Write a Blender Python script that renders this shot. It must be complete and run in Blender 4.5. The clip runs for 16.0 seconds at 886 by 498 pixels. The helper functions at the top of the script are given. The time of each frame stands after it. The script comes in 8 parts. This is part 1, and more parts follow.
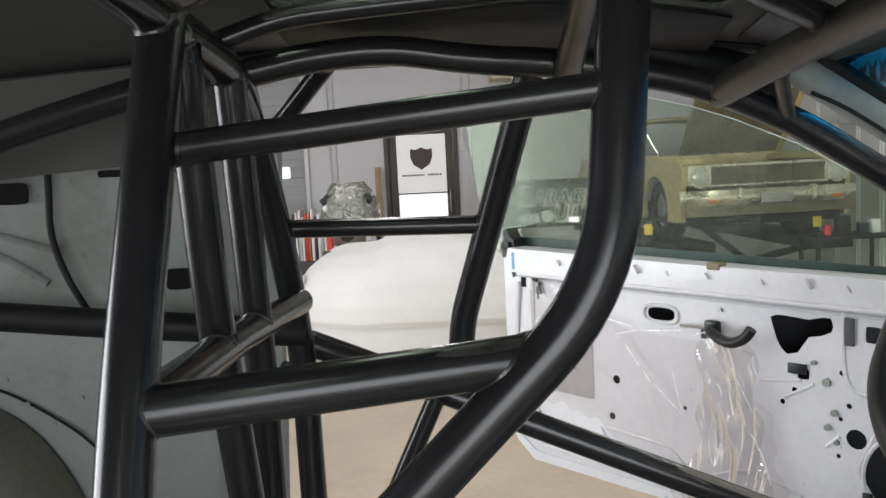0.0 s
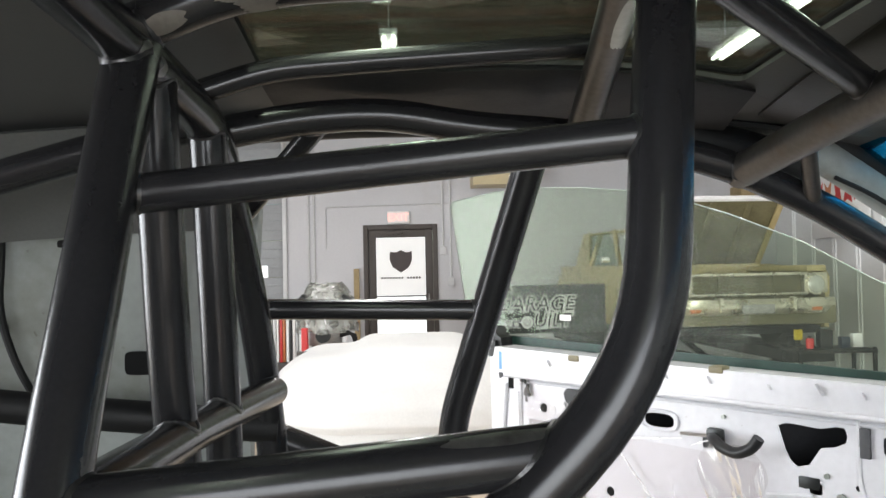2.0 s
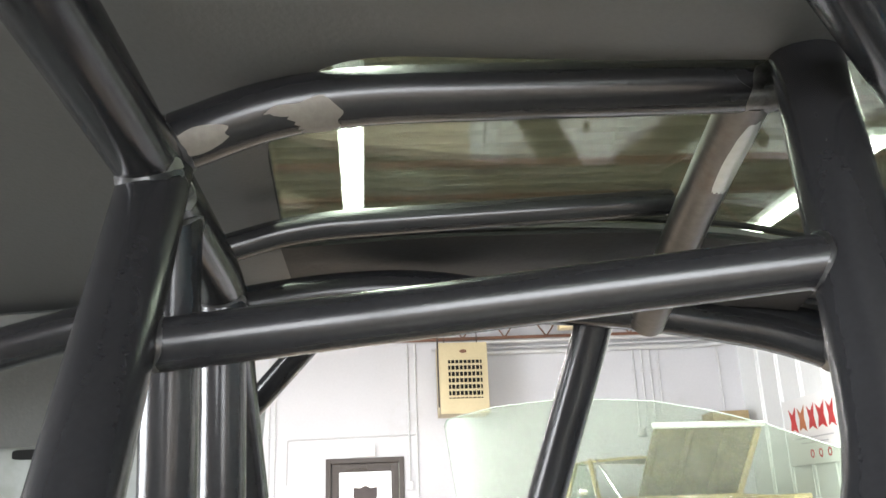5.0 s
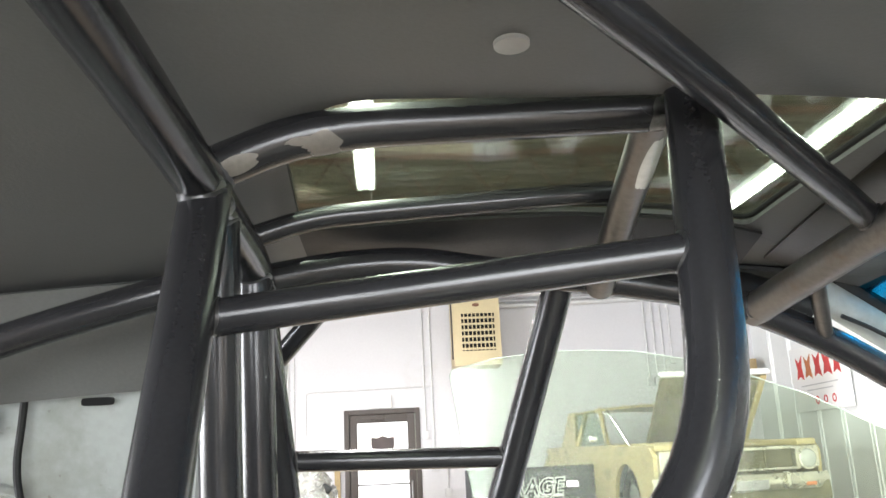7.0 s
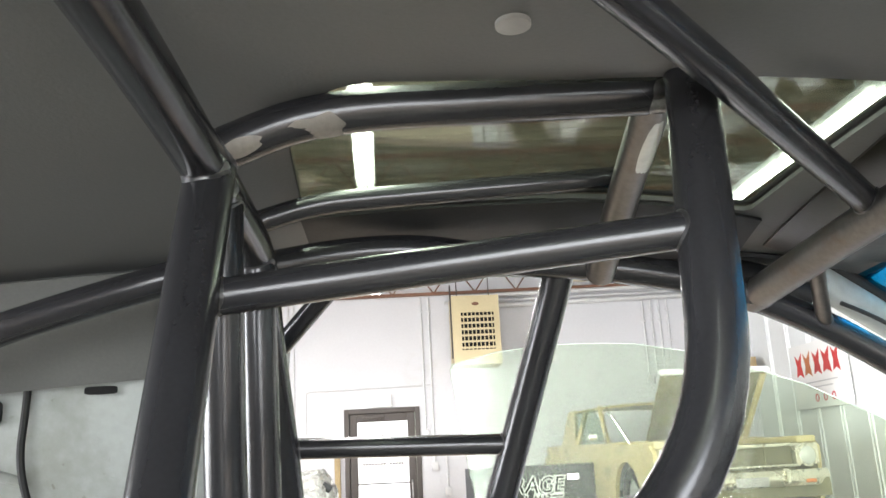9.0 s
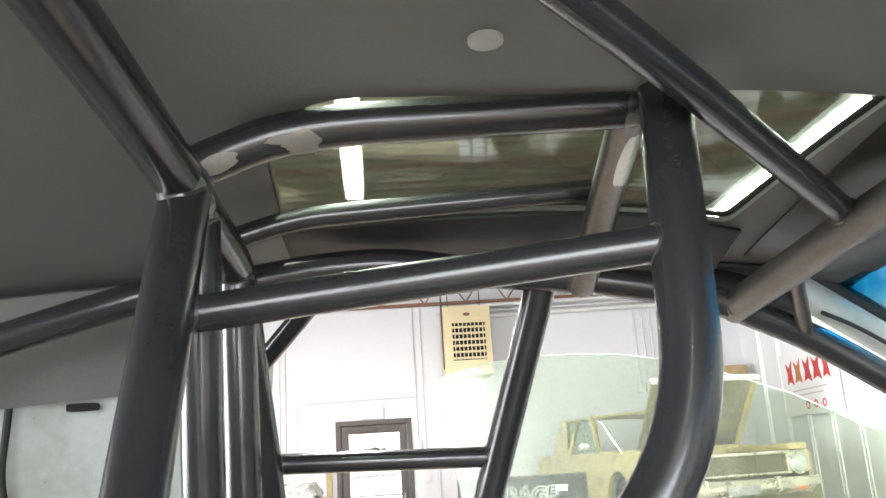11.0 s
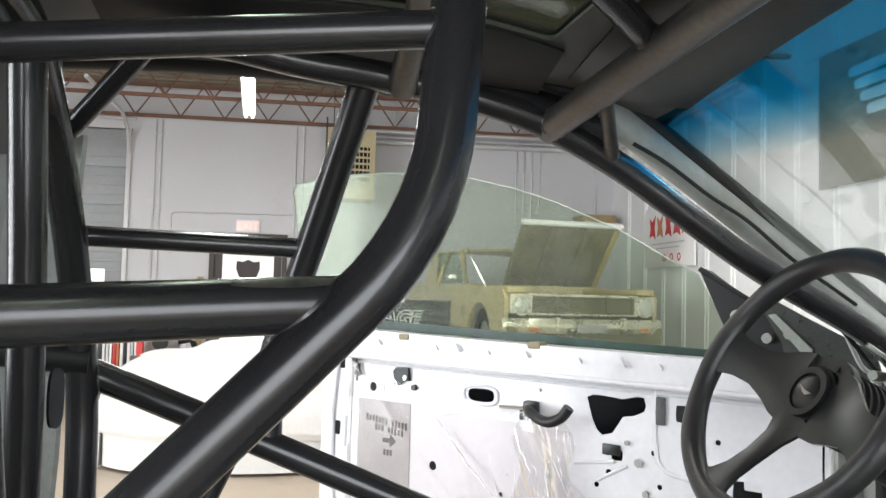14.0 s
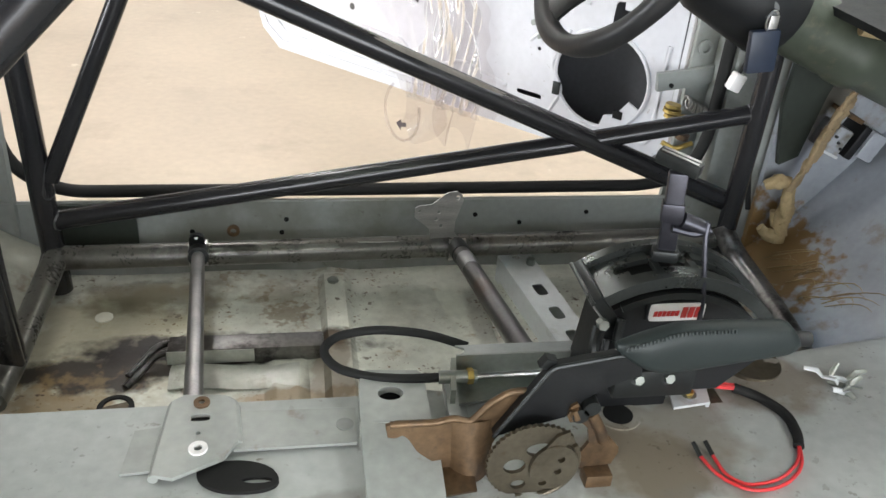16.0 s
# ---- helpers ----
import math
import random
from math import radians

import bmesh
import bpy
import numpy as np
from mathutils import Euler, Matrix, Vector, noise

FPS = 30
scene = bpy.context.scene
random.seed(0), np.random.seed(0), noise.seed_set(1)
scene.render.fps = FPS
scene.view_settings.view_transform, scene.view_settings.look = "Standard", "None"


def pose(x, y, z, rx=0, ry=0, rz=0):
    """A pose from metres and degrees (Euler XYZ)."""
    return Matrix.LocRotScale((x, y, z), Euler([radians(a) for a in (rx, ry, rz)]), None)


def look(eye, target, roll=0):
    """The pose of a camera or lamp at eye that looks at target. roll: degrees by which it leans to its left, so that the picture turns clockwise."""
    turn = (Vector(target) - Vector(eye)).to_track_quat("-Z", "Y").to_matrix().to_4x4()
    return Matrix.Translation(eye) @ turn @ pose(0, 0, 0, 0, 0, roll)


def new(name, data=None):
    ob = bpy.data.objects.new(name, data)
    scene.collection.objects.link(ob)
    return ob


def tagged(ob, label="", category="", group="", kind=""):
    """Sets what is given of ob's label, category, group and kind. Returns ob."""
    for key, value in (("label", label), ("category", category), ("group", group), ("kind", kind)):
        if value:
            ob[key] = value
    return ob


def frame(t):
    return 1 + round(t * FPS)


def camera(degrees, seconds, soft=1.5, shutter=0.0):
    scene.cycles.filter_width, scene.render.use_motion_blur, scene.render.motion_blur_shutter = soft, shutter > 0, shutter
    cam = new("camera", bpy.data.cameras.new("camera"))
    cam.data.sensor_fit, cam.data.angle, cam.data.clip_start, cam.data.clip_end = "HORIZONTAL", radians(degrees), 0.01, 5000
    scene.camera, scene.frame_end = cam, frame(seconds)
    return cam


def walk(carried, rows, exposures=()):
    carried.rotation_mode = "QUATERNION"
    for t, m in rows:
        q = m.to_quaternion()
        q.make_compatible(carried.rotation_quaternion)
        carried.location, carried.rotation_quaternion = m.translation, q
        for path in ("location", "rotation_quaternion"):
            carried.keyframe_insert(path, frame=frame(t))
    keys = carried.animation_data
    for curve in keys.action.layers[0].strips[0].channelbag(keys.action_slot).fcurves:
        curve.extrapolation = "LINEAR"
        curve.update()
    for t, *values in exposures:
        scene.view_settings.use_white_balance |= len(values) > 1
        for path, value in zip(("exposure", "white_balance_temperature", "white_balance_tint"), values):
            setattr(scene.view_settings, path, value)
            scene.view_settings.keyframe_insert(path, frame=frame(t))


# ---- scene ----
cam = camera(55.4, 16.0)
PATH = [
    (0, (0.065, 0.05, 1.687), (-0.037, 2.037, 1.489), -2.9),
    (0.5, (0.056, 0.049, 1.69), (-0.036, 2.045, 1.595), -3.0),
    (1, (0.059, 0.058, 1.685), (-0.03, 2.055, 1.628), -3.6),
    (1.5, (0.075, 0.07, 1.678), (-0.015, 2.067, 1.624), -3.5),
    (2, (0.035, 0.164, 1.649), (-0.004, 2.163, 1.7), -1.2),
    (2.5, (-0.009, 0.251, 1.565), (-0.035, 2.242, 1.756), -0.5),
    (3, (-0.029, 0.345, 1.514), (-0.035, 2.308, 1.894), -1.0),
    (3.5, (-0.044, 0.374, 1.532), (-0.033, 2.315, 2.016), -1.9),
    (4, (-0.065, 0.38, 1.629), (0.007, 2.295, 2.201), -2.7),
    (6.5, (-0.05, 0.17, 1.595), (0.005, 2.079, 2.187), -1.7),
    (7, (-0.035, 0.132, 1.593), (-0.003, 2.072, 2.076), -2.8),
    (7.5, (-0.036, 0.128, 1.587), (-0.004, 2.069, 2.068), -2.9),
    (8, (-0.039, 0.132, 1.579), (-0.006, 2.073, 2.061), -2.9),
    (10.5, (-0.03, 0.127, 1.574), (0.01, 2.065, 2.066), -3.2),
    (11, (-0.025, 0.128, 1.578), (0.03, 2.062, 2.084), -3.6),
    (11.5, (-0.025, 0.126, 1.58), (0.036, 2.056, 2.1), -3.8),
    (12, (-0.025, 0.124, 1.575), (0.038, 2.053, 2.099), -3.8),
    (12.5, (-0.014, 0.122, 1.576), (0.052, 2.051, 2.1), -3.8),
    (13, (0.032, 0.149, 1.547), (0.239, 2.094, 1.963), -2.7),
    (13.5, (0.058, 0.141, 1.542), (0.348, 2.096, 1.85), -1.5),
    (14, (0.075, 0.117, 1.53), (0.381, 2.091, 1.638), 1.4),
    (14.5, (0.095, 0.109, 1.537), (0.394, 2.068, 1.26), 4.5),
    (15, (0.132, 0.055, 1.581), (0.381, 1.923, 0.91), 4.9),
    (15.5, (0.192, -0.022, 1.603), (0.433, 1.74, 0.688), 4.6),
    (16, (0.215, -0.064, 1.624), (0.562, 1.621, 0.603), 4.8),
]
walk(cam, [(t, look(eye, target, roll)) for t, eye, target, roll in PATH],
     exposures=((0, -1.05), (0.5, -0.8), (1.0, -0.65), (2.0, -0.55), (2.5, -0.38), (3.0, 0.08), (4.0, 0.62), (6.5, 0.65), (10.5, 0.72), (11.0, 0.78), (12.0, 0.7), (12.5, 0.75), (13.0, 0.55), (13.5, 0.15), (14.0, -0.4), (14.5, -0.94), (15.0, -0.9), (15.5, -0.36), (16.0, -0.18)))

# ---- light ----
world = bpy.data.worlds.new("world")
scene.world = world
world.use_nodes = True
bgn = world.node_tree.nodes["Background"]
sky = world.node_tree.nodes.new("ShaderNodeTexSky")
sky.sky_type, sky.sun_disc = "NISHITA", False
sky.sun_elevation, sky.sun_rotation = radians(40), radians(200)
world.node_tree.links.new(sky.outputs[0], bgn.inputs[0])
bgn.inputs[1].default_value = 0.1


def area_lamp(name, x, y, z, sx, sy, watts, col=(1, 0.985, 0.965), rx=0, rz=0):
    d = bpy.data.lights.new(name, "AREA")
    d.shape, d.size, d.size_y, d.energy, d.color = "RECTANGLE", sx, sy, watts, col
    o = new(name, d)
    o.matrix_world = pose(x, y, z, rx, 0, rz)
    return o


# ---- materials ----
def node_mat(name):
    m = bpy.data.materials.new(name)
    m.use_nodes = True
    nt = m.node_tree
    return m, nt, nt.nodes, nt.links, nt.nodes["Principled BSDF"]


def surface(name, col, rough=0.5, metal=0.0, var=0.12, scale=8.0, bump=0.1, fine=90.0, stain=None, stain_scale=5.0,
            stain_at=0.6, streak=None, dist=0.002, coat=0.0, per_object=0.0, rvar=0.12):
    """Paint or metal with two scales of variation, optional stains of a second colour, and fine relief."""
    m, nt, N, L, b = node_mat(name)
    tc = N.new("ShaderNodeTexCoord")
    mp = N.new("ShaderNodeMapping")
    L.new(tc.outputs["Object"], mp.inputs[0])
    if streak:
        mp.inputs["Scale"].default_value = streak
    big, small = N.new("ShaderNodeTexNoise"), N.new("ShaderNodeTexNoise")
    big.inputs["Scale"].default_value, big.inputs["Detail"].default_value = scale, 5
    small.inputs["Scale"].default_value, small.inputs["Detail"].default_value = fine, 3
    for n in (big, small):
        L.new(mp.outputs[0], n.inputs["Vector"])
    add = N.new("ShaderNodeMath")
    add.operation = "MULTIPLY_ADD"
    add.inputs[1].default_value = 0.45
    L.new(small.outputs["Fac"], add.inputs[0])
    sc = N.new("ShaderNodeMath")
    sc.operation = "MULTIPLY"
    sc.inputs[1].default_value = 0.75
    L.new(big.outputs["Fac"], sc.inputs[0])
    L.new(sc.outputs[0], add.inputs[2])
    ramp = N.new("ShaderNodeValToRGB")
    ramp.color_ramp.elements[0].position, ramp.color_ramp.elements[1].position = 0.35, 0.85
    ramp.color_ramp.elements[0].color = (*[c * (1 - var) for c in col], 1)
    ramp.color_ramp.elements[1].color = (*[min(1, c * (1 + var)) for c in col], 1)
    L.new(add.outputs[0], ramp.inputs[0])
    out = ramp.outputs[0]
    if stain:
        sn = N.new("ShaderNodeTexNoise")
        sn.inputs["Scale"].default_value, sn.inputs["Detail"].default_value, sn.inputs["Roughness"].default_value = stain_scale, 7, 0.65
        L.new(mp.outputs[0], sn.inputs["Vector"])
        sr = N.new("ShaderNodeValToRGB")
        sr.color_ramp.elements[0].position, sr.color_ramp.elements[1].position = stain_at, stain_at + 0.14
        L.new(sn.outputs["Fac"], sr.inputs[0])
        mx = N.new("ShaderNodeMixRGB")
        mx.inputs[2].default_value = (*stain, 1)
        L.new(sr.outputs[0], mx.inputs[0])
        L.new(out, mx.inputs[1])
        out = mx.outputs[0]
    if per_object:
        oi = N.new("ShaderNodeObjectInfo")
        hs = N.new("ShaderNodeHueSaturation")
        ml = N.new("ShaderNodeMath")
        ml.operation = "MULTIPLY_ADD"
        ml.inputs[1].default_value, ml.inputs[2].default_value = per_object, 1 - per_object / 2
        L.new(oi.outputs["Random"], ml.inputs[0])
        L.new(ml.outputs[0], hs.inputs["Value"])
        L.new(out, hs.inputs["Color"])
        out = hs.outputs[0]
    L.new(out, b.inputs["Base Color"])
    rr = N.new("ShaderNodeMapRange")
    rr.inputs["To Min"].default_value, rr.inputs["To Max"].default_value = max(0.02, rough - rvar), min(1, rough + rvar)
    L.new(add.outputs[0], rr.inputs["Value"])
    L.new(rr.outputs[0], b.inputs["Roughness"])
    b.inputs["Metallic"].default_value = metal
    b.inputs["Coat Weight"].default_value = coat
    if bump:
        bp = N.new("ShaderNodeBump")
        bp.inputs["Strength"].default_value, bp.inputs["Distance"].default_value = bump, dist
        L.new(add.outputs[0], bp.inputs["Height"])
        L.new(bp.outputs[0], b.inputs["Normal"])
    return m


def add_stain(m, centre, radii, col, rag=0.35, scale=9.0, strength=0.9):
    """A ragged stain with a shape of its own on a surface: an ellipse torn by noise."""
    N, L = m.node_tree.nodes, m.node_tree.links
    b = N["Principled BSDF"]
    old = b.inputs["Base Color"].links[0].from_socket
    tc, mp, ln, nz = N.new("ShaderNodeTexCoord"), N.new("ShaderNodeMapping"), N.new("ShaderNodeVectorMath"), N.new("ShaderNodeTexNoise")
    mp.vector_type = "POINT"
    mp.inputs["Scale"].default_value = [1 / r for r in radii]
    mp.inputs["Location"].default_value = [-c / r for c, r in zip(centre, radii)]
    L.new(tc.outputs["Object"], mp.inputs[0])
    ln.operation = "LENGTH"
    L.new(mp.outputs[0], ln.inputs[0])
    nz.inputs["Scale"].default_value, nz.inputs["Detail"].default_value = scale, 8
    L.new(tc.outputs["Object"], nz.inputs["Vector"])
    ad = N.new("ShaderNodeMath")
    ad.operation = "MULTIPLY_ADD"
    ad.inputs[1].default_value = rag * 4
    L.new(nz.outputs["Fac"], ad.inputs[0])
    L.new(ln.outputs["Value"], ad.inputs[2])
    mr = N.new("ShaderNodeMapRange")
    mr.inputs["From Min"].default_value, mr.inputs["From Max"].default_value = 0.75 + rag * 2, 1.15 + rag * 2
    mr.inputs["To Min"].default_value, mr.inputs["To Max"].default_value = strength, 0.0
    L.new(ad.outputs[0], mr.inputs["Value"])
    mx = N.new("ShaderNodeMixRGB")
    mx.inputs[2].default_value = (*col, 1)
    L.new(mr.outputs[0], mx.inputs[0])
    L.new(old, mx.inputs[1])
    L.new(mx.outputs[0], b.inputs["Base Color"])


def add_flecks(m, col, scale=80.0, at=0.66, mask_scale=4.0, mask_at=0.5, strength=0.85):
    """Small scattered flecks of grime, gathered in patches."""
    N, L = m.node_tree.nodes, m.node_tree.links
    b = N["Principled BSDF"]
    old = b.inputs["Base Color"].links[0].from_socket
    tc = N.new("ShaderNodeTexCoord")
    outs = []
    for sc, lo, hi in ((scale, at, at + 0.05), (mask_scale, mask_at, mask_at + 0.12)):
        nz, mr = N.new("ShaderNodeTexNoise"), N.new("ShaderNodeMapRange")
        nz.inputs["Scale"].default_value, nz.inputs["Detail"].default_value = sc, 4
        mr.inputs["From Min"].default_value, mr.inputs["From Max"].default_value = lo, hi
        L.new(tc.outputs["Object"], nz.inputs["Vector"])
        L.new(nz.outputs["Fac"], mr.inputs["Value"])
        outs.append(mr.outputs[0])
    ml, ms, mx = N.new("ShaderNodeMath"), N.new("ShaderNodeMath"), N.new("ShaderNodeMixRGB")
    ml.operation = ms.operation = "MULTIPLY"
    ms.inputs[1].default_value = strength
    L.new(outs[0], ml.inputs[0])
    L.new(outs[1], ml.inputs[1])
    L.new(ml.outputs[0], ms.inputs[0])
    L.new(ms.outputs[0], mx.inputs[0])
    L.new(old, mx.inputs[1])
    mx.inputs[2].default_value = (*col, 1)
    L.new(mx.outputs[0], b.inputs["Base Color"])


def glass_mat(name, tint, rough=0.0, gloss=1.0, haze=0.0, skin=False, haze_col=(0.7, 0.72, 0.66)):
    """A thin tinted pane: tinted see-through with a mirror gloss by Fresnel, and a diffuse haze: dusty veil, glare and
    glints.
    """
    m, nt, N, L, b = node_mat(name)
    N.remove(b)
    tr, gl, mix, fr = (N.new("ShaderNode" + k) for k in ("BsdfTransparent", "BsdfGlossy", "MixShader", "LayerWeight" if skin else "Fresnel"))
    tr.inputs[0].default_value = (*tint, 1)
    gl.inputs["Roughness"].default_value = rough
    if skin:  # a single open skin: the same gloss from both of its sides
        fr.inputs["Blend"].default_value = 0.31
    else:
        fr.inputs["IOR"].default_value = 1.45
    sc = N.new("ShaderNodeMath")
    sc.operation = "MULTIPLY"
    sc.inputs[1].default_value = gloss
    L.new(fr.outputs[0], sc.inputs[0])
    L.new(sc.outputs[0], mix.inputs[0])
    base = tr
    if haze:
        df, hz, nz = N.new("ShaderNodeBsdfDiffuse"), N.new("ShaderNodeMixShader"), N.new("ShaderNodeTexNoise")
        df.inputs[0].default_value = (*haze_col, 1)
        nz.inputs["Scale"].default_value, nz.inputs["Detail"].default_value = 14, 6
        mm = N.new("ShaderNodeMath")
        mm.operation = "MULTIPLY"
        mm.inputs[1].default_value = haze * 2
        L.new(nz.outputs["Fac"], mm.inputs[0])
        L.new(mm.outputs[0], hz.inputs[0])
        L.new(tr.outputs[0], hz.inputs[1])
        L.new(df.outputs[0], hz.inputs[2])
        base = hz
    L.new(base.outputs[0], mix.inputs[1])
    L.new(gl.outputs[0], mix.inputs[2])
    L.new(mix.outputs[0], N["Material Output"].inputs[0])
    return m


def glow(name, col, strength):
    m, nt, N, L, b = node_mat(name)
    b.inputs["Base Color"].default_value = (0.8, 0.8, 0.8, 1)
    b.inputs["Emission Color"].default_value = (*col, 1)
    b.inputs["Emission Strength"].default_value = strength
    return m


M_cage = surface("cage_paint", (0.0225, 0.0222, 0.0245), 0.225, 0.35, 0.20, 9, 0.055, 260, dist=0.0004, rvar=0.03, coat=0.05)
M_satin = surface("worn_satin_tube", (0.125, 0.121, 0.109), 0.27, 0.5, 0.3, 12, 0.1, 150, stain=(0.05, 0.046, 0.04), stain_scale=8, stain_at=0.55)
M_bare = surface("ground_patchy_steel", (0.19, 0.185, 0.18), 0.3, 0.85, 0.4, 9, 0.2, 120, stain=(0.045, 0.042, 0.04), stain_scale=13, stain_at=0.46)
M_cage_thin = surface("cage_bare_steel", (0.115, 0.108, 0.102), 0.34, 0.8, 0.35, 6, 0.2, 120, stain=(0.11, 0.07, 0.045), stain_scale=4, stain_at=0.56, dist=0.001)
M_weld = surface("weld_metal", (0.075, 0.074, 0.076), 0.30, 0.85, 0.4, 60, 0.5, 200, dist=0.003)
M_steel = surface("bright_steel", (0.42, 0.41, 0.40), 0.3, 1.0, 0.3, 12, 0.15, 160, streak=(1, 1, 6))
M_patch = surface("grey_print_patch", (0.31, 0.295, 0.30), 0.5, 0.0, 0.12, 12, 0.05)
M_bluetape = surface("blue_tape", (0.16, 0.33, 0.58), 0.6, 0.0, 0.15, 20, 0.1)
M_bright = surface("wiped_metal", (0.46, 0.47, 0.43), 0.3, 0.25, 0.25, 14, 0.15, 90, stain=(0.25, 0.22, 0.17), stain_scale=18, stain_at=0.58)
M_plug = surface("grey_plug", (0.27, 0.26, 0.25), 0.5, 0.0, 0.15, 30, 0.1)
M_tape = surface("scuffed_tape_patch", (0.145, 0.132, 0.116), 0.5, 0.2, 0.25, 40, 0.3, 200)
M_roof = surface("roof_inner_paint", (0.078, 0.0785, 0.0755), 0.55, 0.0, 0.18, 3, 0.5, 220, dist=0.0012)
M_header = surface("brown_header_metal", (0.020, 0.017, 0.012), 0.32, 0.3, 0.3, 6, 0.2, 90, stain=(0.04, 0.028, 0.018), stain_scale=4, stain_at=0.6)
M_trim = surface("black_trim", (0.0075, 0.0075, 0.008), 0.55, 0.0, 0.3, 20, 0.2, 200)
M_rubber = surface("rubber", (0.009, 0.009, 0.009), 0.65, 0.0, 0.3, 25, 0.3, 200)
M_primer = surface("grey_body_paint", (0.25, 0.265, 0.255), 0.48, 0.0, 0.16, 4, 0.25, 70, stain=(0.17, 0.175, 0.155), stain_scale=3, stain_at=0.52, dist=0.003)
# wheel housing colour with the shadow it lies in put into it
M_tub = surface("wheel_house_painted_shade", (0.085, 0.083, 0.068), 0.6, 0.0, 0.3, 6, 0.4, 90, stain=(0.13, 0.11, 0.075), stain_scale=7, stain_at=0.58, dist=0.003)
M_pan = surface("worn_floor_pan", (0.57, 0.58, 0.52), 0.36, 0.2, 0.28, 7, 0.3, 60, stain=(0.32, 0.27, 0.19), stain_scale=24, stain_at=0.585, dist=0.004)
add_stain(M_pan, (-0.12, 1.26, 0.64), (0.18, 0.17, 0.2), (0.37, 0.32, 0.20), 0.6, 12, 0.6)
add_stain(M_pan, (0.17, 1.06, 0.64), (0.16, 0.035, 0.2), (0.27, 0.18, 0.08), 0.7, 26, 0.75)
add_stain(M_pan, (0.20, 1.33, 0.64), (0.045, 0.035, 0.2), (0.20, 0.12, 0.06), 0.9, 80, 0.5)
add_stain(M_pan, (-0.17, 1.08, 0.64), (0.09, 0.05, 0.2), (0.24, 0.15, 0.055), 0.8, 40, 0.35)
add_flecks(M_pan, (0.15, 0.085, 0.035), 120, 0.62, 5, 0.48, 0.9)
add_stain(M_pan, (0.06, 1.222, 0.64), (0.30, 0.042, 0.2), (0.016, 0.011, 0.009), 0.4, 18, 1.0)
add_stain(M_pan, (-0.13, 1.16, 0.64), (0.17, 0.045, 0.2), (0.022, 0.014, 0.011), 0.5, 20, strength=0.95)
add_stain(M_pan, (-0.06, 1.40, 0.64), (0.16, 0.06, 0.2), (0.13, 0.10, 0.06), 0.6, 14, 0.6)
add_stain(M_pan, (0.28, 1.12, 0.64), (0.05, 0.12, 0.2), (0.12, 0.08, 0.045), 0.5, 14, 0.7)
add_stain(M_pan, (0.18, 1.40, 0.64), (0.07, 0.05, 0.2), (0.22, 0.15, 0.09), 0.6, 40, 0.35)
add_stain(M_pan, (1.22, 1.36, 0.72), (0.09, 0.14, 0.12), (0.30, 0.19, 0.08), 0.8, 46, 0.7)
add_stain(M_pan, (1.245, 1.32, 0.70), (0.045, 0.13, 0.10), (0.22, 0.115, 0.035), 0.5, 40, 0.95)
add_stain(M_pan, (1.34, 1.30, 0.75), (0.13, 0.05, 0.16), (0.62, 0.62, 0.60), 0.7, 26, 0.6)
add_stain(M_pan, (-0.20, 1.05, 0.64), (0.12, 0.10, 0.2), (0.30, 0.20, 0.09), 0.7, 30, 0.6)
M_tunnel = surface("tunnel_paint", (0.39, 0.408, 0.40), 0.40, 0.12, 0.2, 4, 0.25, 60, stain=(0.17, 0.15, 0.115), stain_scale=6, stain_at=0.62, dist=0.003)
add_stain(M_tunnel, (0.64, 0.63, 0.885), (0.09, 0.06, 0.1), (0.13, 0.10, 0.07), 0.5, 16, 0.8)
add_stain(M_tunnel, (0.66, 0.66, 0.885), (0.12, 0.10, 0.1), (0.20, 0.16, 0.11), 0.6, 12, 0.55)
add_flecks(M_tunnel, (0.09, 0.07, 0.05), 110, 0.65, 6, 0.54, 0.8)
add_stain(M_tunnel, (0.86, 0.76, 0.885), (0.10, 0.06, 0.1), (0.15, 0.11, 0.075), 0.5, 16, 0.7)
add_stain(M_tunnel, (0.2, 0.58, 0.885), (0.3, 0.04, 0.1), (0.24, 0.23, 0.21), 0.6, 20, 0.6)
M_bracket = surface("bracket_grey_paint", (0.325, 0.34, 0.325), 0.36, 0.15, 0.2, 9, 0.2, 70, stain=(0.20, 0.16, 0.11), stain_scale=16, stain_at=0.62)
M_rust = surface("rusty_steel", (0.125, 0.078, 0.042), 0.42, 0.55, 0.5, 14, 0.5, 120, stain=(0.06, 0.04, 0.028), stain_scale=18, stain_at=0.52)
M_pale = surface("pale_bracket_paint", (0.58, 0.60, 0.62), 0.4, 0.1, 0.12, 8, 0.15, 80, stain=(0.36, 0.35, 0.32), stain_scale=14, stain_at=0.6)
M_toe = surface("blue_grey_toe_paint", (0.31, 0.33, 0.365), 0.34, 0.1, 0.16, 5, 0.2, 60, stain=(0.20, 0.155, 0.09), stain_scale=7, stain_at=0.58, dist=0.003)
add_stain(M_toe, (1.25, 1.38, 0.72), (0.10, 0.16, 0.11), (0.20, 0.115, 0.035), 0.6, 36, 0.95)
# rusty brown darkening that also paints the shade under the dash
add_stain(M_toe, (1.33, 1.42, 1.12), (0.10, 0.2, 0.14), (0.10, 0.085, 0.05), 0.7, 22, 0.85)
# dark grey for the painted shade in the door cavity, and for a bracket
M_shade_bracket_grey = surface("cavity_shade_and_bracket_grey", (0.05, 0.051, 0.056), 0.5, 0.0, 0.3, 5, 0.1)
M_sector = surface("brown_grey_steel", (0.115, 0.098, 0.072), 0.38, 0.8, 0.35, 16, 0.3, 140, stain=(0.09, 0.06, 0.035), stain_scale=24, stain_at=0.56)
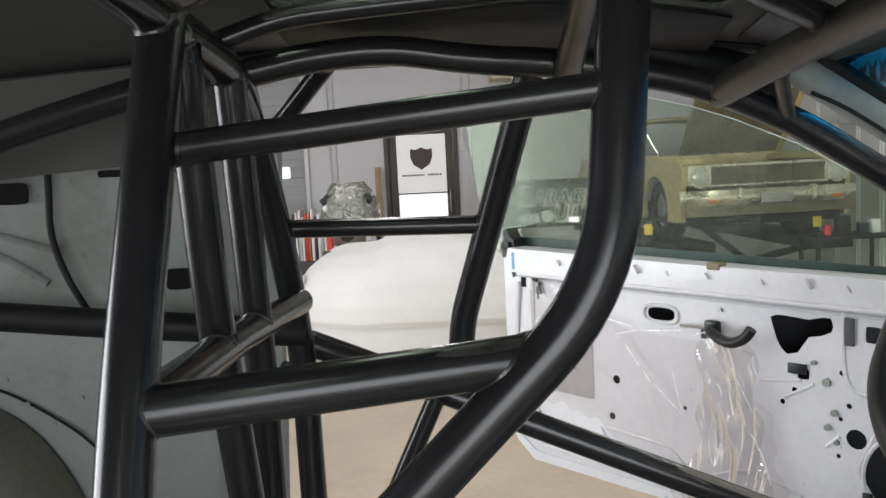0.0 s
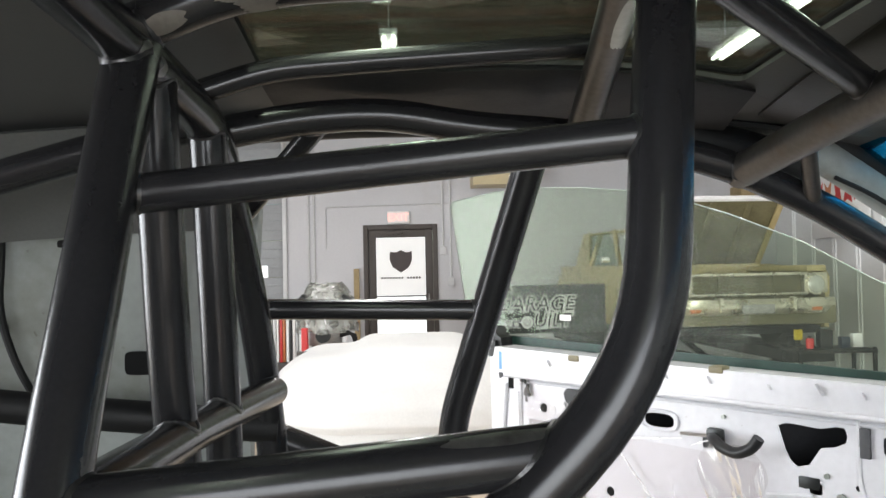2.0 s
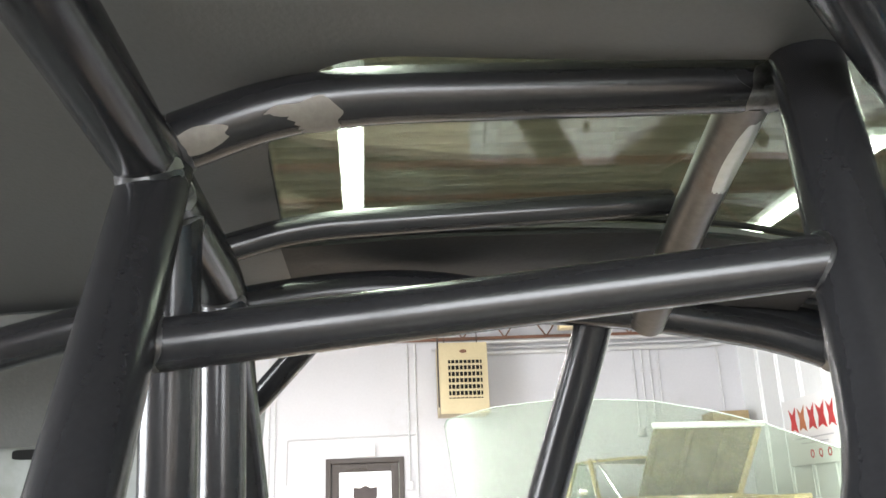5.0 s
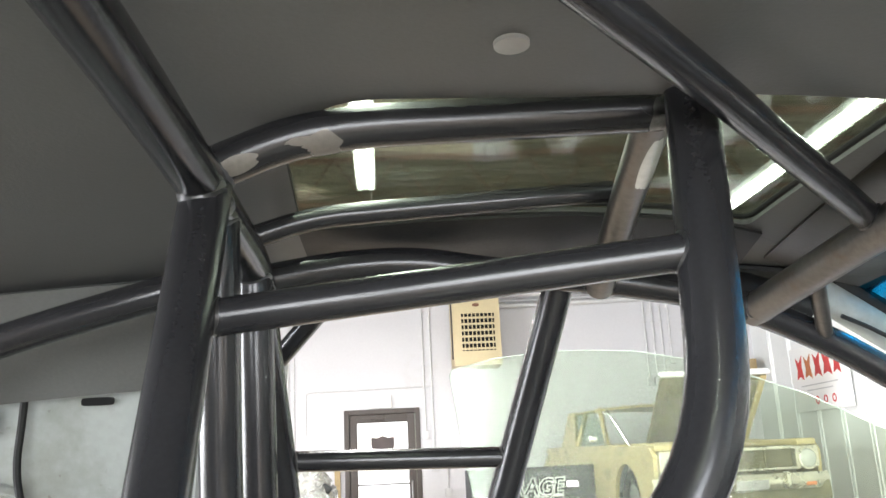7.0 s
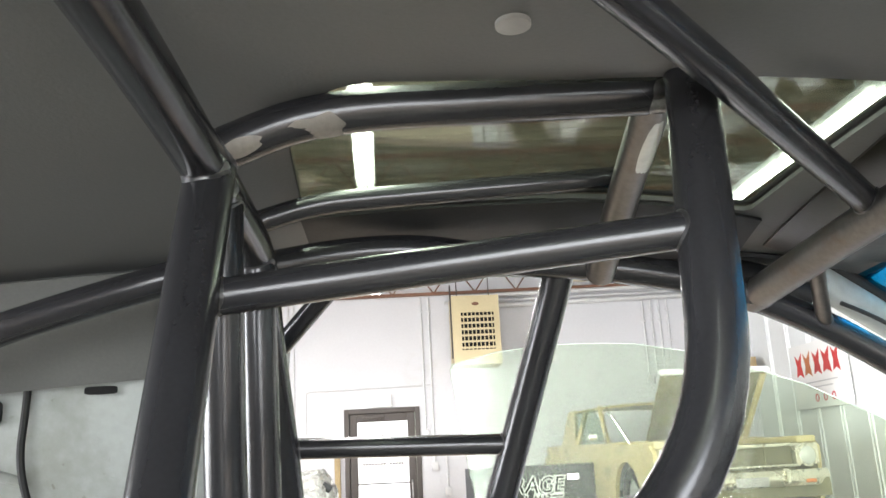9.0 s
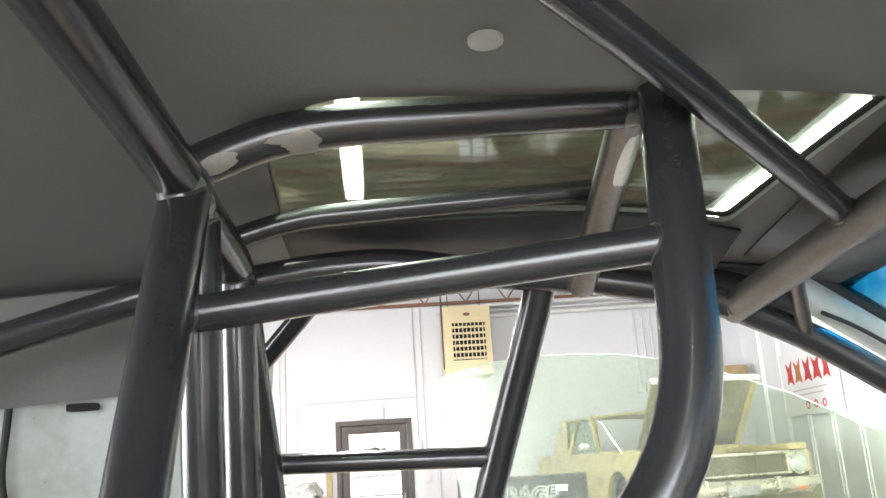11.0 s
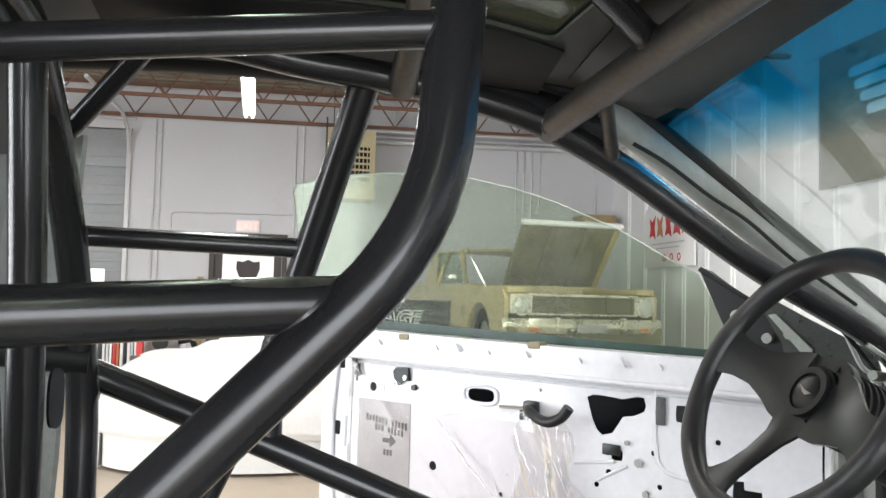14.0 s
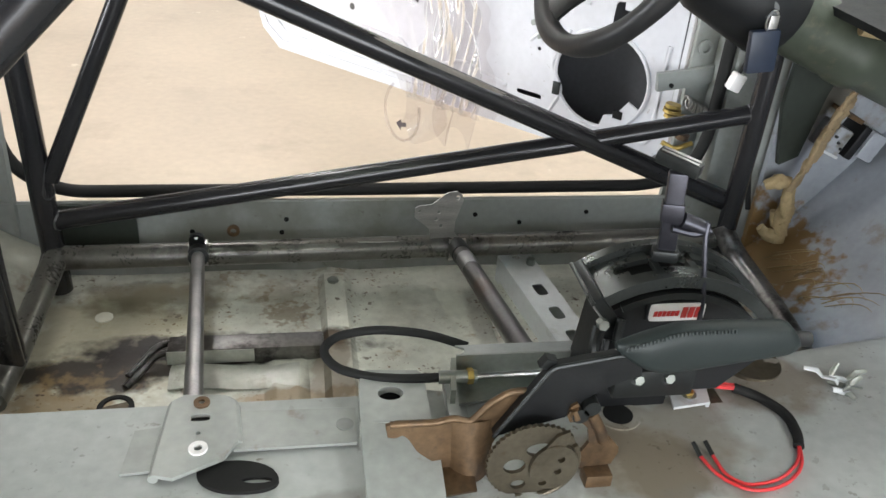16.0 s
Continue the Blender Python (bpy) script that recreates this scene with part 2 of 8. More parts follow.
M_column = surface("grey_green_enamel", (0.055, 0.065, 0.048), 0.36, 0.1, 0.3, 7, 0.3, 60, stain=(0.15, 0.13, 0.09), stain_scale=9, stain_at=0.56)
M_darkpanel = surface("dark_green_grey_panel", (0.026, 0.032, 0.027), 0.5, 0.1, 0.3, 9, 0.2, 70)
M_lever = surface("blue_grey_steel", (0.045, 0.045, 0.055), 0.34, 0.75, 0.3, 20, 0.2, 150)
M_white = surface("white_door_paint", (0.565, 0.567, 0.60), 0.33, 0.0, 0.09, 5, 0.12, 60, coat=0.35, stain=(0.5, 0.49, 0.47), stain_scale=9, stain_at=0.68)
M_whiteglass = surface("white_fibreglass", (0.74, 0.74, 0.735), 0.6, 0.0, 0.07, 2, 0.1, 50)
M_black = surface("black_plastic", (0.010, 0.0105, 0.0115), 0.38, 0.0, 0.3, 25, 0.15, 250)
M_blackmet = surface("black_anodised", (0.02, 0.022, 0.022), 0.33, 0.5, 0.3, 15, 0.1, 200)
M_leather = surface("wheel_leather", (0.014, 0.014, 0.015), 0.4, 0.0, 0.3, 60, 0.5, 300, dist=0.001)
M_zinc = surface("zinc_plate", (0.30, 0.32, 0.295), 0.32, 0.9, 0.2, 9, 0.1, 120)
M_brass = surface("yellowed_plating", (0.42, 0.30, 0.09), 0.4, 0.7, 0.3, 20, 0.2, 90)
M_gate = surface("satin_gate_metal", (0.055, 0.06, 0.058), 0.28, 0.7, 0.25, 20, 0.1, 200)
M_grip = surface("dark_grip", (0.020, 0.026, 0.026), 0.42, 0.1, 0.2, 12, 0.15, 200)
M_hole = surface("dark_recess", (0.006, 0.006, 0.006), 0.9, 0, 0.1, 5, 0)
M_floor = surface("tan_floor_coating", (0.47, 0.396, 0.312), 0.5, 0.0, 0.14, 1.4, 0.15, 24, stain=(0.395, 0.33, 0.26), stain_scale=2.2, stain_at=0.56)
M_wall = surface("painted_block_wall", (0.56, 0.56, 0.585), 0.6, 0.0, 0.06, 0.8, 0.2, 30, stain=(0.49, 0.48, 0.48), stain_scale=0.9, stain_at=0.6)
M_metalwall = surface("white_metal_cladding", (0.80, 0.815, 0.815), 0.4, 0.0, 0.06, 0.7, 0.08, 20)
M_rollup = surface("grey_rollup_door", (0.30, 0.31, 0.32), 0.5, 0.2, 0.12, 2, 0.1, 30)
M_deck = surface("galvanised_roof_deck", (0.20, 0.165, 0.12), 0.55, 0.3, 0.25, 2, 0.2, 30, stain=(0.10, 0.06, 0.03), stain_scale=1.5, stain_at=0.55)
M_joist = surface("red_oxide_joist", (0.16, 0.075, 0.045), 0.6, 0.1, 0.3, 5, 0.2, 60)
M_conduit = surface("painted_conduit", (0.55, 0.55, 0.56), 0.45, 0.2, 0.1, 4, 0.1, 60)
M_frame = surface("bronze_door_frame", (0.055, 0.045, 0.04), 0.45, 0.3, 0.2, 5, 0.1, 60)
M_paper = surface("white_paper", (0.85, 0.85, 0.84), 0.7, 0.0, 0.03, 3, 0.05, 40)
M_ink = surface("brown_grey_ink", (0.075, 0.06, 0.06), 0.7, 0, 0.2, 8, 0)
M_beige = surface("beige_enamel", (0.52, 0.44, 0.27), 0.45, 0.0, 0.1, 3, 0.1, 40)
M_red = surface("red_paint", (0.55, 0.03, 0.03), 0.35, 0, 0.15, 6, 0.05, 40)
M_gold = surface("gold_car_paint", (0.46, 0.375, 0.185), 0.36, 0.3, 0.2, 3, 0.05, 40, coat=0.3, stain=(0.20, 0.17, 0.10), stain_scale=3, stain_at=0.55)
M_olive = surface("olive_underhood", (0.155, 0.14, 0.075), 0.55, 0.1, 0.3, 5, 0.1, 40)
M_chrome = surface("chrome", (0.75, 0.75, 0.74), 0.12, 1.0, 0.08, 5, 0.03, 30, rvar=0.06)
M_dullchrome = surface("dull_warm_chrome", (0.50, 0.465, 0.37), 0.26, 0.75, 0.25, 6, 0.15, 40)
M_lens = surface("headlamp_lens", (0.48, 0.48, 0.44), 0.15, 0.3, 0.2, 40, 0.3, 90)
M_amber = surface("amber_lens", (0.5, 0.16, 0.05), 0.3, 0, 0.2, 20, 0.1)
M_yellow = surface("yellow_marker", (0.75, 0.55, 0.03), 0.5, 0, 0.1, 5, 0)
M_redwire = surface("red_wire", (0.6, 0.03, 0.035), 0.4, 0, 0.1, 20, 0.05)
M_cream = surface("cream_floor_paint", (0.70, 0.68, 0.60), 0.45, 0.0, 0.12, 6, 0.2, 60, stain=(0.30, 0.24, 0.15), stain_scale=12, stain_at=0.62)
M_ledge = surface("grubby_body_paint", (0.36, 0.365, 0.31), 0.5, 0.0, 0.2, 6, 0.3, 60, stain=(0.15, 0.11, 0.065), stain_scale=9, stain_at=0.56)
M_strap = surface("brown_stained_webbing", (0.27, 0.20, 0.115), 0.85, 0, 0.3, 18, 0.5, 140)
M_guide = surface("olive_tan_plastic", (0.17, 0.145, 0.085), 0.5, 0, 0.25, 30, 0.2)
M_foam = surface("tan_foam", (0.33, 0.25, 0.135), 0.85, 0, 0.25, 15, 0.5, 120)
M_label = surface("white_label", (0.8, 0.78, 0.78), 0.4, 0, 0.05, 20, 0)
M_banner = surface("dark_banner", (0.03, 0.031, 0.033), 0.5, 0, 0.15, 3, 0.05)
M_olivecloth = surface("grey_olive_cloth", (0.25, 0.25, 0.21), 0.7, 0, 0.12, 2, 0.1)
M_blue = surface("blue_plastic", (0.012, 0.02, 0.04), 0.4, 0, 0.2, 10, 0.05)
M_doorglass = glass_mat("green_door_glass", (0.78, 0.835, 0.765), haze=0.03, gloss=0.05)
for m_ in (M_black, M_rubber, M_trim, M_hole):
    m_.node_tree.nodes["Principled BSDF"].inputs["Specular IOR Level"].default_value = 0.22
add_flecks(M_pan, (0.07, 0.04, 0.022), 55, 0.62, 5, 0.48)
add_flecks(M_pan, (0.20, 0.13, 0.06), 22, 0.60, 3, 0.52, 0.6)
add_flecks(M_tunnel, (0.12, 0.09, 0.06), 70, 0.64, 5, 0.5, 0.7)
add_flecks(M_primer, (0.10, 0.09, 0.07), 60, 0.66, 3, 0.52, 0.6)
add_flecks(M_floor, (0.72, 0.66, 0.56), 9, 0.68, 1.2, 0.5, 0.5)
add_flecks(M_white, (0.30, 0.27, 0.24), 75, 0.68, 4, 0.52, 0.6)
M_paleglass = surface("ground_glass_edge", (0.34, 0.41, 0.37), 0.3, 0, 0.1, 8, 0)
M_edgeglass = surface("green_glass_edge", (0.012, 0.034, 0.026), 0.4, 0, 0.45, 14, 0.2)
# the haze greys the pane in place of reflected glare
M_roofglass = glass_mat("smoked_roof_glass", (0.58, 0.635, 0.57), haze=0.03, gloss=0.5)
M_film = glass_mat("clear_plastic_film", (0.915, 0.895, 0.90), 0.22, gloss=0.11, haze=0.035, skin=True)
M_lampglow = glow("lamp_tube_glow", (1.0, 0.985, 0.95), 14)
M_wrap = glass_mat("cloudy_plastic_wrap", (0.8, 0.8, 0.8), 0.12, gloss=1.8, haze=0.3)
M_crush = glass_mat("crushed_plastic_film", (0.87, 0.855, 0.855), 0.12, gloss=0.85, haze=0.05, skin=True)
# near-white diffuse colour paints the glint along each fold
M_fold = glass_mat("folded_film_edge", (0.92, 0.91, 0.91), 0.2, gloss=1.0, haze=0.85, skin=True, haze_col=(0.95, 0.94, 0.95))
# the paper itself glows, in place of daylight coming through it
M_poster = glow("poster_painted_backlight", (1.0, 0.99, 0.97), 0.42)
M_exit = glow("exit_letters", (1.0, 0.1, 0.06), 2.0)
M_dayglass = glow("door_window_daylight", (0.95, 0.98, 1.0), 1.6)


def windshield_mat():
    """Clear glass with a blue shade band along the top, fading out downwards."""
    m = glass_mat("windscreen_glass", (0.94, 0.965, 0.96), gloss=0.5)
    N, L = m.node_tree.nodes, m.node_tree.links
    tr = [n for n in N if n.bl_idname == "ShaderNodeBsdfTransparent"][0]
    tc, sp, mr, mx = N.new("ShaderNodeTexCoord"), N.new("ShaderNodeSeparateXYZ"), N.new("ShaderNodeMapRange"), N.new("ShaderNodeMixRGB")
    L.new(tc.outputs["Object"], sp.inputs[0])
    L.new(sp.outputs["Z"], mr.inputs["Value"])
    mr.inputs["From Min"].default_value, mr.inputs["From Max"].default_value = 1.745, 1.80
    L.new(mr.outputs[0], mx.inputs[0])
    mx.inputs[1].default_value, mx.inputs[2].default_value = (0.94, 0.965, 0.96, 1), (0.06, 0.50, 0.74, 1)
    L.new(mx.outputs[0], tr.inputs[0])
    return m


M_wind = windshield_mat()


for m_ in (M_black, M_rubber, M_trim, M_grip, M_hole, M_darkpanel, M_edgeglass):
    m_.node_tree.nodes["Principled BSDF"].inputs["Specular IOR Level"].default_value = 0.28

# ---- mesh tools ----
def thing(name, at, label, category, group="", kind=""):
    e = new(name)
    e.empty_display_size = 0.1
    e.location = at
    return tagged(e, label, category, group, kind)


def link_mesh(name, bm, mat, smooth=True):
    me = bpy.data.meshes.new(name)
    bmesh.ops.recalc_face_normals(bm, faces=bm.faces)
    bm.to_mesh(me)
    bm.free()
    for m in mat if isinstance(mat, (list, tuple)) else [mat]:
        me.materials.append(m)
    if smooth:
        me.polygons.foreach_set("use_smooth", [True] * len(me.polygons))
        me.set_sharp_from_angle(angle=radians(38))
    return new(name, me)


def part(name, bm, mat, parent, label=""):
    """One mesh, built in world coordinates, as a part of parent."""
    o = link_mesh(name, bm, mat)
    o.parent = parent
    if parent.parent is None:
        o.matrix_parent_inverse = Matrix.Translation(parent.location).inverted()
    return tagged(o, label)


def solid(name, bm, mat, label, category, group="", kind=""):
    return tagged(link_mesh(name, bm, mat), label, category, group, kind)


def box(bm, lo, hi, bevel=0.0, m=None, seg=2):
    """An axis-aligned box between two corners, bevelled, moved by m."""
    lo, hi = Vector(lo), Vector(hi)
    r = bmesh.ops.create_cube(bm, size=1)
    vs = r["verts"]
    bmesh.ops.scale(bm, vec=hi - lo, verts=vs)
    bmesh.ops.translate(bm, vec=(lo + hi) / 2, verts=vs)
    if bevel:
        es = list({e for v in vs for e in v.link_edges})
        g = bmesh.ops.bevel(bm, geom=es, offset=bevel, segments=seg, affect="EDGES", profile=0.6)
        vs = list({v for f in g["faces"] for v in f.verts} | {v for v in vs if v.is_valid})
    if m is not None:
        bmesh.ops.transform(bm, matrix=m, verts=vs)
    return bm


def B(lo, hi, bevel=0.0, m=None):
    return box(bmesh.new(), lo, hi, bevel, m)


def rounded(pts, rad, n=7):
    """A polyline with its inner corners rounded by bends of about rad."""
    pts = [Vector(p) for p in pts]
    out = [pts[0]]
    for a, p, c in zip(pts, pts[1:], pts[2:]):
        u, v = (a - p), (c - p)
        d = min(rad, u.length * 0.49, v.length * 0.49)
        s, e = p + u.normalized() * d, p + v.normalized() * d
        for i in range(n + 1):
            t = i / n
            out.append((1 - t) ** 2 * s + 2 * t * (1 - t) * p + t * t * e)
    out.append(pts[-1])
    return out


def sweep(bm, pts, r, seg=20, caps=True, flat=1.0):
    """A round bar of radius r (a number, or one for each point) along the points."""
    pts = [Vector(p) for p in pts]
    rad = r if isinstance(r, (list, tuple)) else [r] * len(pts)
    t0 = (pts[1] - pts[0]).normalized()
    nrm = t0.orthogonal().normalized()
    rings = []
    for i, p in enumerate(pts):
        t = (pts[min(i + 1, len(pts) - 1)] - pts[max(i - 1, 0)]).normalized()
        nrm = (nrm - t * nrm.dot(t)).normalized()
        bi = t.cross(nrm)
        rings.append([bm.verts.new(p + rad[i] * (math.cos(k * math.tau / seg) * nrm + flat * math.sin(k * math.tau / seg) * bi)) for k in range(seg)])
    for a, b in zip(rings, rings[1:]):
        for k in range(seg):
            bm.faces.new((a[k], a[(k + 1) % seg], b[(k + 1) % seg], b[k]))
    if caps:
        bm.faces.new(rings[0])
        bm.faces.new(list(reversed(rings[-1])))
    return bm


def bar(pts, r, rad=0.0, seg=20):
    return sweep(bmesh.new(), rounded(pts, rad) if rad else pts, r, seg)


def cyl(bm, c, axis, r, h, seg=24, r2=None):
    """A cylinder from c along axis for h."""
    c, axis = Vector(c), Vector(axis).normalized()
    return sweep(bm, [c, c + axis * h], [r, r if r2 is None else r2], seg)


def C(c, axis, r, h, seg=24, r2=None):
    return cyl(bmesh.new(), c, axis, r, h, seg, r2)


def ring(bm, c, axis, ri, ro, h, seg=28):
    """A flat ring (washer) with thickness h."""
    c, axis = Vector(c), Vector(axis).normalized()
    u = axis.orthogonal().normalized()
    v = axis.cross(u)
    loops = []
    for rr, off in ((ri, 0), (ro, 0), (ro, h), (ri, h)):
        loops.append([bm.verts.new(c + axis * off + rr * (math.cos(k * math.tau / seg) * u + math.sin(k * math.tau / seg) * v)) for k in range(seg)])
    for a, b in zip(loops, loops[1:] + loops[:1]):
        for k in range(seg):
            bm.faces.new((a[k], a[(k + 1) % seg], b[(k + 1) % seg], b[k]))
    return bm


def prism(bm, outline, lo, hi, m):
    """An outline (u, v) pushed from height lo to hi along w, placed by m: u, v, w to the world."""
    a = [bm.verts.new(m @ Vector((u, v, lo))) for u, v in outline]
    b = [bm.verts.new(m @ Vector((u, v, hi))) for u, v in outline]
    n = len(a)
    bm.faces.new(a)
    bm.faces.new(list(reversed(b)))
    for i in range(n):
        bm.faces.new((a[i], a[(i + 1) % n], b[(i + 1) % n], b[i]))
    return bm


def oval(cu, cv, ru, rv, n=20, power=2.0):
    out = []
    for k in range(n):
        c, s = math.cos(k * math.tau / n), math.sin(k * math.tau / n)
        out.append((cu + ru * math.copysign(abs(c) ** (2 / power), c), cv + rv * math.copysign(abs(s) ** (2 / power), s)))
    return out


def sheet(bm, f, us, vs, thick=0.0):
    """A skin through f(u, v); with a thickness, closed to a shell along its normals."""
    g = [[bm.verts.new(f(u, v)) for v in vs] for u in us]
    fs = []
    for i in range(len(us) - 1):
        for j in range(len(vs) - 1):
            fs.append(bm.faces.new((g[i][j], g[i + 1][j], g[i + 1][j + 1], g[i][j + 1])))
    if thick:
        bm.normal_update()
        bmesh.ops.solidify(bm, geom=fs, thickness=thick)
    return bm


def lin(a, b, n):
    return [a + (b - a) * i / (n - 1) for i in range(n)]


def plate_with_holes(name, outline, holes, lo, hi, m, mat, parent, label=""):
    """A flat panel with real holes through it: outline and holes in (u, v)."""
    cu = bpy.data.curves.new(name, "CURVE")
    cu.dimensions, cu.fill_mode = "2D", "BOTH"
    for loop in [outline] + holes:
        sp = cu.splines.new("POLY")
        sp.points.add(len(loop) - 1)
        for p, (u, v) in zip(sp.points, loop):
            p.co = (u, v, 0, 1)
        sp.use_cyclic_u = True
    cu.extrude = (hi - lo) / 2
    tmp = new(name + "_curve", cu)
    me = bpy.data.meshes.new_from_object(tmp.evaluated_get(bpy.context.evaluated_depsgraph_get()))
    bpy.data.objects.remove(tmp)
    bpy.data.curves.remove(cu)
    bm = bmesh.new()
    bm.from_mesh(me)
    bpy.data.meshes.remove(me)
    bmesh.ops.remove_doubles(bm, verts=bm.verts, dist=1e-5)
    bmesh.ops.translate(bm, vec=(0, 0, (lo + hi) / 2), verts=bm.verts)
    bmesh.ops.transform(bm, matrix=m, verts=bm.verts)
    return part(name, bm, mat, parent, label)


def axes(o, u, v):
    """A matrix that takes (u, v, w) to the world from an origin and two directions."""
    u, v = Vector(u).normalized(), Vector(v).normalized()
    w = u.cross(v)
    m = Matrix((u, v, w)).transposed().to_4x4()
    m.translation = Vector(o)
    return m


def lettering(name, text, size, m, mat, parent, depth=0.002, squeeze=1.0, swell=0.0):
    cu = bpy.data.curves.new(name, "FONT")
    cu.body, cu.size, cu.extrude, cu.resolution_u = text, size, depth, 3
    cu.offset = swell
    cu.align_x, cu.align_y = "CENTER", "CENTER"
    tmp = new(name + "_text", cu)
    me = bpy.data.meshes.new_from_object(tmp.evaluated_get(bpy.context.evaluated_depsgraph_get()))
    bpy.data.objects.remove(tmp)
    bpy.data.curves.remove(cu)
    bm = bmesh.new()
    bm.from_mesh(me)
    bpy.data.meshes.remove(me)
    bmesh.ops.transform(bm, matrix=m @ Matrix.Diagonal((squeeze, 1, 1, 1)), verts=bm.verts)
    return part(name, bm, mat, parent)


# ---- the workshop ----
WALL_Y, WALL_X, CEIL = 12.4, 4.6, 4.45
WEST, SOUTH = -8.0, -6.0

bm = bmesh.new()
box(bm, (WEST - 0.2, SOUTH - 0.2, -0.2), (WALL_X + 0.2, WALL_Y + 0.2, 0))
floor = solid("floor", bm, M_floor, "tan coated concrete workshop floor, lightly scuffed", "floor", kind="structure")

# north wall with a door opening and a roll-up door opening
DX0, DX1, DTOP = -1.36, -0.28, 2.33
RX1, RX0, RTOP = -2.5, -6.3, 3.75
bm = bmesh.new()
for lo, hi in (((RX1, 0), (DX0, CEIL)), ((DX0, DTOP), (DX1, CEIL)), ((DX1, 0), (WALL_X, CEIL)), ((WEST, 0), (RX0, CEIL)), ((RX0, RTOP), (RX1, CEIL))):
    box(bm, (lo[0], WALL_Y, lo[1]), (hi[0], WALL_Y + 0.2, hi[1]))
solid("wall_north", bm, M_wall, "light grey painted workshop wall", "wall", kind="structure")
# south wall behind the car, out of view; its bay is added for a fill lamp
bm = bmesh.new()
for lo, hi in (((WEST, 0), (-3.0, CEIL)), ((3.2, 0), (WALL_X, CEIL)), ((-3.0, 3.6), (3.2, CEIL))):
    box(bm, (lo[0], SOUTH - 0.2, lo[1]), (hi[0], SOUTH, hi[1]))
area_lamp("added_bay_fill", 0.1, SOUTH - 0.1, 1.8, 6.0, 3.4, 750, (0.93, 0.97, 1.0), rx=90)
solid("wall_south", bm, M_wall, "light grey painted workshop wall", "wall", kind="structure")
# west wall, with another added opening and fill lamp out of view
bm = bmesh.new()
for lo, hi in (((SOUTH - 0.2, 0), (-1.5, CEIL)), ((4.0, 0), (WALL_Y + 0.2, CEIL)), ((-1.5, 3.6), (4.0, CEIL))):
    box(bm, (WEST - 0.2, lo[0], lo[1]), (WEST, hi[0], hi[1]))
area_lamp("added_bay_fill", WEST - 0.1, 1.25, 1.8, 3.4, 5.4, 1100, (0.93, 0.97, 1.0), rx=0, rz=0).matrix_world = pose(WEST - 0.1, 1.25, 1.8, 0, -90, 0)
solid("wall_west", bm, M_wall, "light grey painted workshop wall", "wall", kind="structure")

# east wall: ribbed white cladding
bm = bmesh.new()
box(bm, (WALL_X, SOUTH - 0.2, 0), (WALL_X + 0.2, WALL_Y + 0.2, CEIL))
y = SOUTH
while y < WALL_Y - 0.2:
    for dy in (0.0, 0.075):
        prism(bm, [(y + dy, 0), (y + dy + 0.036, 0), (y + dy + 0.028, 0.014), (y + dy + 0.008, 0.014)], 0.0, CEIL, Matrix(((0, -1, 0, WALL_X), (1, 0, 0, 0), (0, 0, 1, 0), (0, 0, 0, 1))))
    y += 0.61
solid("wall_east", bm, M_metalwall, "white ribbed metal wall cladding", "wall", kind="structure")

# roof deck with deep corrugations
bm = bmesh.new()
prof, y = [], SOUTH - 0.2
while y < WALL_Y + 0.2:
    prof += [(y, 0), (y + 0.09, 0), (y + 0.115, 0.075), (y + 0.205, 0.075)]
    y += 0.23
ring_a = [(bm.verts.new((WEST - 0.2, yy, CEIL - 0.08 + zz)), bm.verts.new((WALL_X + 0.2, yy, CEIL - 0.08 + zz))) for yy, zz in prof]
for (a, b), (c, d) in zip(ring_a, ring_a[1:]):
    bm.faces.new((a, b, d, c))
box(bm, (WEST - 0.2, SOUTH - 0.2, CEIL), (WALL_X + 0.2, WALL_Y + 0.2, CEIL + 0.1))
solid("ceiling", bm, M_deck, "corrugated metal roof deck, brownish underside", "ceiling", kind="structure")


def open_web_joist(y):
    j = thing("roof_joist", (WEST, y, 3.9), "rust-red open-web steel roof joist under the deck", "joist", "roof joists")
    for z in (CEIL - 0.1, 3.92):
        for dy in (-0.025, 0.006):
            part("chord", B((WEST, y + dy, z - 0.025), (WALL_X, y + dy + 0.02, z + 0.018)), M_joist, j)
    x, up = WEST + 0.2, True
    while x < WALL_X - 0.3:
        z0, z1 = (3.92, CEIL - 0.1) if up else (CEIL - 0.1, 3.92)
        if y > 6.5 and x > -3.2:
            part("web_bar", bar([(x, y, z0), (x + 0.3, y, z1)], 0.011, seg=6), M_joist, j)
        x, up = x + 0.3, not up
    return j


for y in (0.4, 2.2, 4.0, 5.8, 7.6, 9.4, 10.9, 12.2):
    open_web_joist(y)


def strip_lamp(x, y, length, z, turn=3.6):
    t = thing("strip_lamp", (x, y, z), "white twin-tube strip lamp, lit, hung under the roof joists", "lamp", "strip lamps")
    m = pose(x, y, z, 0, 0, turn)
    part("tray", B((-0.075, -length / 2, 0.0), (0.075, length / 2, 0.05), 0.008, m), M_metalwall, t)
    for dx in (-0.04, 0.04):
        a, b = m @ Vector((dx, -length / 2 + 0.03, -0.018)), m @ Vector((dx, length / 2 - 0.03, -0.018))
        part("tube", bar([a, b], 0.017, seg=10), M_lampglow, t, "glowing tube")
    for dy in (-length / 2 + 0.25, length / 2 - 0.25):
        a = m @ Vector((0, dy, 0.05))
        part("hanger", bar([a, (a.x, a.y, CEIL - 0.07)], 0.006, seg=6), M_conduit, t)
    area_lamp("lamp_light", x, y, z - 0.06, 0.14, length, 18 * length, rz=turn)
    return t


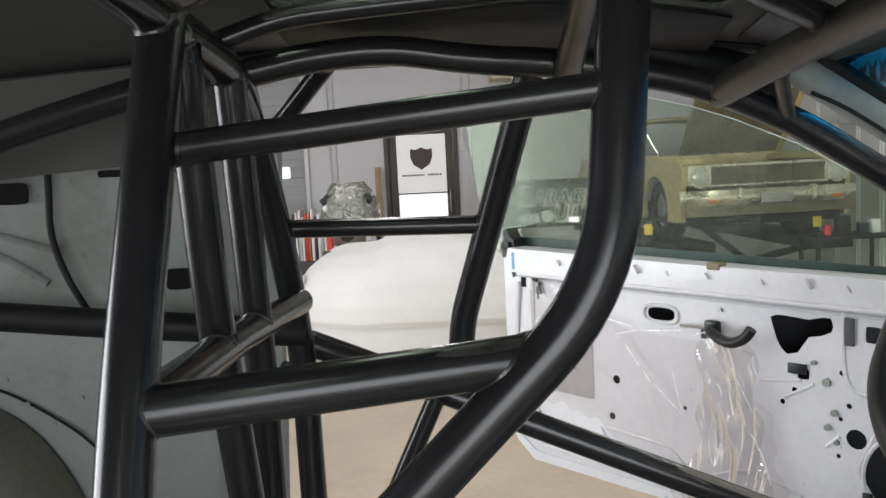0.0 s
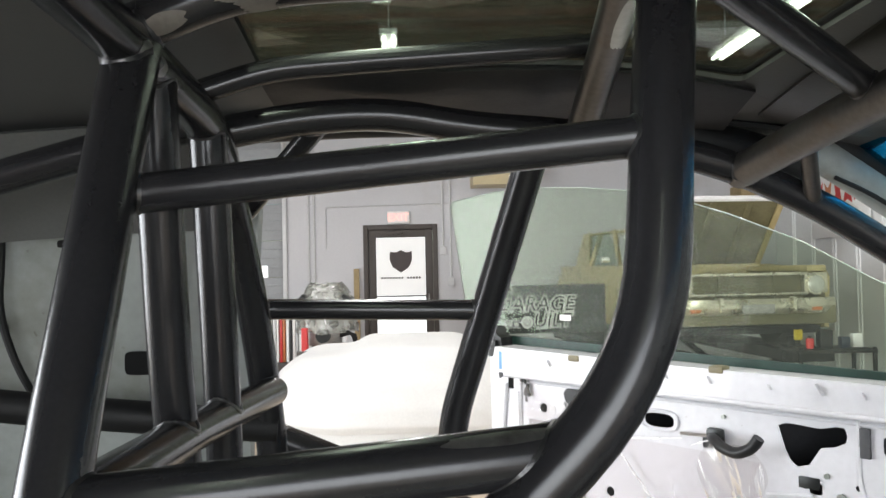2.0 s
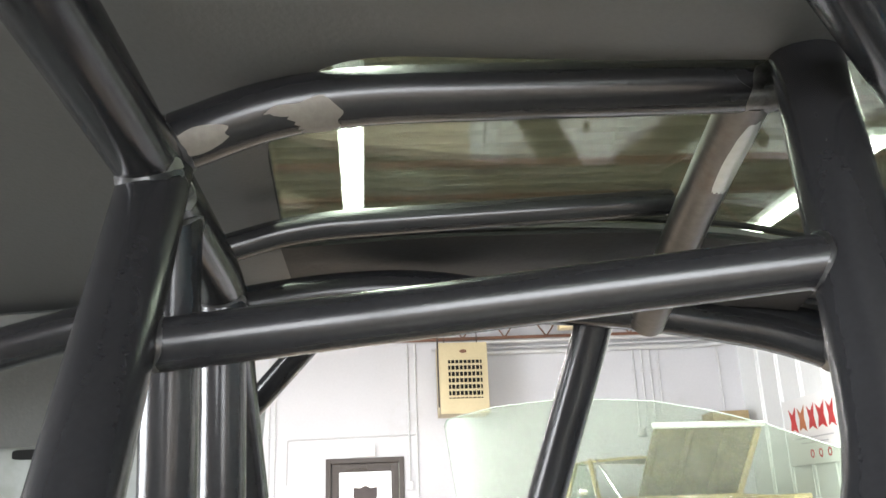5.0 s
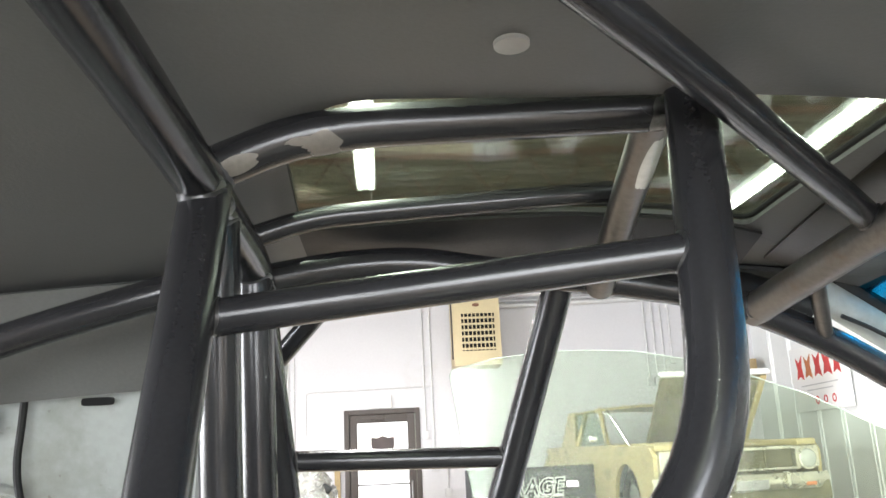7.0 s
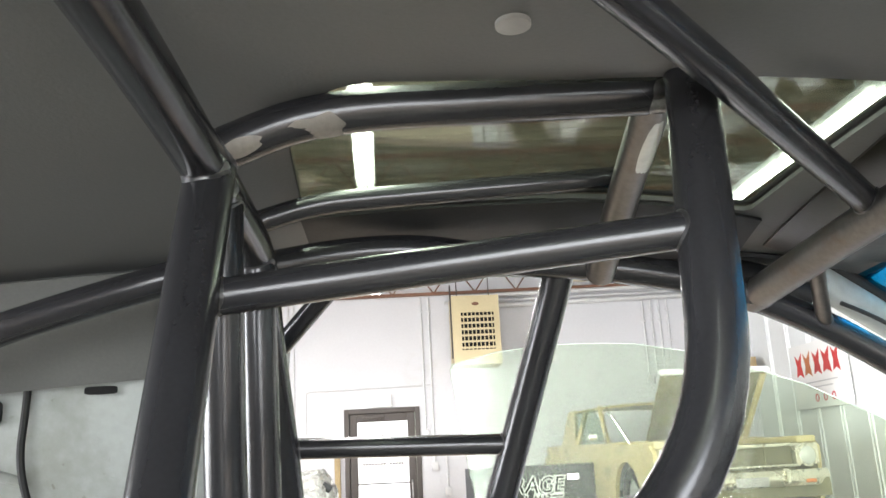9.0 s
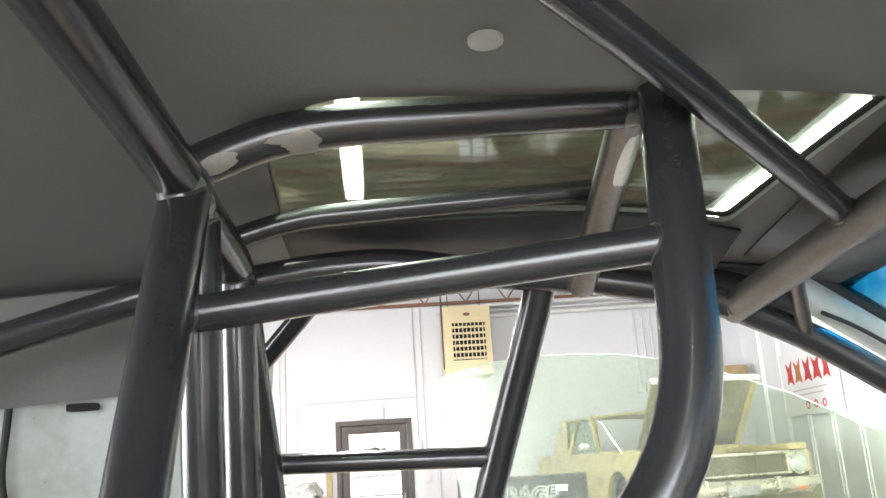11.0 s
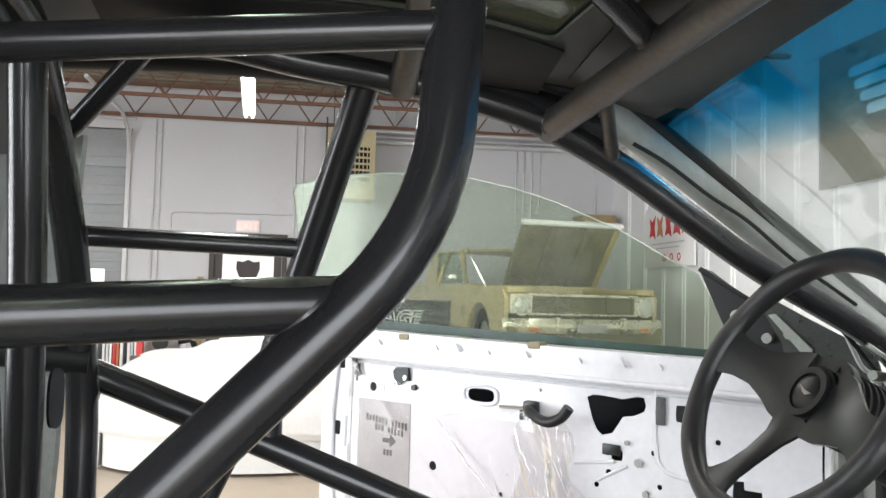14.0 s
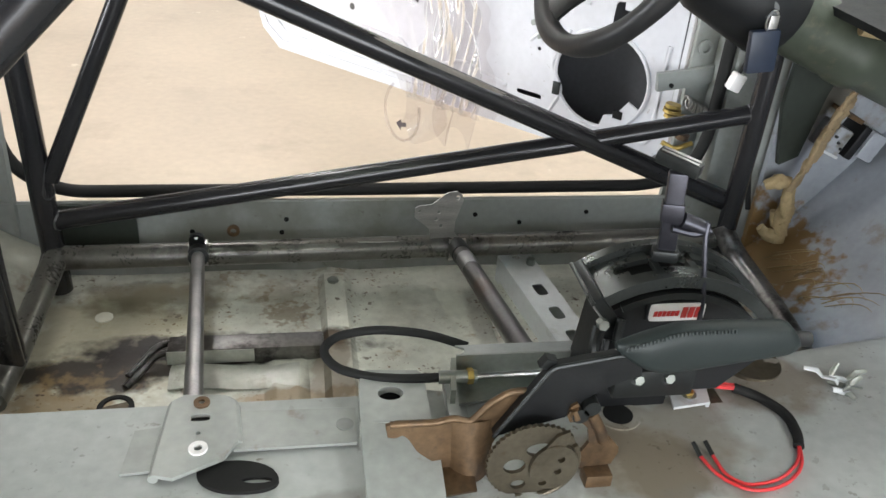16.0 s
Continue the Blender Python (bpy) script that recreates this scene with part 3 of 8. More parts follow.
for x, y, l in ((-0.42, 5.05, 2.3), (-0.62, 8.75, 3.3), (2.62, 6.5, 3.4), (-3.8, 5.0, 3.4), (-3.9, 8.9, 3.4), (-0.2, 1.35, 3.4), (2.8, 2.8, 3.4), (-3.6, 1.3, 3.4), (0.0, -2.4, 3.4), (3.0, -0.9, 3.4)):
    strip_lamp(x, y, l, 3.62)

# ---- entrance door ----
d = thing("entrance_door", (-0.82, WALL_Y, 0), "dark bronze glazed workshop door covered by a white poster", "door", kind="structure")
for lo, hi in (((DX0, 0), (DX0 + 0.07, DTOP)), ((DX1 - 0.07, 0), (DX1, DTOP)), ((DX0 + 0.07, DTOP - 0.07), (DX1 - 0.07, DTOP))):
    part("frame", B((lo[0], WALL_Y - 0.03, lo[1]), (hi[0], WALL_Y + 0.12, hi[1]), 0.005), M_frame, d)
ix0, ix1 = DX0 + 0.075, DX1 - 0.075
for lo, hi in (((ix0, 0.01), (ix0 + 0.11, DTOP - 0.075)), ((ix1 - 0.11, 0.01), (ix1, DTOP - 0.075)), ((ix0 + 0.11, DTOP - 0.19), (ix1 - 0.11, DTOP - 0.075)), ((ix0 + 0.11, 0.01), (ix1 - 0.11, 0.26)), ((ix0 + 0.11, 1.28), (ix1 - 0.11, 1.30))):
    part("leaf_rail", B((lo[0], WALL_Y, lo[1]), (hi[0], WALL_Y + 0.045, hi[1]), 0.004), M_frame, d)
part("pane", B((ix0 + 0.1, WALL_Y + 0.02, 0.2), (ix1 - 0.1, WALL_Y + 0.028, DTOP - 0.16)), M_dayglass, d, "bright daylit door pane")
part("door_closer", B((ix0 + 0.2, WALL_Y - 0.06, DTOP - 0.15), (ix0 + 0.5, WALL_Y - 0.002, DTOP - 0.1), 0.008), M_frame, d)
part("pull_handle", bar([(ix1 - 0.06, WALL_Y, 1.0), (ix1 - 0.06, WALL_Y - 0.06, 1.02), (ix1 - 0.06, WALL_Y - 0.06, 1.3), (ix1 - 0.06, WALL_Y, 1.32)], 0.01, 0.02, 8), M_steel, d)
px = (ix0 + ix1) / 2
poster = thing("door_poster", (px, WALL_Y + 0.012, 1.3), "white poster with a grey shield emblem and print on the door", "poster")
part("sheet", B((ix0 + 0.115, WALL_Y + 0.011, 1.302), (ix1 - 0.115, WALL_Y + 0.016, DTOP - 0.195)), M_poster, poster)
mw = axes((px, WALL_Y + 0.0105, 1.80), (1, 0, 0), (0, 0, 1))
shield = [(-0.16, 0.14), (-0.08, 0.125), (0, 0.16), (0.08, 0.125), (0.16, 0.14), (0.165, 0.02), (0.12, -0.09), (0, -0.17), (-0.12, -0.09), (-0.165, 0.02)]
part("emblem", prism(bmesh.new(), shield, 0, 0.0025, mw), M_ink, poster, "grey shield emblem")
for i in range(14):
    if i in (8,):
        continue
    part("print_bar", prism(bmesh.new(), [(u, v) for u, v in ((-0.29 + i * 0.042, -0.26), (-0.262 + i * 0.042, -0.26), (-0.262 + i * 0.042, -0.228), (-0.29 + i * 0.042, -0.228))], 0, 0.0025, mw), M_ink, poster)
e = thing("exit_sign", (-0.84, WALL_Y, 2.42), "small white exit sign with red letters above the door", "sign")
part("case", B((-1.0, WALL_Y - 0.06, 2.345), (-0.68, WALL_Y, 2.52), 0.01), M_paper, e)
lettering("letters", "EXIT", 0.15, axes((-0.84, WALL_Y - 0.062, 2.43), (1, 0, 0), (0, 0, 1)), M_exit, e)

# ---- roll-up door ----
r = thing("rollup_door", (-4.4, WALL_Y, 0), "closed grey sectional roll-up door with a row of small windows", "door", kind="structure")
for k in range(7):
    z0, z1 = k * 0.535, (k + 1) * 0.535 - 0.008
    part("panel", B((RX0, WALL_Y + 0.05, z0), (RX1, WALL_Y + 0.1, z1), 0.006), M_rollup, r)
    for q in (0.13, 0.27, 0.40):
        part("rib", B((RX0, WALL_Y + 0.035, z0 + q), (RX1, WALL_Y + 0.0505, z0 + q + 0.025), 0.005), M_rollup, r)
for x in (-3.06, -4.35, -5.5):
    part("window", B((x - 0.05, WALL_Y + 0.03, 1.60), (x + 0.29, WALL_Y + 0.052, 1.77), 0.01), M_dayglass, r, "small bright door window")
for x in (RX1 - 0.03, RX0 - 0.03):
    part("track", B((x, WALL_Y - 0.05, 0), (x + 0.06, WALL_Y + 0.03, RTOP), 0.006), M_conduit, r)
part("torsion_tube", bar([(RX0, WALL_Y - 0.12, RTOP + 0.12), (RX1 + 0.1, WALL_Y - 0.12, RTOP + 0.12)], 0.02, seg=10), M_conduit, r)
part("horizontal_track", bar([(RX1 + 0.0, WALL_Y - 0.04, RTOP - 0.35), (RX1 + 0.0, WALL_Y - 0.15, RTOP - 0.05), (RX1, WALL_Y - 0.5, RTOP + 0.12), (RX1, WALL_Y - 2.4, RTOP + 0.14)], 0.025, 0.15, 8), M_conduit, r)

# ---- conduits and pipes on the walls ----
for x, z0, z1 in ((-2.15, 1.4, 3.9), (-2.07, 1.4, 3.9), (-0.2, 2.0, 3.9), (-0.09, 1.55, 3.9), (3.06, 2.6, 4.2), (3.18, 2.6, 4.2), (3.3, 2.6, 4.2), (3.42, 2.9, 4.2), (4.3, 1.2, 4.2), (0.08, 1.2, 1.75)):
    c = thing("conduit", (x, WALL_Y - 0.02, z0), "thin painted electrical conduit on the wall", "conduit", "wall conduits")
    part("pipe", bar([(x, WALL_Y - 0.014, z0), (x, WALL_Y - 0.014, z1)], 0.014, seg=8), M_conduit, c)
    for z in lin(z0 + 0.2, z1 - 0.2, 3):
        part("strap", B((x - 0.03, WALL_Y - 0.031, z - 0.012), (x + 0.03, WALL_Y, z + 0.012), 0.003), M_conduit, c)
    part("box", B((x - 0.045, WALL_Y - 0.05, z0 - 0.12), (x + 0.045, WALL_Y, z0), 0.006), M_conduit, c)
for z, x0, x1 in ((2.6, -1.9, -0.1),):
    c = thing("conduit", (x0, WALL_Y - 0.02, z), "thin horizontal electrical conduit on the wall above the door", "conduit", "wall conduits")
    part("pipe", bar([(x0, WALL_Y - 0.012, z - 0.6), (x0, WALL_Y - 0.012, z), (x1, WALL_Y - 0.012, z + 0.02)], 0.01, 0.06, 8), M_conduit, c)
for i, (z, yy) in enumerate(((3.72, 12.28), (3.86, 12.2), (3.8, 12.33))):
    c = thing("roof_pipe", (1.0, yy, z), "long pale pipe under the roof along the wall", "pipe", "roof pipes")
    part("pipe", bar([(0.75 - i * 0.3, yy, z), (WALL_X - 0.4, yy, z + 0.02), (WALL_X - 0.12, yy - 0.3, z + 0.04), (WALL_X - 0.12, yy - 4, z + 0.06)], 0.04 - i * 0.008, 0.2, 10), M_conduit, c)
    for x in lin(1.2, 4.0, 4):
        part("hanger", bar([(x, yy, z), (x, yy, CEIL - 0.06)], 0.006, seg=6), M_conduit, c)

# ---- gas heater ----
h = thing("unit_heater", (0.55, 11.8, 2.85), "beige wall-mounted unit heater with a louvred grille", "heater")
hm = axes((0.24, 11.72, 2.82), (1, 0.06, 0), (0, 0.0, 1))
part("case", prism(bmesh.new(), [(0, 0), (0.66, 0), (0.66, 0.96), (0, 0.96)], -0.55, 0, hm), M_beige, h)
part("grille_recess", prism(bmesh.new(), [(0.12, 0.2), (0.58, 0.2), (0.58, 0.72), (0.12, 0.72)], 0.001, 0.004, hm), M_hole, h, "dark grille opening")
for k in range(6):
    z = 0.215 + k * 0.086
    part("louvre", prism(bmesh.new(), [(0.12, z), (0.58, z), (0.58, z + 0.026), (0.12, z + 0.026)], 0.004, 0.03, hm), M_beige, h)
for k in range(8):
    u = 0.15 + k * 0.056
    part("fin", prism(bmesh.new(), [(u, 0.2), (u + 0.012, 0.2), (u + 0.012, 0.72), (u, 0.72)], 0.0042, 0.012, hm), M_beige, h)
part("badge", prism(bmesh.new(), oval(0.33, 0.84, 0.05, 0.025), 0.001, 0.006, hm), M_joist, h)
for u in (0.1, 0.56):
    a = hm @ Vector((u, 0.96, -0.3))
    part("hanger_rod", bar([a, (a.x, a.y, CEIL - 0.06)], 0.008, seg=6), M_frame, h)
for u in (0.0,):
    a = hm @ Vector((u - 0.01, 0.1, -0.1))
    part("gas_line", bar([a, (a.x, a.y, 3.95)], 0.012, seg=6), M_frame, h)

# ---- signs ----
s = thing("wall_sign", (WALL_X - 0.04, 10.3, 2.35), "white rectangular sign with red and yellow lettering shapes on the wall", "sign")
part("board", B((WALL_X - 0.06, 9.52, 1.95), (WALL_X - 0.032, 11.02, 2.74), 0.004), M_paper, s)
ms = axes((WALL_X - 0.061, 10.27, 2.35), (0, -1, 0), (0, 0, 1))
for i, (u, w) in enumerate(((-0.58, 0.2), (-0.34, 0.2), (-0.08, 0.2), (0.16, 0.22), (0.42, 0.18))):
    part("logo_shape", prism(bmesh.new(), [(u, 0.0), (u + w * 0.5, 0.03), (u + w, -0.02), (u + w * 0.8, 0.14), (u + w, 0.29), (u + w * 0.45, 0.2), (u, 0.27), (u + w * 0.2, 0.12)], 0, 0.003, ms), M_red if i != 1 else M_amber, s, "red flame-like logo shape")
for k, w in enumerate((0.5, 0.35)):
    part("print_line", prism(bmesh.new(), [(-w, -0.1 - k * 0.06), (w, -0.1 - k * 0.06), (w, -0.085 - k * 0.06), (-w, -0.085 - k * 0.06)], 0, 0.002, ms), M_conduit, s)
for u in (-0.1, 0.12, 0.34):
    part("logo_ring", ring(bmesh.new(), ms @ Vector((u, -0.28, 0)), (-1, 0, 0), 0.03, 0.05, 0.003), M_red, s)
s = thing("wall_banner", (WALL_X - 0.05, 6.4, 3.0), "grey-olive banner with a block of white print on the wall", "banner")
part("cloth", B((WALL_X - 0.05, 5.2, 2.55), (WALL_X - 0.034, 7.05, 3.75), 0.004), M_olivecloth, s)
mb = axes((WALL_X - 0.051, 6.2, 3.2), (0, -1, 0), (0, 0, 1))
for k in range(4):
    part("print_bar", prism(bmesh.new(), oval(0.0 + 0.03 * k, 0.3 - k * 0.12, 0.42 - 0.05 * k, 0.045, 16, 6), 0, 0.003, mb), M_paper, s)
s = thing("floor_banner", (0.85, 9.9, 0.5), "long dark banner with white outlined lettering on a stand", "banner")
part("cloth", B((0.25, 9.95, 0.90), (1.75, 9.965, 1.46), 0.004), M_banner, s)
SLANT = Matrix(((1, 0.2, 0, 0), (0, 1, 0, 0), (0, 0, 1, 0), (0, 0, 0, 1)))
for u, z, text, size, narrow in ((0.535, 1.285, "G", 0.385, 0.68), (0.99, 1.235, "ARAGE", 0.245, 0.93), (1.10, 1.045, "UILT", 0.225, 0.95)):
    lettering("letter_outline", text, size, axes((u, 9.948, z), (1, 0, 0), (0, 0, 1)) @ SLANT, M_paper, s, squeeze=narrow, swell=0.013)
    lettering("letter_face", text, size, axes((u, 9.944, z), (1, 0, 0), (0, 0, 1)) @ SLANT, M_black, s, squeeze=narrow, swell=0.002)
part("print_emblem", ring(bmesh.new(), (0.80, 9.946, 1.03), (0, 1, 0), 0.045, 0.068, 0.004), M_paper, s, "white ring emblem")
part("print_emblem", C((0.80, 9.946, 1.03), (0, 1, 0), 0.034, 0.003, 20), M_conduit, s)
for u, w, z, h in ((0.48, 0.24, 1.045, 0.012), (0.50, 0.06, 0.985, 0.045), (0.58, 0.05, 0.985, 0.045), (0.65, 0.05, 0.985, 0.045), (0.48, 0.24, 0.965, 0.01), (0.90, 0.13, 0.95, 0.05)):
    part("print_bar", B((u, 9.946, z), (u + w, 9.951, z + h)), M_conduit, s)
for x in (0.30, 1.70):
    part("stand_post", B((x - 0.02, 9.966, 0), (x + 0.02, 10.0, 1.46), 0.004), M_frame, s)
    part("stand_foot", B((x - 0.03, 9.75, 0), (x + 0.03, 10.2, 0.03), 0.004), M_frame, s)


# ---- roll cage ----
cage = thing("roll_cage", (-0.235, 1.4, 0.64), "dark satin-grey welded steel tube roll cage inside the car", "roll cage")
TUBES, BENDS = {}, {}


def tube(key, pts, r, rad=0.05, mat=None, name="tube", label=""):
    TUBES[key] = ([Vector(p) for p in pts], r)
    BENDS[key] = rad
    return part(name, bar(pts, r, rad, 28), mat or M_cage, cage, label)


def bead(a, d, r, other, size=0.0028):
    """A rippled weld bead where a tube of radius r from a along d leaves the tube called other."""
    pts, R = TUBES[other]
    pts = rounded(pts, BENDS[other]) if BENDS[other] else pts
    a, d = Vector(a), Vector(d).normalized()
    u = d.orthogonal().normalized()
    v = d.cross(u)

    def gap(p):
        return min((p - s - (e - s) * max(0.0, min(1.0, (p - s).dot(e - s) / max(1e-9, (e - s).length_squared)))).length for s, e in zip(pts, pts[1:])) - R

    n, ts = 48, []
    ps = [a + r * (math.cos(k * math.tau / n) * u + math.sin(k * math.tau / n) * v) for k in range(n)]
    for p in ps:
        t = 0.18
        while t > -0.06 and gap(p + d * t) > 0:
            t -= 0.0015
        ts.append(t)
    good = sorted(t for t in ts if t > -0.055)
    mid = good[len(good) // 2] if good else 0.0
    touch = [t > -0.055 for t in ts]
    ts = [max(mid - 0.05, min(mid + 0.05, t)) if t > -0.055 else mid for t in ts]
    for _ in range(2):
        ts = [sorted(ts[(k + j) % n] for j in range(-2, 3))[2] for k in range(n)]
        ts = [(ts[k - 1] + 2 * ts[k] + ts[(k + 1) % n]) / 4 for k in range(n)]
    loop = [p + d * t for p, t in zip(ps, ts)]
    bm = bmesh.new()
    seg, rings = 6, []
    for k in range(n):
        t = (loop[(k + 1) % n] - loop[k - 1]).normalized()
        x = (ps[k] - a).normalized()
        x = (x - t * x.dot(t)).normalized()
        y = t.cross(x)
        s = size * (1 + 0.14 * math.sin(k * 3.0) + random.uniform(-0.08, 0.08)) * (1 + 0.7 * noise.noise(loop[k] * 60)) * (1.0 if touch[k] else 0.04)
        rings.append([bm.verts.new(loop[k] - x * 0.45 * s + s * (math.cos(q * math.tau / seg) * x + math.sin(q * math.tau / seg) * y)) for q in range(seg)])
    for k in range(n):
        p, q = rings[k], rings[(k + 1) % n]
        for j in range(seg):
            bm.faces.new((p[j], p[(j + 1) % seg], q[(j + 1) % seg], q[j]))
    return part("weld_bead", bm, M_weld, cage)


X0 = -0.235
tube("hoop", [(X0, -0.26, 0.66), (X0, -0.26, 1.42), (X0, -0.14, 1.72), (X0, 0.02, 1.855), (X0, 0.4, 1.872), (X0, 0.72, 1.854), (X0, 1.08, 1.815), (-0.258, 1.235, 1.754), (-0.255, 1.340, 1.605), (-0.247, 1.417, 1.395), (-0.240, 1.42, 0.65)], 0.0222, 0.09, name="main_hoop")
tube("p1", [(-0.234, 0.870, 1.862), (-0.222, 0.672, 1.482), (-0.195, 0.53, 1.18), (-0.212, 0.44, 0.88)], 0.0227, 0.12, name="upright")
tube("p2", [(X0, 0.905, 1.84), (-0.243, 0.968, 1.54), (-0.228, 1.026, 1.2), (X0 - 0.004, 1.10, 0.72)], 0.0205, 0.1, name="upright")
tube("p3", [(X0, 1.068, 1.815), (-0.237, 1.122, 1.5), (-0.242, 1.152, 1.25), (X0, 1.09, 0.95), (X0 - 0.004, 1.115, 0.72)], 0.0205, 0.1, name="upright")
tube("harness", [(-0.226, 0.70, 1.498), (X0, 1.0, 1.494), (X0, 1.37, 1.482)], 0.0205, 0.0, name="harness_bar")
tube("halo", [(-0.238, 0.862, 1.856), (-0.158, 0.859, 1.886), (-0.09, 0.864, 1.896), (0.205, 0.880, 1.906)], 0.0205, 0.06, name="halo_bar")
tube("f1", [(0.208, 0.840, 1.916), (0.185, 0.783, 1.756), (0.168, 0.745, 1.581), (-0.299, 0.712, 1.115), (-0.75, 0.40, 0.78)], 0.0234, 0.14, name="head_hoop_leg")
tube("upbar", [(-0.226, 0.812, 1.712), (0.180, 0.782, 1.745)], 0.0157, 0, name="side_bar")
tube("lowbar", [(-0.208, 0.690, 1.504), (0.108, 0.7535, 1.522)], 0.0212, 0, name="side_bar")
tube("bar2", [(-0.242, 1.062, 1.846), (-0.171, 1.079, 1.873), (-0.063, 1.090, 1.882), (0.189, 1.103, 1.897)], 0.0134, 0.04, name="roof_bar")
tube("rail", [(-0.243, 1.168, 1.820), (-0.162, 1.193, 1.839), (-0.056, 1.214, 1.848), (0.052, 1.224, 1.828), (0.184, 1.230, 1.817), (0.356, 1.246, 1.787), (0.508, 1.285, 1.728), (0.726, 1.292, 1.585), (0.962, 1.324, 1.475), (1.1, 1.38, 1.36), (1.135, 1.40, 1.2), (1.14, 1.405, 0.66)], 0.0205, 0.07, name="roof_side_tube")
tube("cross", [(0.185, 0.881, 1.902), (0.192, 1.045, 1.872), (0.186, 1.222, 1.803)], 0.0188, 0.08, M_cage_thin, "halo_crossbar", "bare steel halo crossbar with scuffed paint")
tube("wsbar", [(0.398, 1.262, 1.768), (0.462, 0.992, 1.818), (0.474, 0.6, 1.828), (0.475, 0.1, 1.82), (0.42, -0.12, 1.77)], 0.0218, 0.15, M_cage_thin, "windscreen_bar", "bare steel bar across the windscreen header")
tube("diag", [(-0.055, 0.465, 1.885), (0.208, 0.755, 1.861), (0.443, 1.010, 1.825)], 0.0160, 0.0, name="roof_diagonal")
tube("gusset", [(0.446, 1.160, 1.795), (0.502, 1.282, 1.725)], 0.0105, 0, M_cage_thin, name="gusset_tube")
tube("farpost", [(0.141, 1.258, 1.824), (0.071, 1.364, 1.591), (0.016, 1.418, 1.415), (0.018, 1.42, 1.30)], 0.0215, 0.1, name="head_hoop_leg")
tube("farbar", [(-0.256, 1.350, 1.600), (0.068, 1.362, 1.592)], 0.0146, 0, name="side_bar")
tube("brace", [(-0.250, 1.292, 1.735), (-0.135, 1.205, 1.835)], 0.0138, 0, name="corner_brace")
tube("bara", [(-0.245, 1.43, 1.405), (0.021, 1.416, 1.299), (1.135, 1.428, 0.826)], 0.0222, 0, name="door_bar")
tube("barb", [(-0.24, 1.422, 0.802), (0.748, 1.428, 0.958), (1.14, 1.410, 1.036)], 0.0190, 0, name="door_bar")
tube("strut", [(-0.022, 1.415, 1.318), (-0.222, 1.415, 0.895)], 0.0162, 0, name="door_bar_strut")
tube("rocker", [(X0, 1.408, 0.729), (1.13, 1.414, 0.744)], 0.0238, 0, M_satin, "rocker_tube")
tube("fronttube", [(1.13, 1.41, 0.775), (1.155, 1.37, 0.725), (1.172, 1.30, 0.702), (1.175, 1.20, 0.69), (1.175, 1.08, 0.668)], 0.0235, 0.04, M_bare, "toe_board_tube", "bare patchy steel tube")
tube("rearfoot", [(X0, 1.40, 0.733), (-0.242, 1.10, 0.714), (-0.25, 1.02, 0.708)], 0.0228, 0.03, M_satin, "floor_tube")
tube("tunnelbar", [(-0.249, 1.045, 0.708), (-0.262, 0.985, 0.735), (-0.275, 0.92, 0.82), (-0.27, 0.80, 0.912), (-0.235, 0.60, 0.918), (-0.214, 0.44, 0.915)], 0.0225, 0.05, M_satin, "tunnel_tube")
tube("stay", [(-0.25, 1.135, 1.830), (-0.433, 1.135, 1.786), (-0.63, 1.176, 1.744), (-1.15, 1.15, 1.50)], 0.0205, 0.1, name="rear_stay")
tube("rearbar", [(X0, 1.40, 1.425), (-0.56, 1.36, 1.462), (-1.0, 1.33, 1.515)], 0.0235, 0, M_trim, "rear_bar")

for key, i0, i1, other in (("upbar", 0, 1, "p1"), ("upbar", 1, 0, "f1"), ("lowbar", 0, 1, "p1"), ("lowbar", 1, 0, "f1"), ("halo", 0, 1, "hoop"), ("p1", 0, 1, "hoop"),
                           ("p2", 0, 1, "hoop"), ("p3", 0, 1, "hoop"), ("harness", 0, 1, "p1"), ("bar2", 0, 1, "hoop"), ("bar2", 3, 2, "cross"), ("cross", 0, 1, "f1"),
                           ("cross", 2, 1, "rail"), ("farbar", 0, 1, "hoop"), ("farbar", 1, 0, "farpost"), ("brace", 0, 1, "hoop"), ("brace", 1, 0, "rail"),
                           ("wsbar", 0, 1, "rail"), ("diag", 2, 1, "wsbar"), ("gusset", 0, 1, "wsbar"), ("gusset", 1, 0, "rail"), ("bara", 0, 1, "hoop"),
                           ("barb", 0, 1, "hoop"), ("barb", 2, 1, "rail"), ("strut", 0, 1, "bara"), ("strut", 1, 0, "hoop"), ("rocker", 0, 1, "hoop"), ("farpost", 0, 1, "rail"), ("harness", 2, 1, "hoop"), ("rail", 0, 1, "hoop"), ("rearfoot", 0, 1, "hoop")):
    p, r = TUBES[key]
    bead(p[i0], p[i1] - p[i0], r, other, 0.0046 if (key, i0) in (("halo", 0), ("p1", 0), ("bar2", 0), ("rail", 0)) else 0.0028)
for key in ("p2", "p3"):
    p, r = TUBES[key]
    bead(Vector((X0, p[1].y - 0.008, 1.495)), p[0] - p[1], r, "harness")
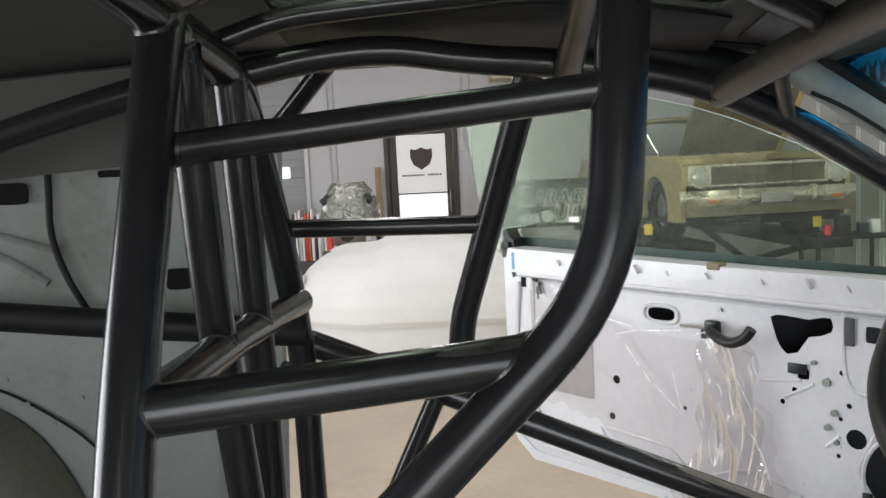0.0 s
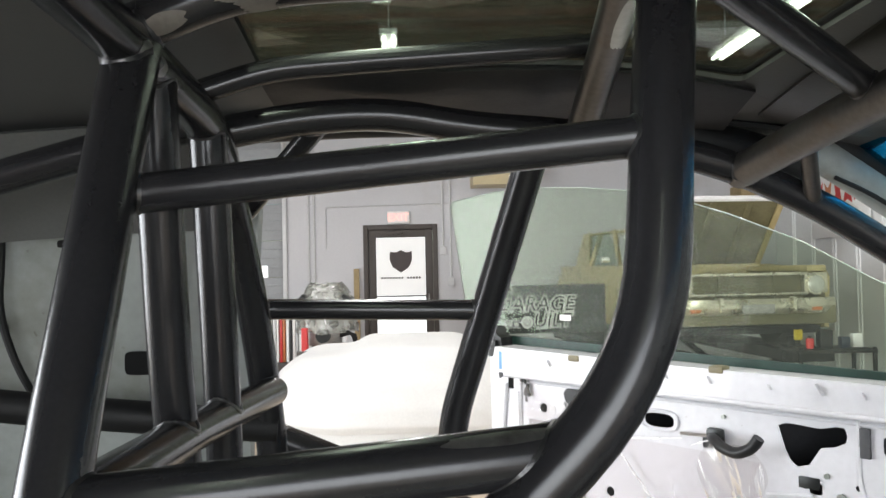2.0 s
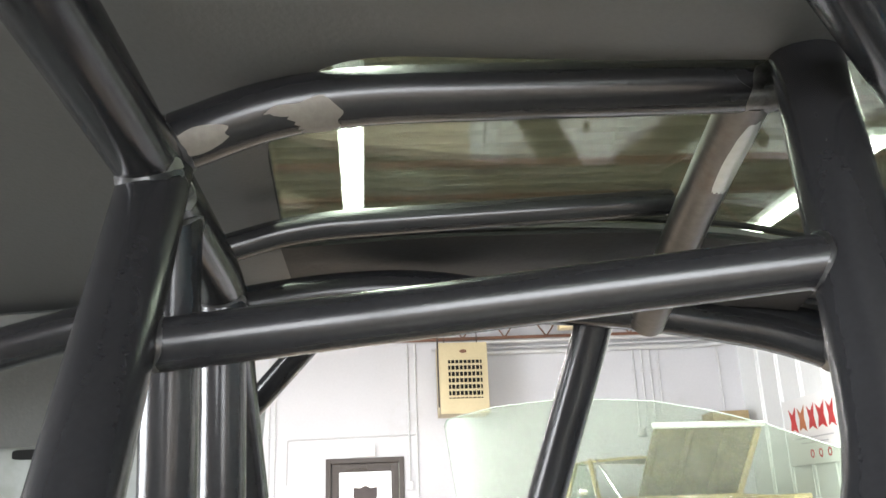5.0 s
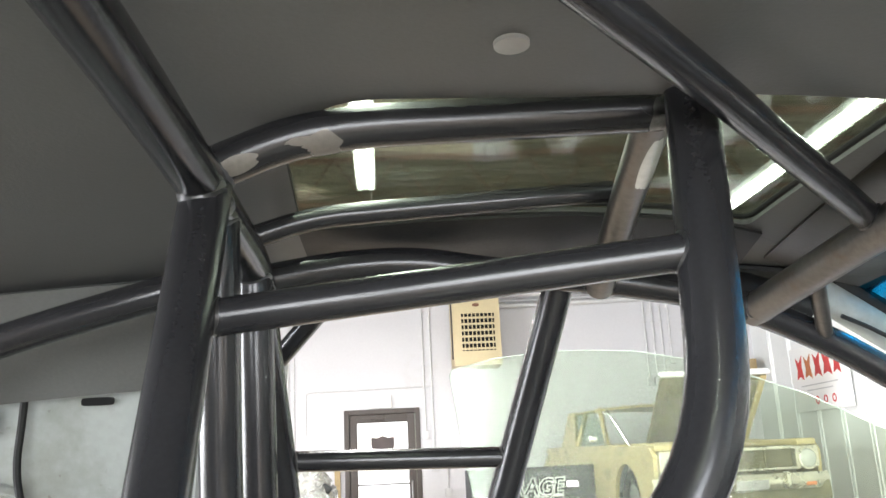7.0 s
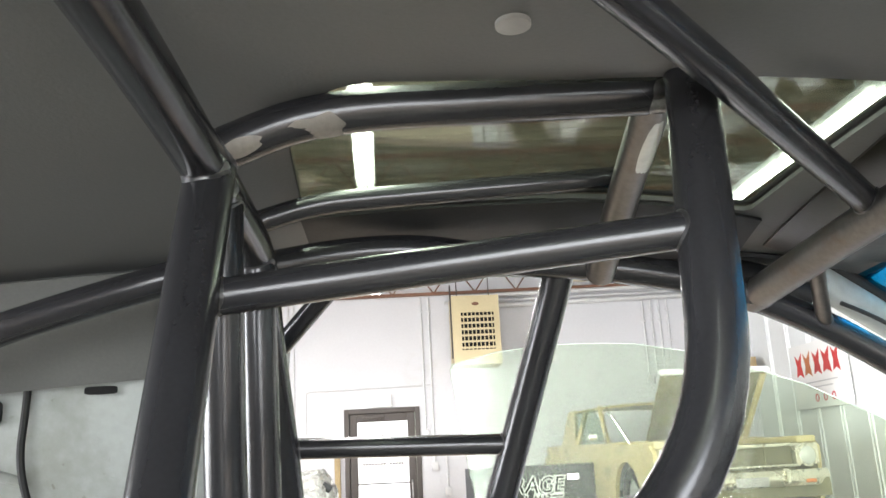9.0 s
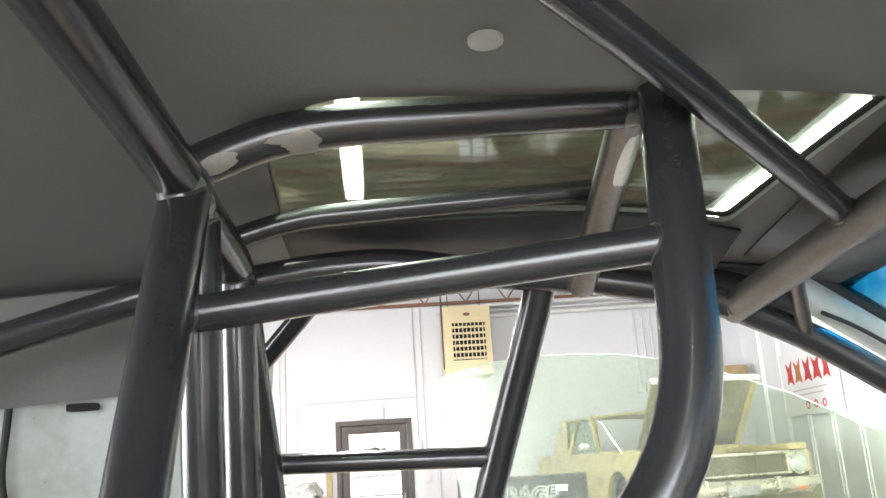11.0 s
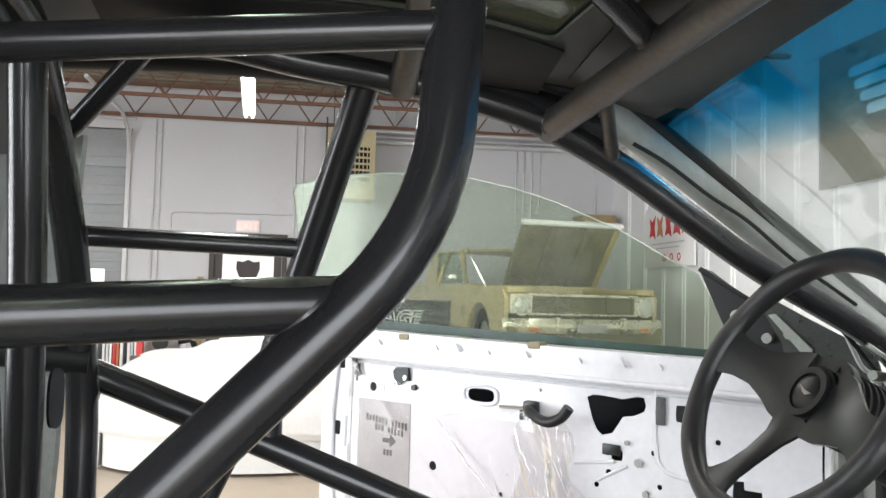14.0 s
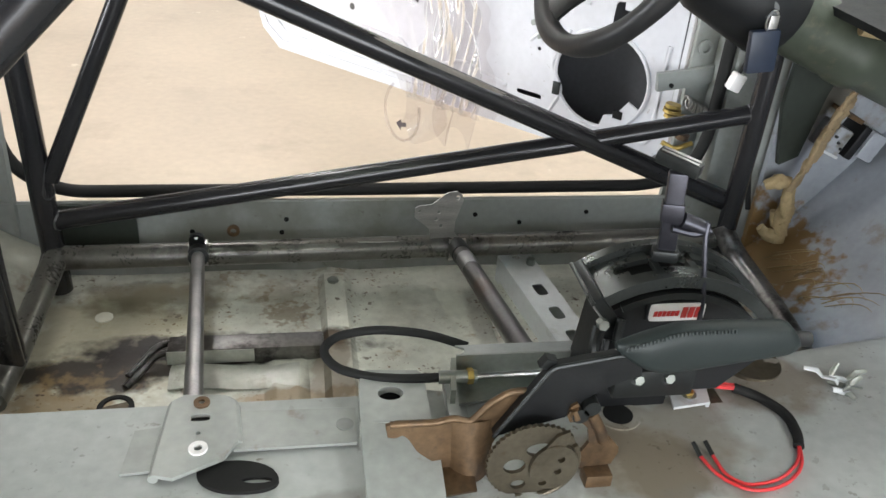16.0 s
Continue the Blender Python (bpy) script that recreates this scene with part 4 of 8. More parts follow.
# scuffed patches on the tubes, tabs and collars
def scuff(key, i, q0, q1, toward, spread, mat, label):
    """A ragged worn patch on one side of a straight run of a tube."""
    pts, r = TUBES[key]
    a, b = pts[i].lerp(pts[i + 1], q0), pts[i].lerp(pts[i + 1], q1)
    d = (b - a).normalized()
    x = (Vector(toward) - d * Vector(toward).dot(d)).normalized()
    y = d.cross(x)

    def f(u, v):
        g = (2 * v - 1) * spread * (0.8 + 0.3 * noise.noise(Vector((u * 2.3, 1.3 + i, q0 * 9)))) * min(1.0, 0.35 + 4 * min(u, 1 - u)) ** 0.5
        e = u + 0.12 * noise.noise(Vector((v * 1.8, 7.7, q1 * 5)))
        return a + (b - a) * e + (r + 0.0004) * (math.cos(g) * x + math.sin(g) * y)

    return part("scuff_patch", sheet(bmesh.new(), f, lin(0, 1, 18), lin(0, 1, 12)), mat, cage, label)


scuff("halo", 1, -0.10, 0.62, (0.1, -0.5, -1), 0.9, M_tape, "scuffed bare patch")
scuff("halo", 0, 0.15, 0.6, (0.2, -0.8, -0.6), 0.5, M_tape, "ground weld patch")
scuff("halo", 2, 0.90, 0.985, (0, -0.7, -0.7), 1.3, M_bare, "ground bare weld patch")
scuff("cross", 0, 0.12, 0.75, (0.2, -0.7, -0.7), 0.55, M_bright, "pale worn paint patch")
scuff("hoop", 5, 0.30, 0.46, (0.9, -0.2, -0.5), 0.5, M_bare, "ground bare weld patch")
scuff("bara", 1, 0.30, 0.52, (0.2, -0.6, 1), 0.35, M_tape, "scuffed weld spatter streak")
scuff("lowbar", 0, 0.72, 0.97, (0, -0.6, 0.8), 0.32, M_bare, "ground weld spatter patch")
for y, z in ((1.10, 1.40),):
    part("tab", prism(bmesh.new(), oval(0, 0, 0.012, 0.035, 16, 3), -0.002, 0.002, axes((X0 + 0.023, y + 0.055, z), (0.5, 1, 0), (0, 0, 1))), M_cage, cage)


# ---- car body ----
car = thing("race_car", (0.5, 0.6, 0.6), "stripped grey two-door race car with dark roof, on jack stands", "car")
YC = 0.60
# inner roof skin, with an opening for the roof glass on the driver's side
RX_B, RX_F, RY_I, RY_O = -0.168, 0.46, 0.885, 1.36


def roof_z(x, y):
    return 1.914 - 0.045 * ((y - YC) / 0.75) ** 2 - 0.05 * max(0, (x - 0.1) / 0.5) ** 2 - 0.05 * max(0, (-x - 0.2) / 0.8) ** 2


def roof_patch(x0, x1, y0, y1, nx=12, ny=12, name="roof_panel", mat=None, dz=0.0, thick=-0.012, label=""):
    return part(name, sheet(bmesh.new(), lambda u, v: Vector((u, v, roof_z(u, v) + dz)), lin(x0, x1, nx), lin(y0, y1, ny), thick), mat or M_roof, car, label)


OX0, OX1, OY0, OY1 = -0.30, 0.62, 0.62, 1.40
HOLE = rounded([(0.1, 0.845, 0), (0.427, 0.842, 0), (0.383, 1.192, 0), (0.27, 1.165, 0), (0.10, 1.150, 0), (-0.02, 1.145, 0), (-0.20, 1.166, 0), (-0.184, 0.97, 0), (-0.162, 0.898, 0), (-0.142, 0.862, 0), (-0.115, 0.84, 0), (-0.08, 0.832, 0), (0.1, 0.845, 0)], 0.02, 5)
hx, hy = 0.1, 1.02


def to_rim(p):
    """Where the ray from the opening's middle through p meets the rectangle round it."""
    dx, dy = p.x - hx, p.y - hy
    k = min(((OX1 if dx > 0 else OX0) - hx) / dx if dx else 9e9, ((OY1 if dy > 0 else OY0) - hy) / dy if dy else 9e9)
    return Vector((hx + k * dx, hy + k * dy, 0))


loop_ = [a.lerp(b, t) for a, b in zip(HOLE, HOLE[1:]) for t in lin(0, 0.9, max(2, int((b - a).length / 0.02)))]
rim_ = [to_rim(p) for p in loop_]
for c in ((OX0, OY0), (OX0, OY1), (OX1, OY0), (OX1, OY1)):
    k = min(range(len(rim_)), key=lambda n: (rim_[n] - Vector((*c, 0))).length)
    rim_[k] = Vector((*c, 0))
bm = bmesh.new()
rows_ = []
for p, q in zip(loop_, rim_):
    rows_.append([bm.verts.new((r_.x, r_.y, roof_z(r_.x, r_.y) + 0.006 * max(0, 1 - 7 * t))) for t in lin(0, 1, 8) for r_ in [p.lerp(q, t)]])
fs = []
for a, b in zip(rows_, rows_[1:] + rows_[:1]):
    for m in range(7):
        fs.append(bm.faces.new((a[m], b[m], b[m + 1], a[m + 1])))
bm.normal_update()
bmesh.ops.solidify(bm, geom=fs, thickness=-0.007)
part("roof_panel", bm, M_roof, car, "dark roof lining round the glass opening")
roof_patch(-1.0, OX0, -0.2, OY1)
roof_patch(OX0, RX_B, -0.2, OY0, 6, 12)
roof_patch(RX_B, RX_F, 0.38, OY0, 12, 6)
roof_patch(RX_F, OX1, -0.2, OY0, 6, 12, "windscreen_header")
roof_patch(OX1, 0.628, -0.2, OY1, 3, 16, "windscreen_header")
roof_patch(RX_B + 0.004, RX_F - 0.004, -0.16, 0.36, 8, 8, "roof_glass", M_roofglass, 0.012, 0.004, "smoked removable roof glass panel")
roof_patch(-0.225, 0.46, 0.79, 1.29, 10, 10, "roof_glass", M_roofglass, 0.016, 0.004, "smoked removable roof glass panel")
part("glass_seal", sweep(bmesh.new(), [(p.x + 0.004 * (p.x - hx), p.y + 0.004 * (p.y - hy), roof_z(p.x, p.y) + 0.011) for p in loop_ + loop_[:1]], 0.0035, 8, caps=False), M_rubber, car, "black glass seal")
# roof side rail over the door
part("roof_side_rail", bar([(-1.0, 1.33, 1.78), (-0.35, 1.36, 1.862), (0.0, 1.365, 1.872), (0.35, 1.36, 1.838), (0.52, 1.36, 1.785)], 0.028, 0.15, 12), M_trim, car, "black roof side rail")
part("roof_rail_lining", sheet(bmesh.new(), lambda u, v: Vector((u, 1.30 + 0.07 * v + 0.012 * math.sin(u * 5), 1.868 + 0.04 * v - 0.1 * u * u - 0.05 * max(0, u - 0.25))), lin(-0.4, 0.5, 14), lin(0, 1, 4), 0.006), M_trim, car)


def trim_y(x, v):
    inner = 1.143 + 0.045 * (max(0.0, x - 0.1) / 0.28) ** 2 + 0.12 * max(0.0, -x - 0.04)
    return inner + (1.325 - inner) * v


part("roof_edge_trim", sheet(bmesh.new(), lambda u, v: Vector((u, trim_y(u, v), roof_z(u, trim_y(u, v)) - 0.0095 - 0.012 * v)), lin(-0.20, 0.40, 18), lin(0, 1, 6), -0.004), M_trim, car, "black trim along the roof edge")
part("header_skin", sheet(bmesh.new(), lambda u, v: Vector((0.432 + 0.185 * u, -0.15 + 1.43 * v, roof_z(0.432 + 0.185 * u, -0.15 + 1.43 * v) - 0.011 - 0.012 * math.sin(math.pi * u))), lin(0, 1, 8), lin(0, 1, 18), -0.004), M_header, car, "dark brown bare windscreen header panel")
# small cap in the roof
ROOF_IN = roof_z(0.036, 0.731) - 0.0075
part("roof_cap", sweep(bmesh.new(), [(0.036, 0.731, ROOF_IN - 0.0045), (0.036, 0.731, ROOF_IN - 0.003), (0.036, 0.731, ROOF_IN + 0.004)], [0.009, 0.0142, 0.0148], 24), M_plug, car, "grey round plug")
# windscreen pillar, both sides
for y, sgn in ((1.36, 1), (-0.16, -1)):
    top, bot = Vector((0.52, y, 1.80)), Vector((1.18, y + 0.14 * sgn, 1.40))
    part("windscreen_pillar", sweep(bmesh.new(), [top + Vector((0.02, 0.004 * sgn, 0.01)) + (bot - top) * t for t in lin(-0.05, 1, 8)], 0.034, 14, flat=0.7), M_primer, car, "grey windscreen pillar")
    part("windscreen_seal", bar([top + Vector((0.05, 0.006 * sgn, 0.02)) + (bot - top) * t for t in lin(-0.05, 1, 6)], 0.018, seg=10), M_rubber, car)
part("windscreen", sheet(bmesh.new(), lambda u, v: Vector((0.622 + 0.713 * u - 0.05 * (2 * v - 1) ** 2, -0.2 + 1.62 * v, 1.872 - 0.487 * u - 0.05 * (2 * v - 1) ** 2 * (1 - 0.3 * u))), lin(0, 1, 10), lin(0, 1, 16), 0.005), M_wind, car, "clear windscreen with a blue shade band")
part("pillar_wire", bar([(0.55, 1.325, 1.765), (0.60, 1.328, 1.742), (0.68, 1.33, 1.688), (0.74, 1.338, 1.66), (0.82, 1.345, 1.60), (0.95, 1.37, 1.53)], 0.0032, 0.03, 6), M_rubber, car, "black wire along the pillar")

# inner quarter behind the main hoop
part("quarter_panel", sheet(bmesh.new(), lambda u, v: Vector((-1.35 + 1.0 * u, 1.50 - 0.09 * max(0, v - 0.55) / 0.45 + 0.006 * math.sin(9 * u + 3 * v), 0.62 + 1.2 * v)), lin(0, 1, 14), lin(0, 1, 14), 0.01), M_primer, car, "grey painted inner quarter panel")
part("rear_pillar_lining", sheet(bmesh.new(), lambda u, v: Vector((-1.3 + 1.03 * u, 1.30 + 0.10 * v, 1.86 - 0.14 * v - 0.09 * (1 - u) ** 2)), lin(0, 1, 12), lin(0, 1, 5), 0.008), M_roof, car)
part("lock_pillar", sheet(bmesh.new(), lambda u, v: Vector((-0.44 + 0.12 * u + 0.06 * v * v, 1.49 - 0.085 * max(0, v - 0.55) / 0.45 + 0.02 * math.sin(math.pi * u), 0.70 + 1.05 * v)), lin(0, 1, 6), lin(0, 1, 14), 0.01), M_primer, car)
for cx, cz, rx, rz in ((-0.535, 1.70, 0.024, 0.006), (-0.455, 1.518, 0.022, 0.018), (-0.71, 1.675, 0.028, 0.018)):
    part("slot", prism(bmesh.new(), oval(cx, cz, rx, rz, 20, 5), -0.001, 0.003, axes((0, 1.401 + 0.045 * (1.70 - cz) / 0.2, 0), (1, 0, 0), (0, 0, 1))), M_hole, car, "dark stamped opening")
part("quarter_wire", bar([(-0.645, 1.405, 1.735), (-0.65, 1.412, 1.68), (-0.66, 1.42, 1.60), (-0.64, 1.432, 1.52), (-0.61, 1.44, 1.46)], 0.006, 0.04, 8), M_rubber, car, "taped black wire")
part("wheel_house", sheet(bmesh.new(), lambda u, v: Vector((-0.90 + 0.26 * u * math.cos(v), 1.492 - 0.13 * math.sqrt(max(0.0, 1 - u * u)), 0.90 + 0.41 * u * math.sin(v))), lin(0.02, 1, 12), lin(0, math.tau, 41), 0.004), M_tub, car, "rear wheel housing, coloured dark for the shadow on it")
part("arch_seam", bar([(-0.93, 1.489, 1.352), (-0.815, 1.489, 1.329), (-0.737, 1.489, 1.285), (-0.659, 1.489, 1.231), (-0.60, 1.489, 1.15)], 0.0028, 0.06, 6), M_rubber, car, "dark panel seam")
for pts in (((-0.82, 1.440, 1.622), (-0.751, 1.444, 1.600), (-0.664, 1.449, 1.572)), ((-0.82, 1.446, 1.595), (-0.755, 1.450, 1.562), (-0.69, 1.457, 1.518))):
    part("pressed_rib", sweep(bmesh.new(), rounded(pts, 0.03), 0.009, 10, flat=0.6), M_primer, car)
for x, z in ((-0.80, 1.345), (-0.765, 1.30), (-0.665, 1.305), (-0.72, 1.262), (-0.80, 1.475)):
    part("panel_rivet", C((x, 1.488 if z < 1.4 else 1.466, z), (0, -1, 0), 0.0042, 0.003, 10), M_primer, car)
part("rear_panel", B((-1.4, -0.3, 0.6), (-1.385, 1.5, 1.25)), M_primer, car)
part("passenger_sill", B((-0.42, -0.34, 0.6), (1.3, -0.28, 0.80), 0.008), M_primer, car)
part("passenger_quarter", B((-1.38, -0.34, 0.6), (-0.42, -0.325, 1.45), 0.005), M_primer, car)
part("firewall", B((1.52, -0.33, 0.6), (1.535, 1.56, 1.42)), M_primer, car)

# floor pan, sills and tunnel
def pan_z(x, y):
    return 0.632 + 0.008 * math.exp(-((x - 0.29) / 0.03) ** 2) + 0.004 * math.sin(14 * x) * math.sin(9 * y) + 0.05 * max(0, x - 1.12)


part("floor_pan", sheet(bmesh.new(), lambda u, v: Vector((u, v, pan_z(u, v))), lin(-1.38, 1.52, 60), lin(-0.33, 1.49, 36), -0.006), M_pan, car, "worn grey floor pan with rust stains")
part("sill_inner", sheet(bmesh.new(), lambda u, v: Vector((u, 1.49 + 0.008 * v, 0.635 + 0.17 * v)), lin(-0.42, 1.26, 12), lin(0, 1, 4), 0.004), M_primer, car, "grey inner sill wall with small holes")
part("sill_top", sheet(bmesh.new(), lambda u, v: Vector((u, 1.494 + 0.17 * v, 0.806 - 0.10 * v)), lin(-0.42, 1.26, 10), lin(0, 1, 4), 0.004), M_primer, car)
part("sill_outer", B((-0.42, 1.655, 0.60), (1.26, 1.67, 0.71), 0.006), M_white, car)
seal = [(-0.355, 1.515, 1.35), (-0.35, 1.515, 1.02), (-0.32, 1.515, 0.87), (-0.235, 1.515, 0.818), (0.4, 1.515, 0.818), (0.99, 1.515, 0.822), (1.075, 1.515, 0.85), (1.105, 1.515, 0.93), (1.105, 1.515, 1.35)]
part("door_seal", bar(seal, 0.0135, 0.06, 10), M_rubber, car, "black rubber door seal")
for x, z in ((0.01, 0.735), (0.19, 0.73), (0.20, 0.76), (0.60, 0.765), (0.85, 0.768), (0.70, 0.745), (0.88, 0.715)):
    part("sill_hole", C((x, 1.4905 + 0.008 * (z - 0.635) / 0.17 - 0.004, z), (0, 1, 0), 0.005, 0.003, 12), M_hole, car)
for x, z in ((0.092, 0.738),):
    part("grommet", ring(bmesh.new(), (x, 1.486, z), (0, 1, 0), 0.006, 0.013, 0.005), M_rust, car)


def tun(x, y):
    """Tunnel cross-section: flat top, rounded shoulders, sloping sides."""
    t = max(0.0, min(1.0, (0.85 + 0.10 * max(0, x - 0.6) - y) / 0.068))
    s = t * t * (3 - 2 * t)
    t2 = max(0.0, min(1.0, (y - 0.28 + 0.10 * max(0, x - 0.6)) / 0.14))
    s2 = t2 * t2 * (3 - 2 * t2)
    return 0.63 + (0.255 + 0.05 * max(0, x - 0.7)) * min(s, s2)


part("tunnel", sheet(bmesh.new(), lambda u, v: Vector((u, v, tun(u, v))), lin(-0.9, 1.52, 40), lin(0.18, 1.02, 110), -0.004), M_tunnel, car, "pale grey transmission tunnel")
part("rear_kick_up", sheet(bmesh.new(), lambda u, v: Vector((-0.312 - 0.30 * u, 0.87 + 0.405 * v, 0.698 + 0.004 * math.sin(9 * v + 5 * u) - 0.006 * max(0.0, 1 - 12 * u))), lin(0, 1, 14), lin(0, 1, 12), 0.004), M_cream, car, "cream painted rear floor step")
part("kick_face", sheet(bmesh.new(), lambda u, v: Vector((-0.300 - 0.010 * v + 0.003 * math.sin(7 * u), 0.87 + 0.405 * u, 0.636 + 0.058 * v)), lin(0, 1, 12), lin(0, 1, 5), 0.003), M_ledge, car, "grubby riser of the step")
part("rear_ledge", sheet(bmesh.new(), lambda u, v: Vector((-0.285 - 0.36 * u, 1.278 + 0.215 * v, 0.672 + 0.05 * min(1.0, 5 * u) + 0.016 * math.exp(-((v - 0.55) / 0.07) ** 2) + 0.06 * max(0, v - 0.6) + 0.005 * math.sin(9 * v + 7 * u))), lin(0, 1, 16), lin(0, 1, 24), 0.005), M_ledge, car, "grubby grey-green rear side ledge")
part("kick_flange", bar([(-0.306, 0.88, 0.697), (-0.304, 1.10, 0.698), (-0.306, 1.275, 0.697)], 0.005, 0.02, 8), M_cream, car)
part("rear_floor", sheet(bmesh.new(), lambda u, v: Vector((-0.54 - 0.84 * u, -0.3 + 1.79 * v, 0.81 + 0.006 * math.sin(7 * v))), lin(0, 1, 6), lin(0, 1, 12), 0.005), M_pan, car)
part("toe_board", sheet(bmesh.new(), lambda u, v: Vector((1.20 + 0.33 * u, -0.3 + 1.78 * v, 0.665 + 0.36 * u ** 1.4)), lin(0, 1, 10), lin(0, 1, 16), 0.005), M_toe, car, "blue-grey toe board with brown stains")
part("cowl_side", B((1.235, 1.47, 0.64), (1.53, 1.485, 1.42)), M_toe, car, "stained cowl side panel with painted shade near its top")

part("hinge_pillar", B((1.118, 1.50, 0.64), (1.26, 1.62, 1.40), 0.012), M_primer, car, "grey hinge pillar")
part("jamb_face", B((1.066, 1.59, 0.70), (1.122, 1.606, 1.40), 0.004), M_primer, car)


# ---- open driver's door ----
XZ = Matrix(((1, 0, 0, 0), (0, 0, 1, 0), (0, 1, 0, 0), (0, 0, 0, 1)))
DO = Vector((0.131, 2.577, 0))
DU = Vector((0.690, -0.724, 0)).normalized()
DM = axes(DO, DU, (0, 0, 1))  # u from the latch end to the hinges, v up, w into the car


tri_hole = [(0.829, 1.306), (0.845, 1.313), (0.864, 1.313), (0.918, 1.309), (0.950, 1.317), (0.967, 1.316), (0.972, 1.300), (0.968, 1.286), (0.945, 1.275), (0.918, 1.270), (0.905, 1.250), (0.893, 1.232), (0.868, 1.225), (0.854, 1.236), (0.843, 1.258)]
spk = [(1.155 + 0.118 * math.cos(a), 0.985 + 0.112 * math.sin(a)) for a in lin(0, math.tau * 23 / 24, 24)]
small = [(0.882, 1.193, 0.012), (0.885, 1.145, 0.007), (0.856, 1.114, 0.006), (0.99, 1.2, 0.006), (0.987, 1.098, 0.005), (0.982, 1.015, 0.005), (0.176, 1.274, 0.013), (0.389, 1.089, 0.012), (0.372, 0.985, 0.010), (0.25, 1.29, 0.007), (1.02, 1.06, 0.022), (1.09, 1.25, 0.010), (1.13, 1.24, 0.006), (1.005, 1.13, 0.006), (0.60, 1.05, 0.006)]
holes = [tri_hole, spk, oval(0.536, 1.283, 0.040, 0.0165, 20, 3), oval(0.275, 1.315, 0.022, 0.018, 12, 6), oval(0.968, 0.897, 0.036, 0.006, 16, 5), oval(1.055, 1.29, 0.016, 0.018, 12, 6), oval(1.19, 1.13, 0.03, 0.04, 12, 5), oval(0.905, 1.185, 0.014, 0.012, 12, 5)]
holes += [oval(u, v, r, r, 12) for u, v, r in small]
outline = [(0.0, 0.92), (0.03, 0.86), (0.09, 0.822), (0.3, 0.815), (1.30, 0.825), (1.335, 0.86), (1.33, 1.30), (1.30, 1.36), (0.06, 1.365), (0.015, 1.34)]
door = plate_with_holes("door", outline, holes, -0.0015, 0.0, DM, M_white, car, "open white door without trim, inner panel with punched openings")
# added lid that keeps light out of the door cavity
part("cavity_top", prism(bmesh.new(), [(-0.02, 1.405), (1.34, 1.385), (1.34, 1.395), (-0.02, 1.415)], -0.15, -0.045, DM), M_white, door)
part("outer_skin", sheet(bmesh.new(), lambda u, v: DM @ Vector((u, v, -0.13 - 0.03 * math.sin(math.pi * (v - 0.8) / 0.62))), lin(-0.02, 1.34, 20), lin(0.80, 1.41, 10), -0.004), M_white, door)
part("latch_face", prism(bmesh.new(), [(-0.02, 0.92), (0.0, 0.92), (0.015, 1.34), (0.0, 1.40), (-0.02, 1.40)], -0.13, 0.0, DM), M_white, door)
part("lower_edge", prism(bmesh.new(), [(-0.02, 0.92), (0.0, 0.92), (0.03, 0.86), (0.09, 0.822), (1.3, 0.825), (1.32, 0.80), (0.08, 0.795), (0.01, 0.845)], -0.13, 0.004, DM), M_white, door)
part("hinge_face", prism(bmesh.new(), [(1.335, 0.80), (1.345, 0.80), (1.345, 1.40), (1.335, 1.40)], -0.13, 0.0, DM), M_white, door)
part("border_flange", sweep(bmesh.new(), [DM @ Vector((u, v, 0.003)) for u, v in ((0.045, 1.33), (0.03, 1.2), (0.03, 1.0), (0.05, 0.9), (0.11, 0.848), (0.5, 0.842), (1.0, 0.845))], 0.006, 8), M_white, door)
# belt rail with its fins and clips
part("belt_rail", prism(bmesh.new(), [(0.0, 1.362), (1.335, 1.348), (1.335, 1.402), (1.1, 1.410), (0.6, 1.418), (0.02, 1.432)], -0.05, 0.022, DM), M_white, door, "white belt rail")
part("belt_lip", bar([DM @ Vector((u, 1.345 + 0.012 * (1 - u), 0.016)) for u in lin(0.05, 1.31, 8)], 0.0075, seg=10), M_white, door)
part("opening_flange", sweep(bmesh.new(), [DM @ Vector((u, v, 0.002)) for u, v in oval(0.536, 1.283, 0.051, 0.023, 32, 3) + [oval(0.536, 1.283, 0.051, 0.023, 32, 3)[0]]], 0.0042, 8, caps=False), M_white, door, "raised rim of the oval opening")
for u, k in ((0.2, 1.0), (0.40, 0.7), (0.455, 1.4), (0.56, 0.7), (0.665, 1.0), (0.81, 0.7), (0.90, 1.5), (1.0, 0.8)):
    part("rail_fin", prism(bmesh.new(), [(u, 1.395 - 0.012 * u), (u + 0.026 * k, 1.393 - 0.012 * u), (u + 0.016 * k, 1.395 + 0.014 * k - 0.012 * u)], 0.022, 0.022 + 0.010 * k, DM), M_white, door)
for u in (0.30, 0.70):
    part("rail_clip", box(bmesh.new(), (u - 0.017, 1.408, -0.01), (u + 0.017, 1.424, 0.026), 0.004, DM), M_guide, door, "olive-tan plastic guide clip")
part("belt_seal", prism(bmesh.new(), [(-0.01, 1.434), (1.33, 1.402), (1.33, 1.419), (-0.01, 1.458)], -0.06, -0.052, DM), M_edgeglass, door, "dark green belt strip")
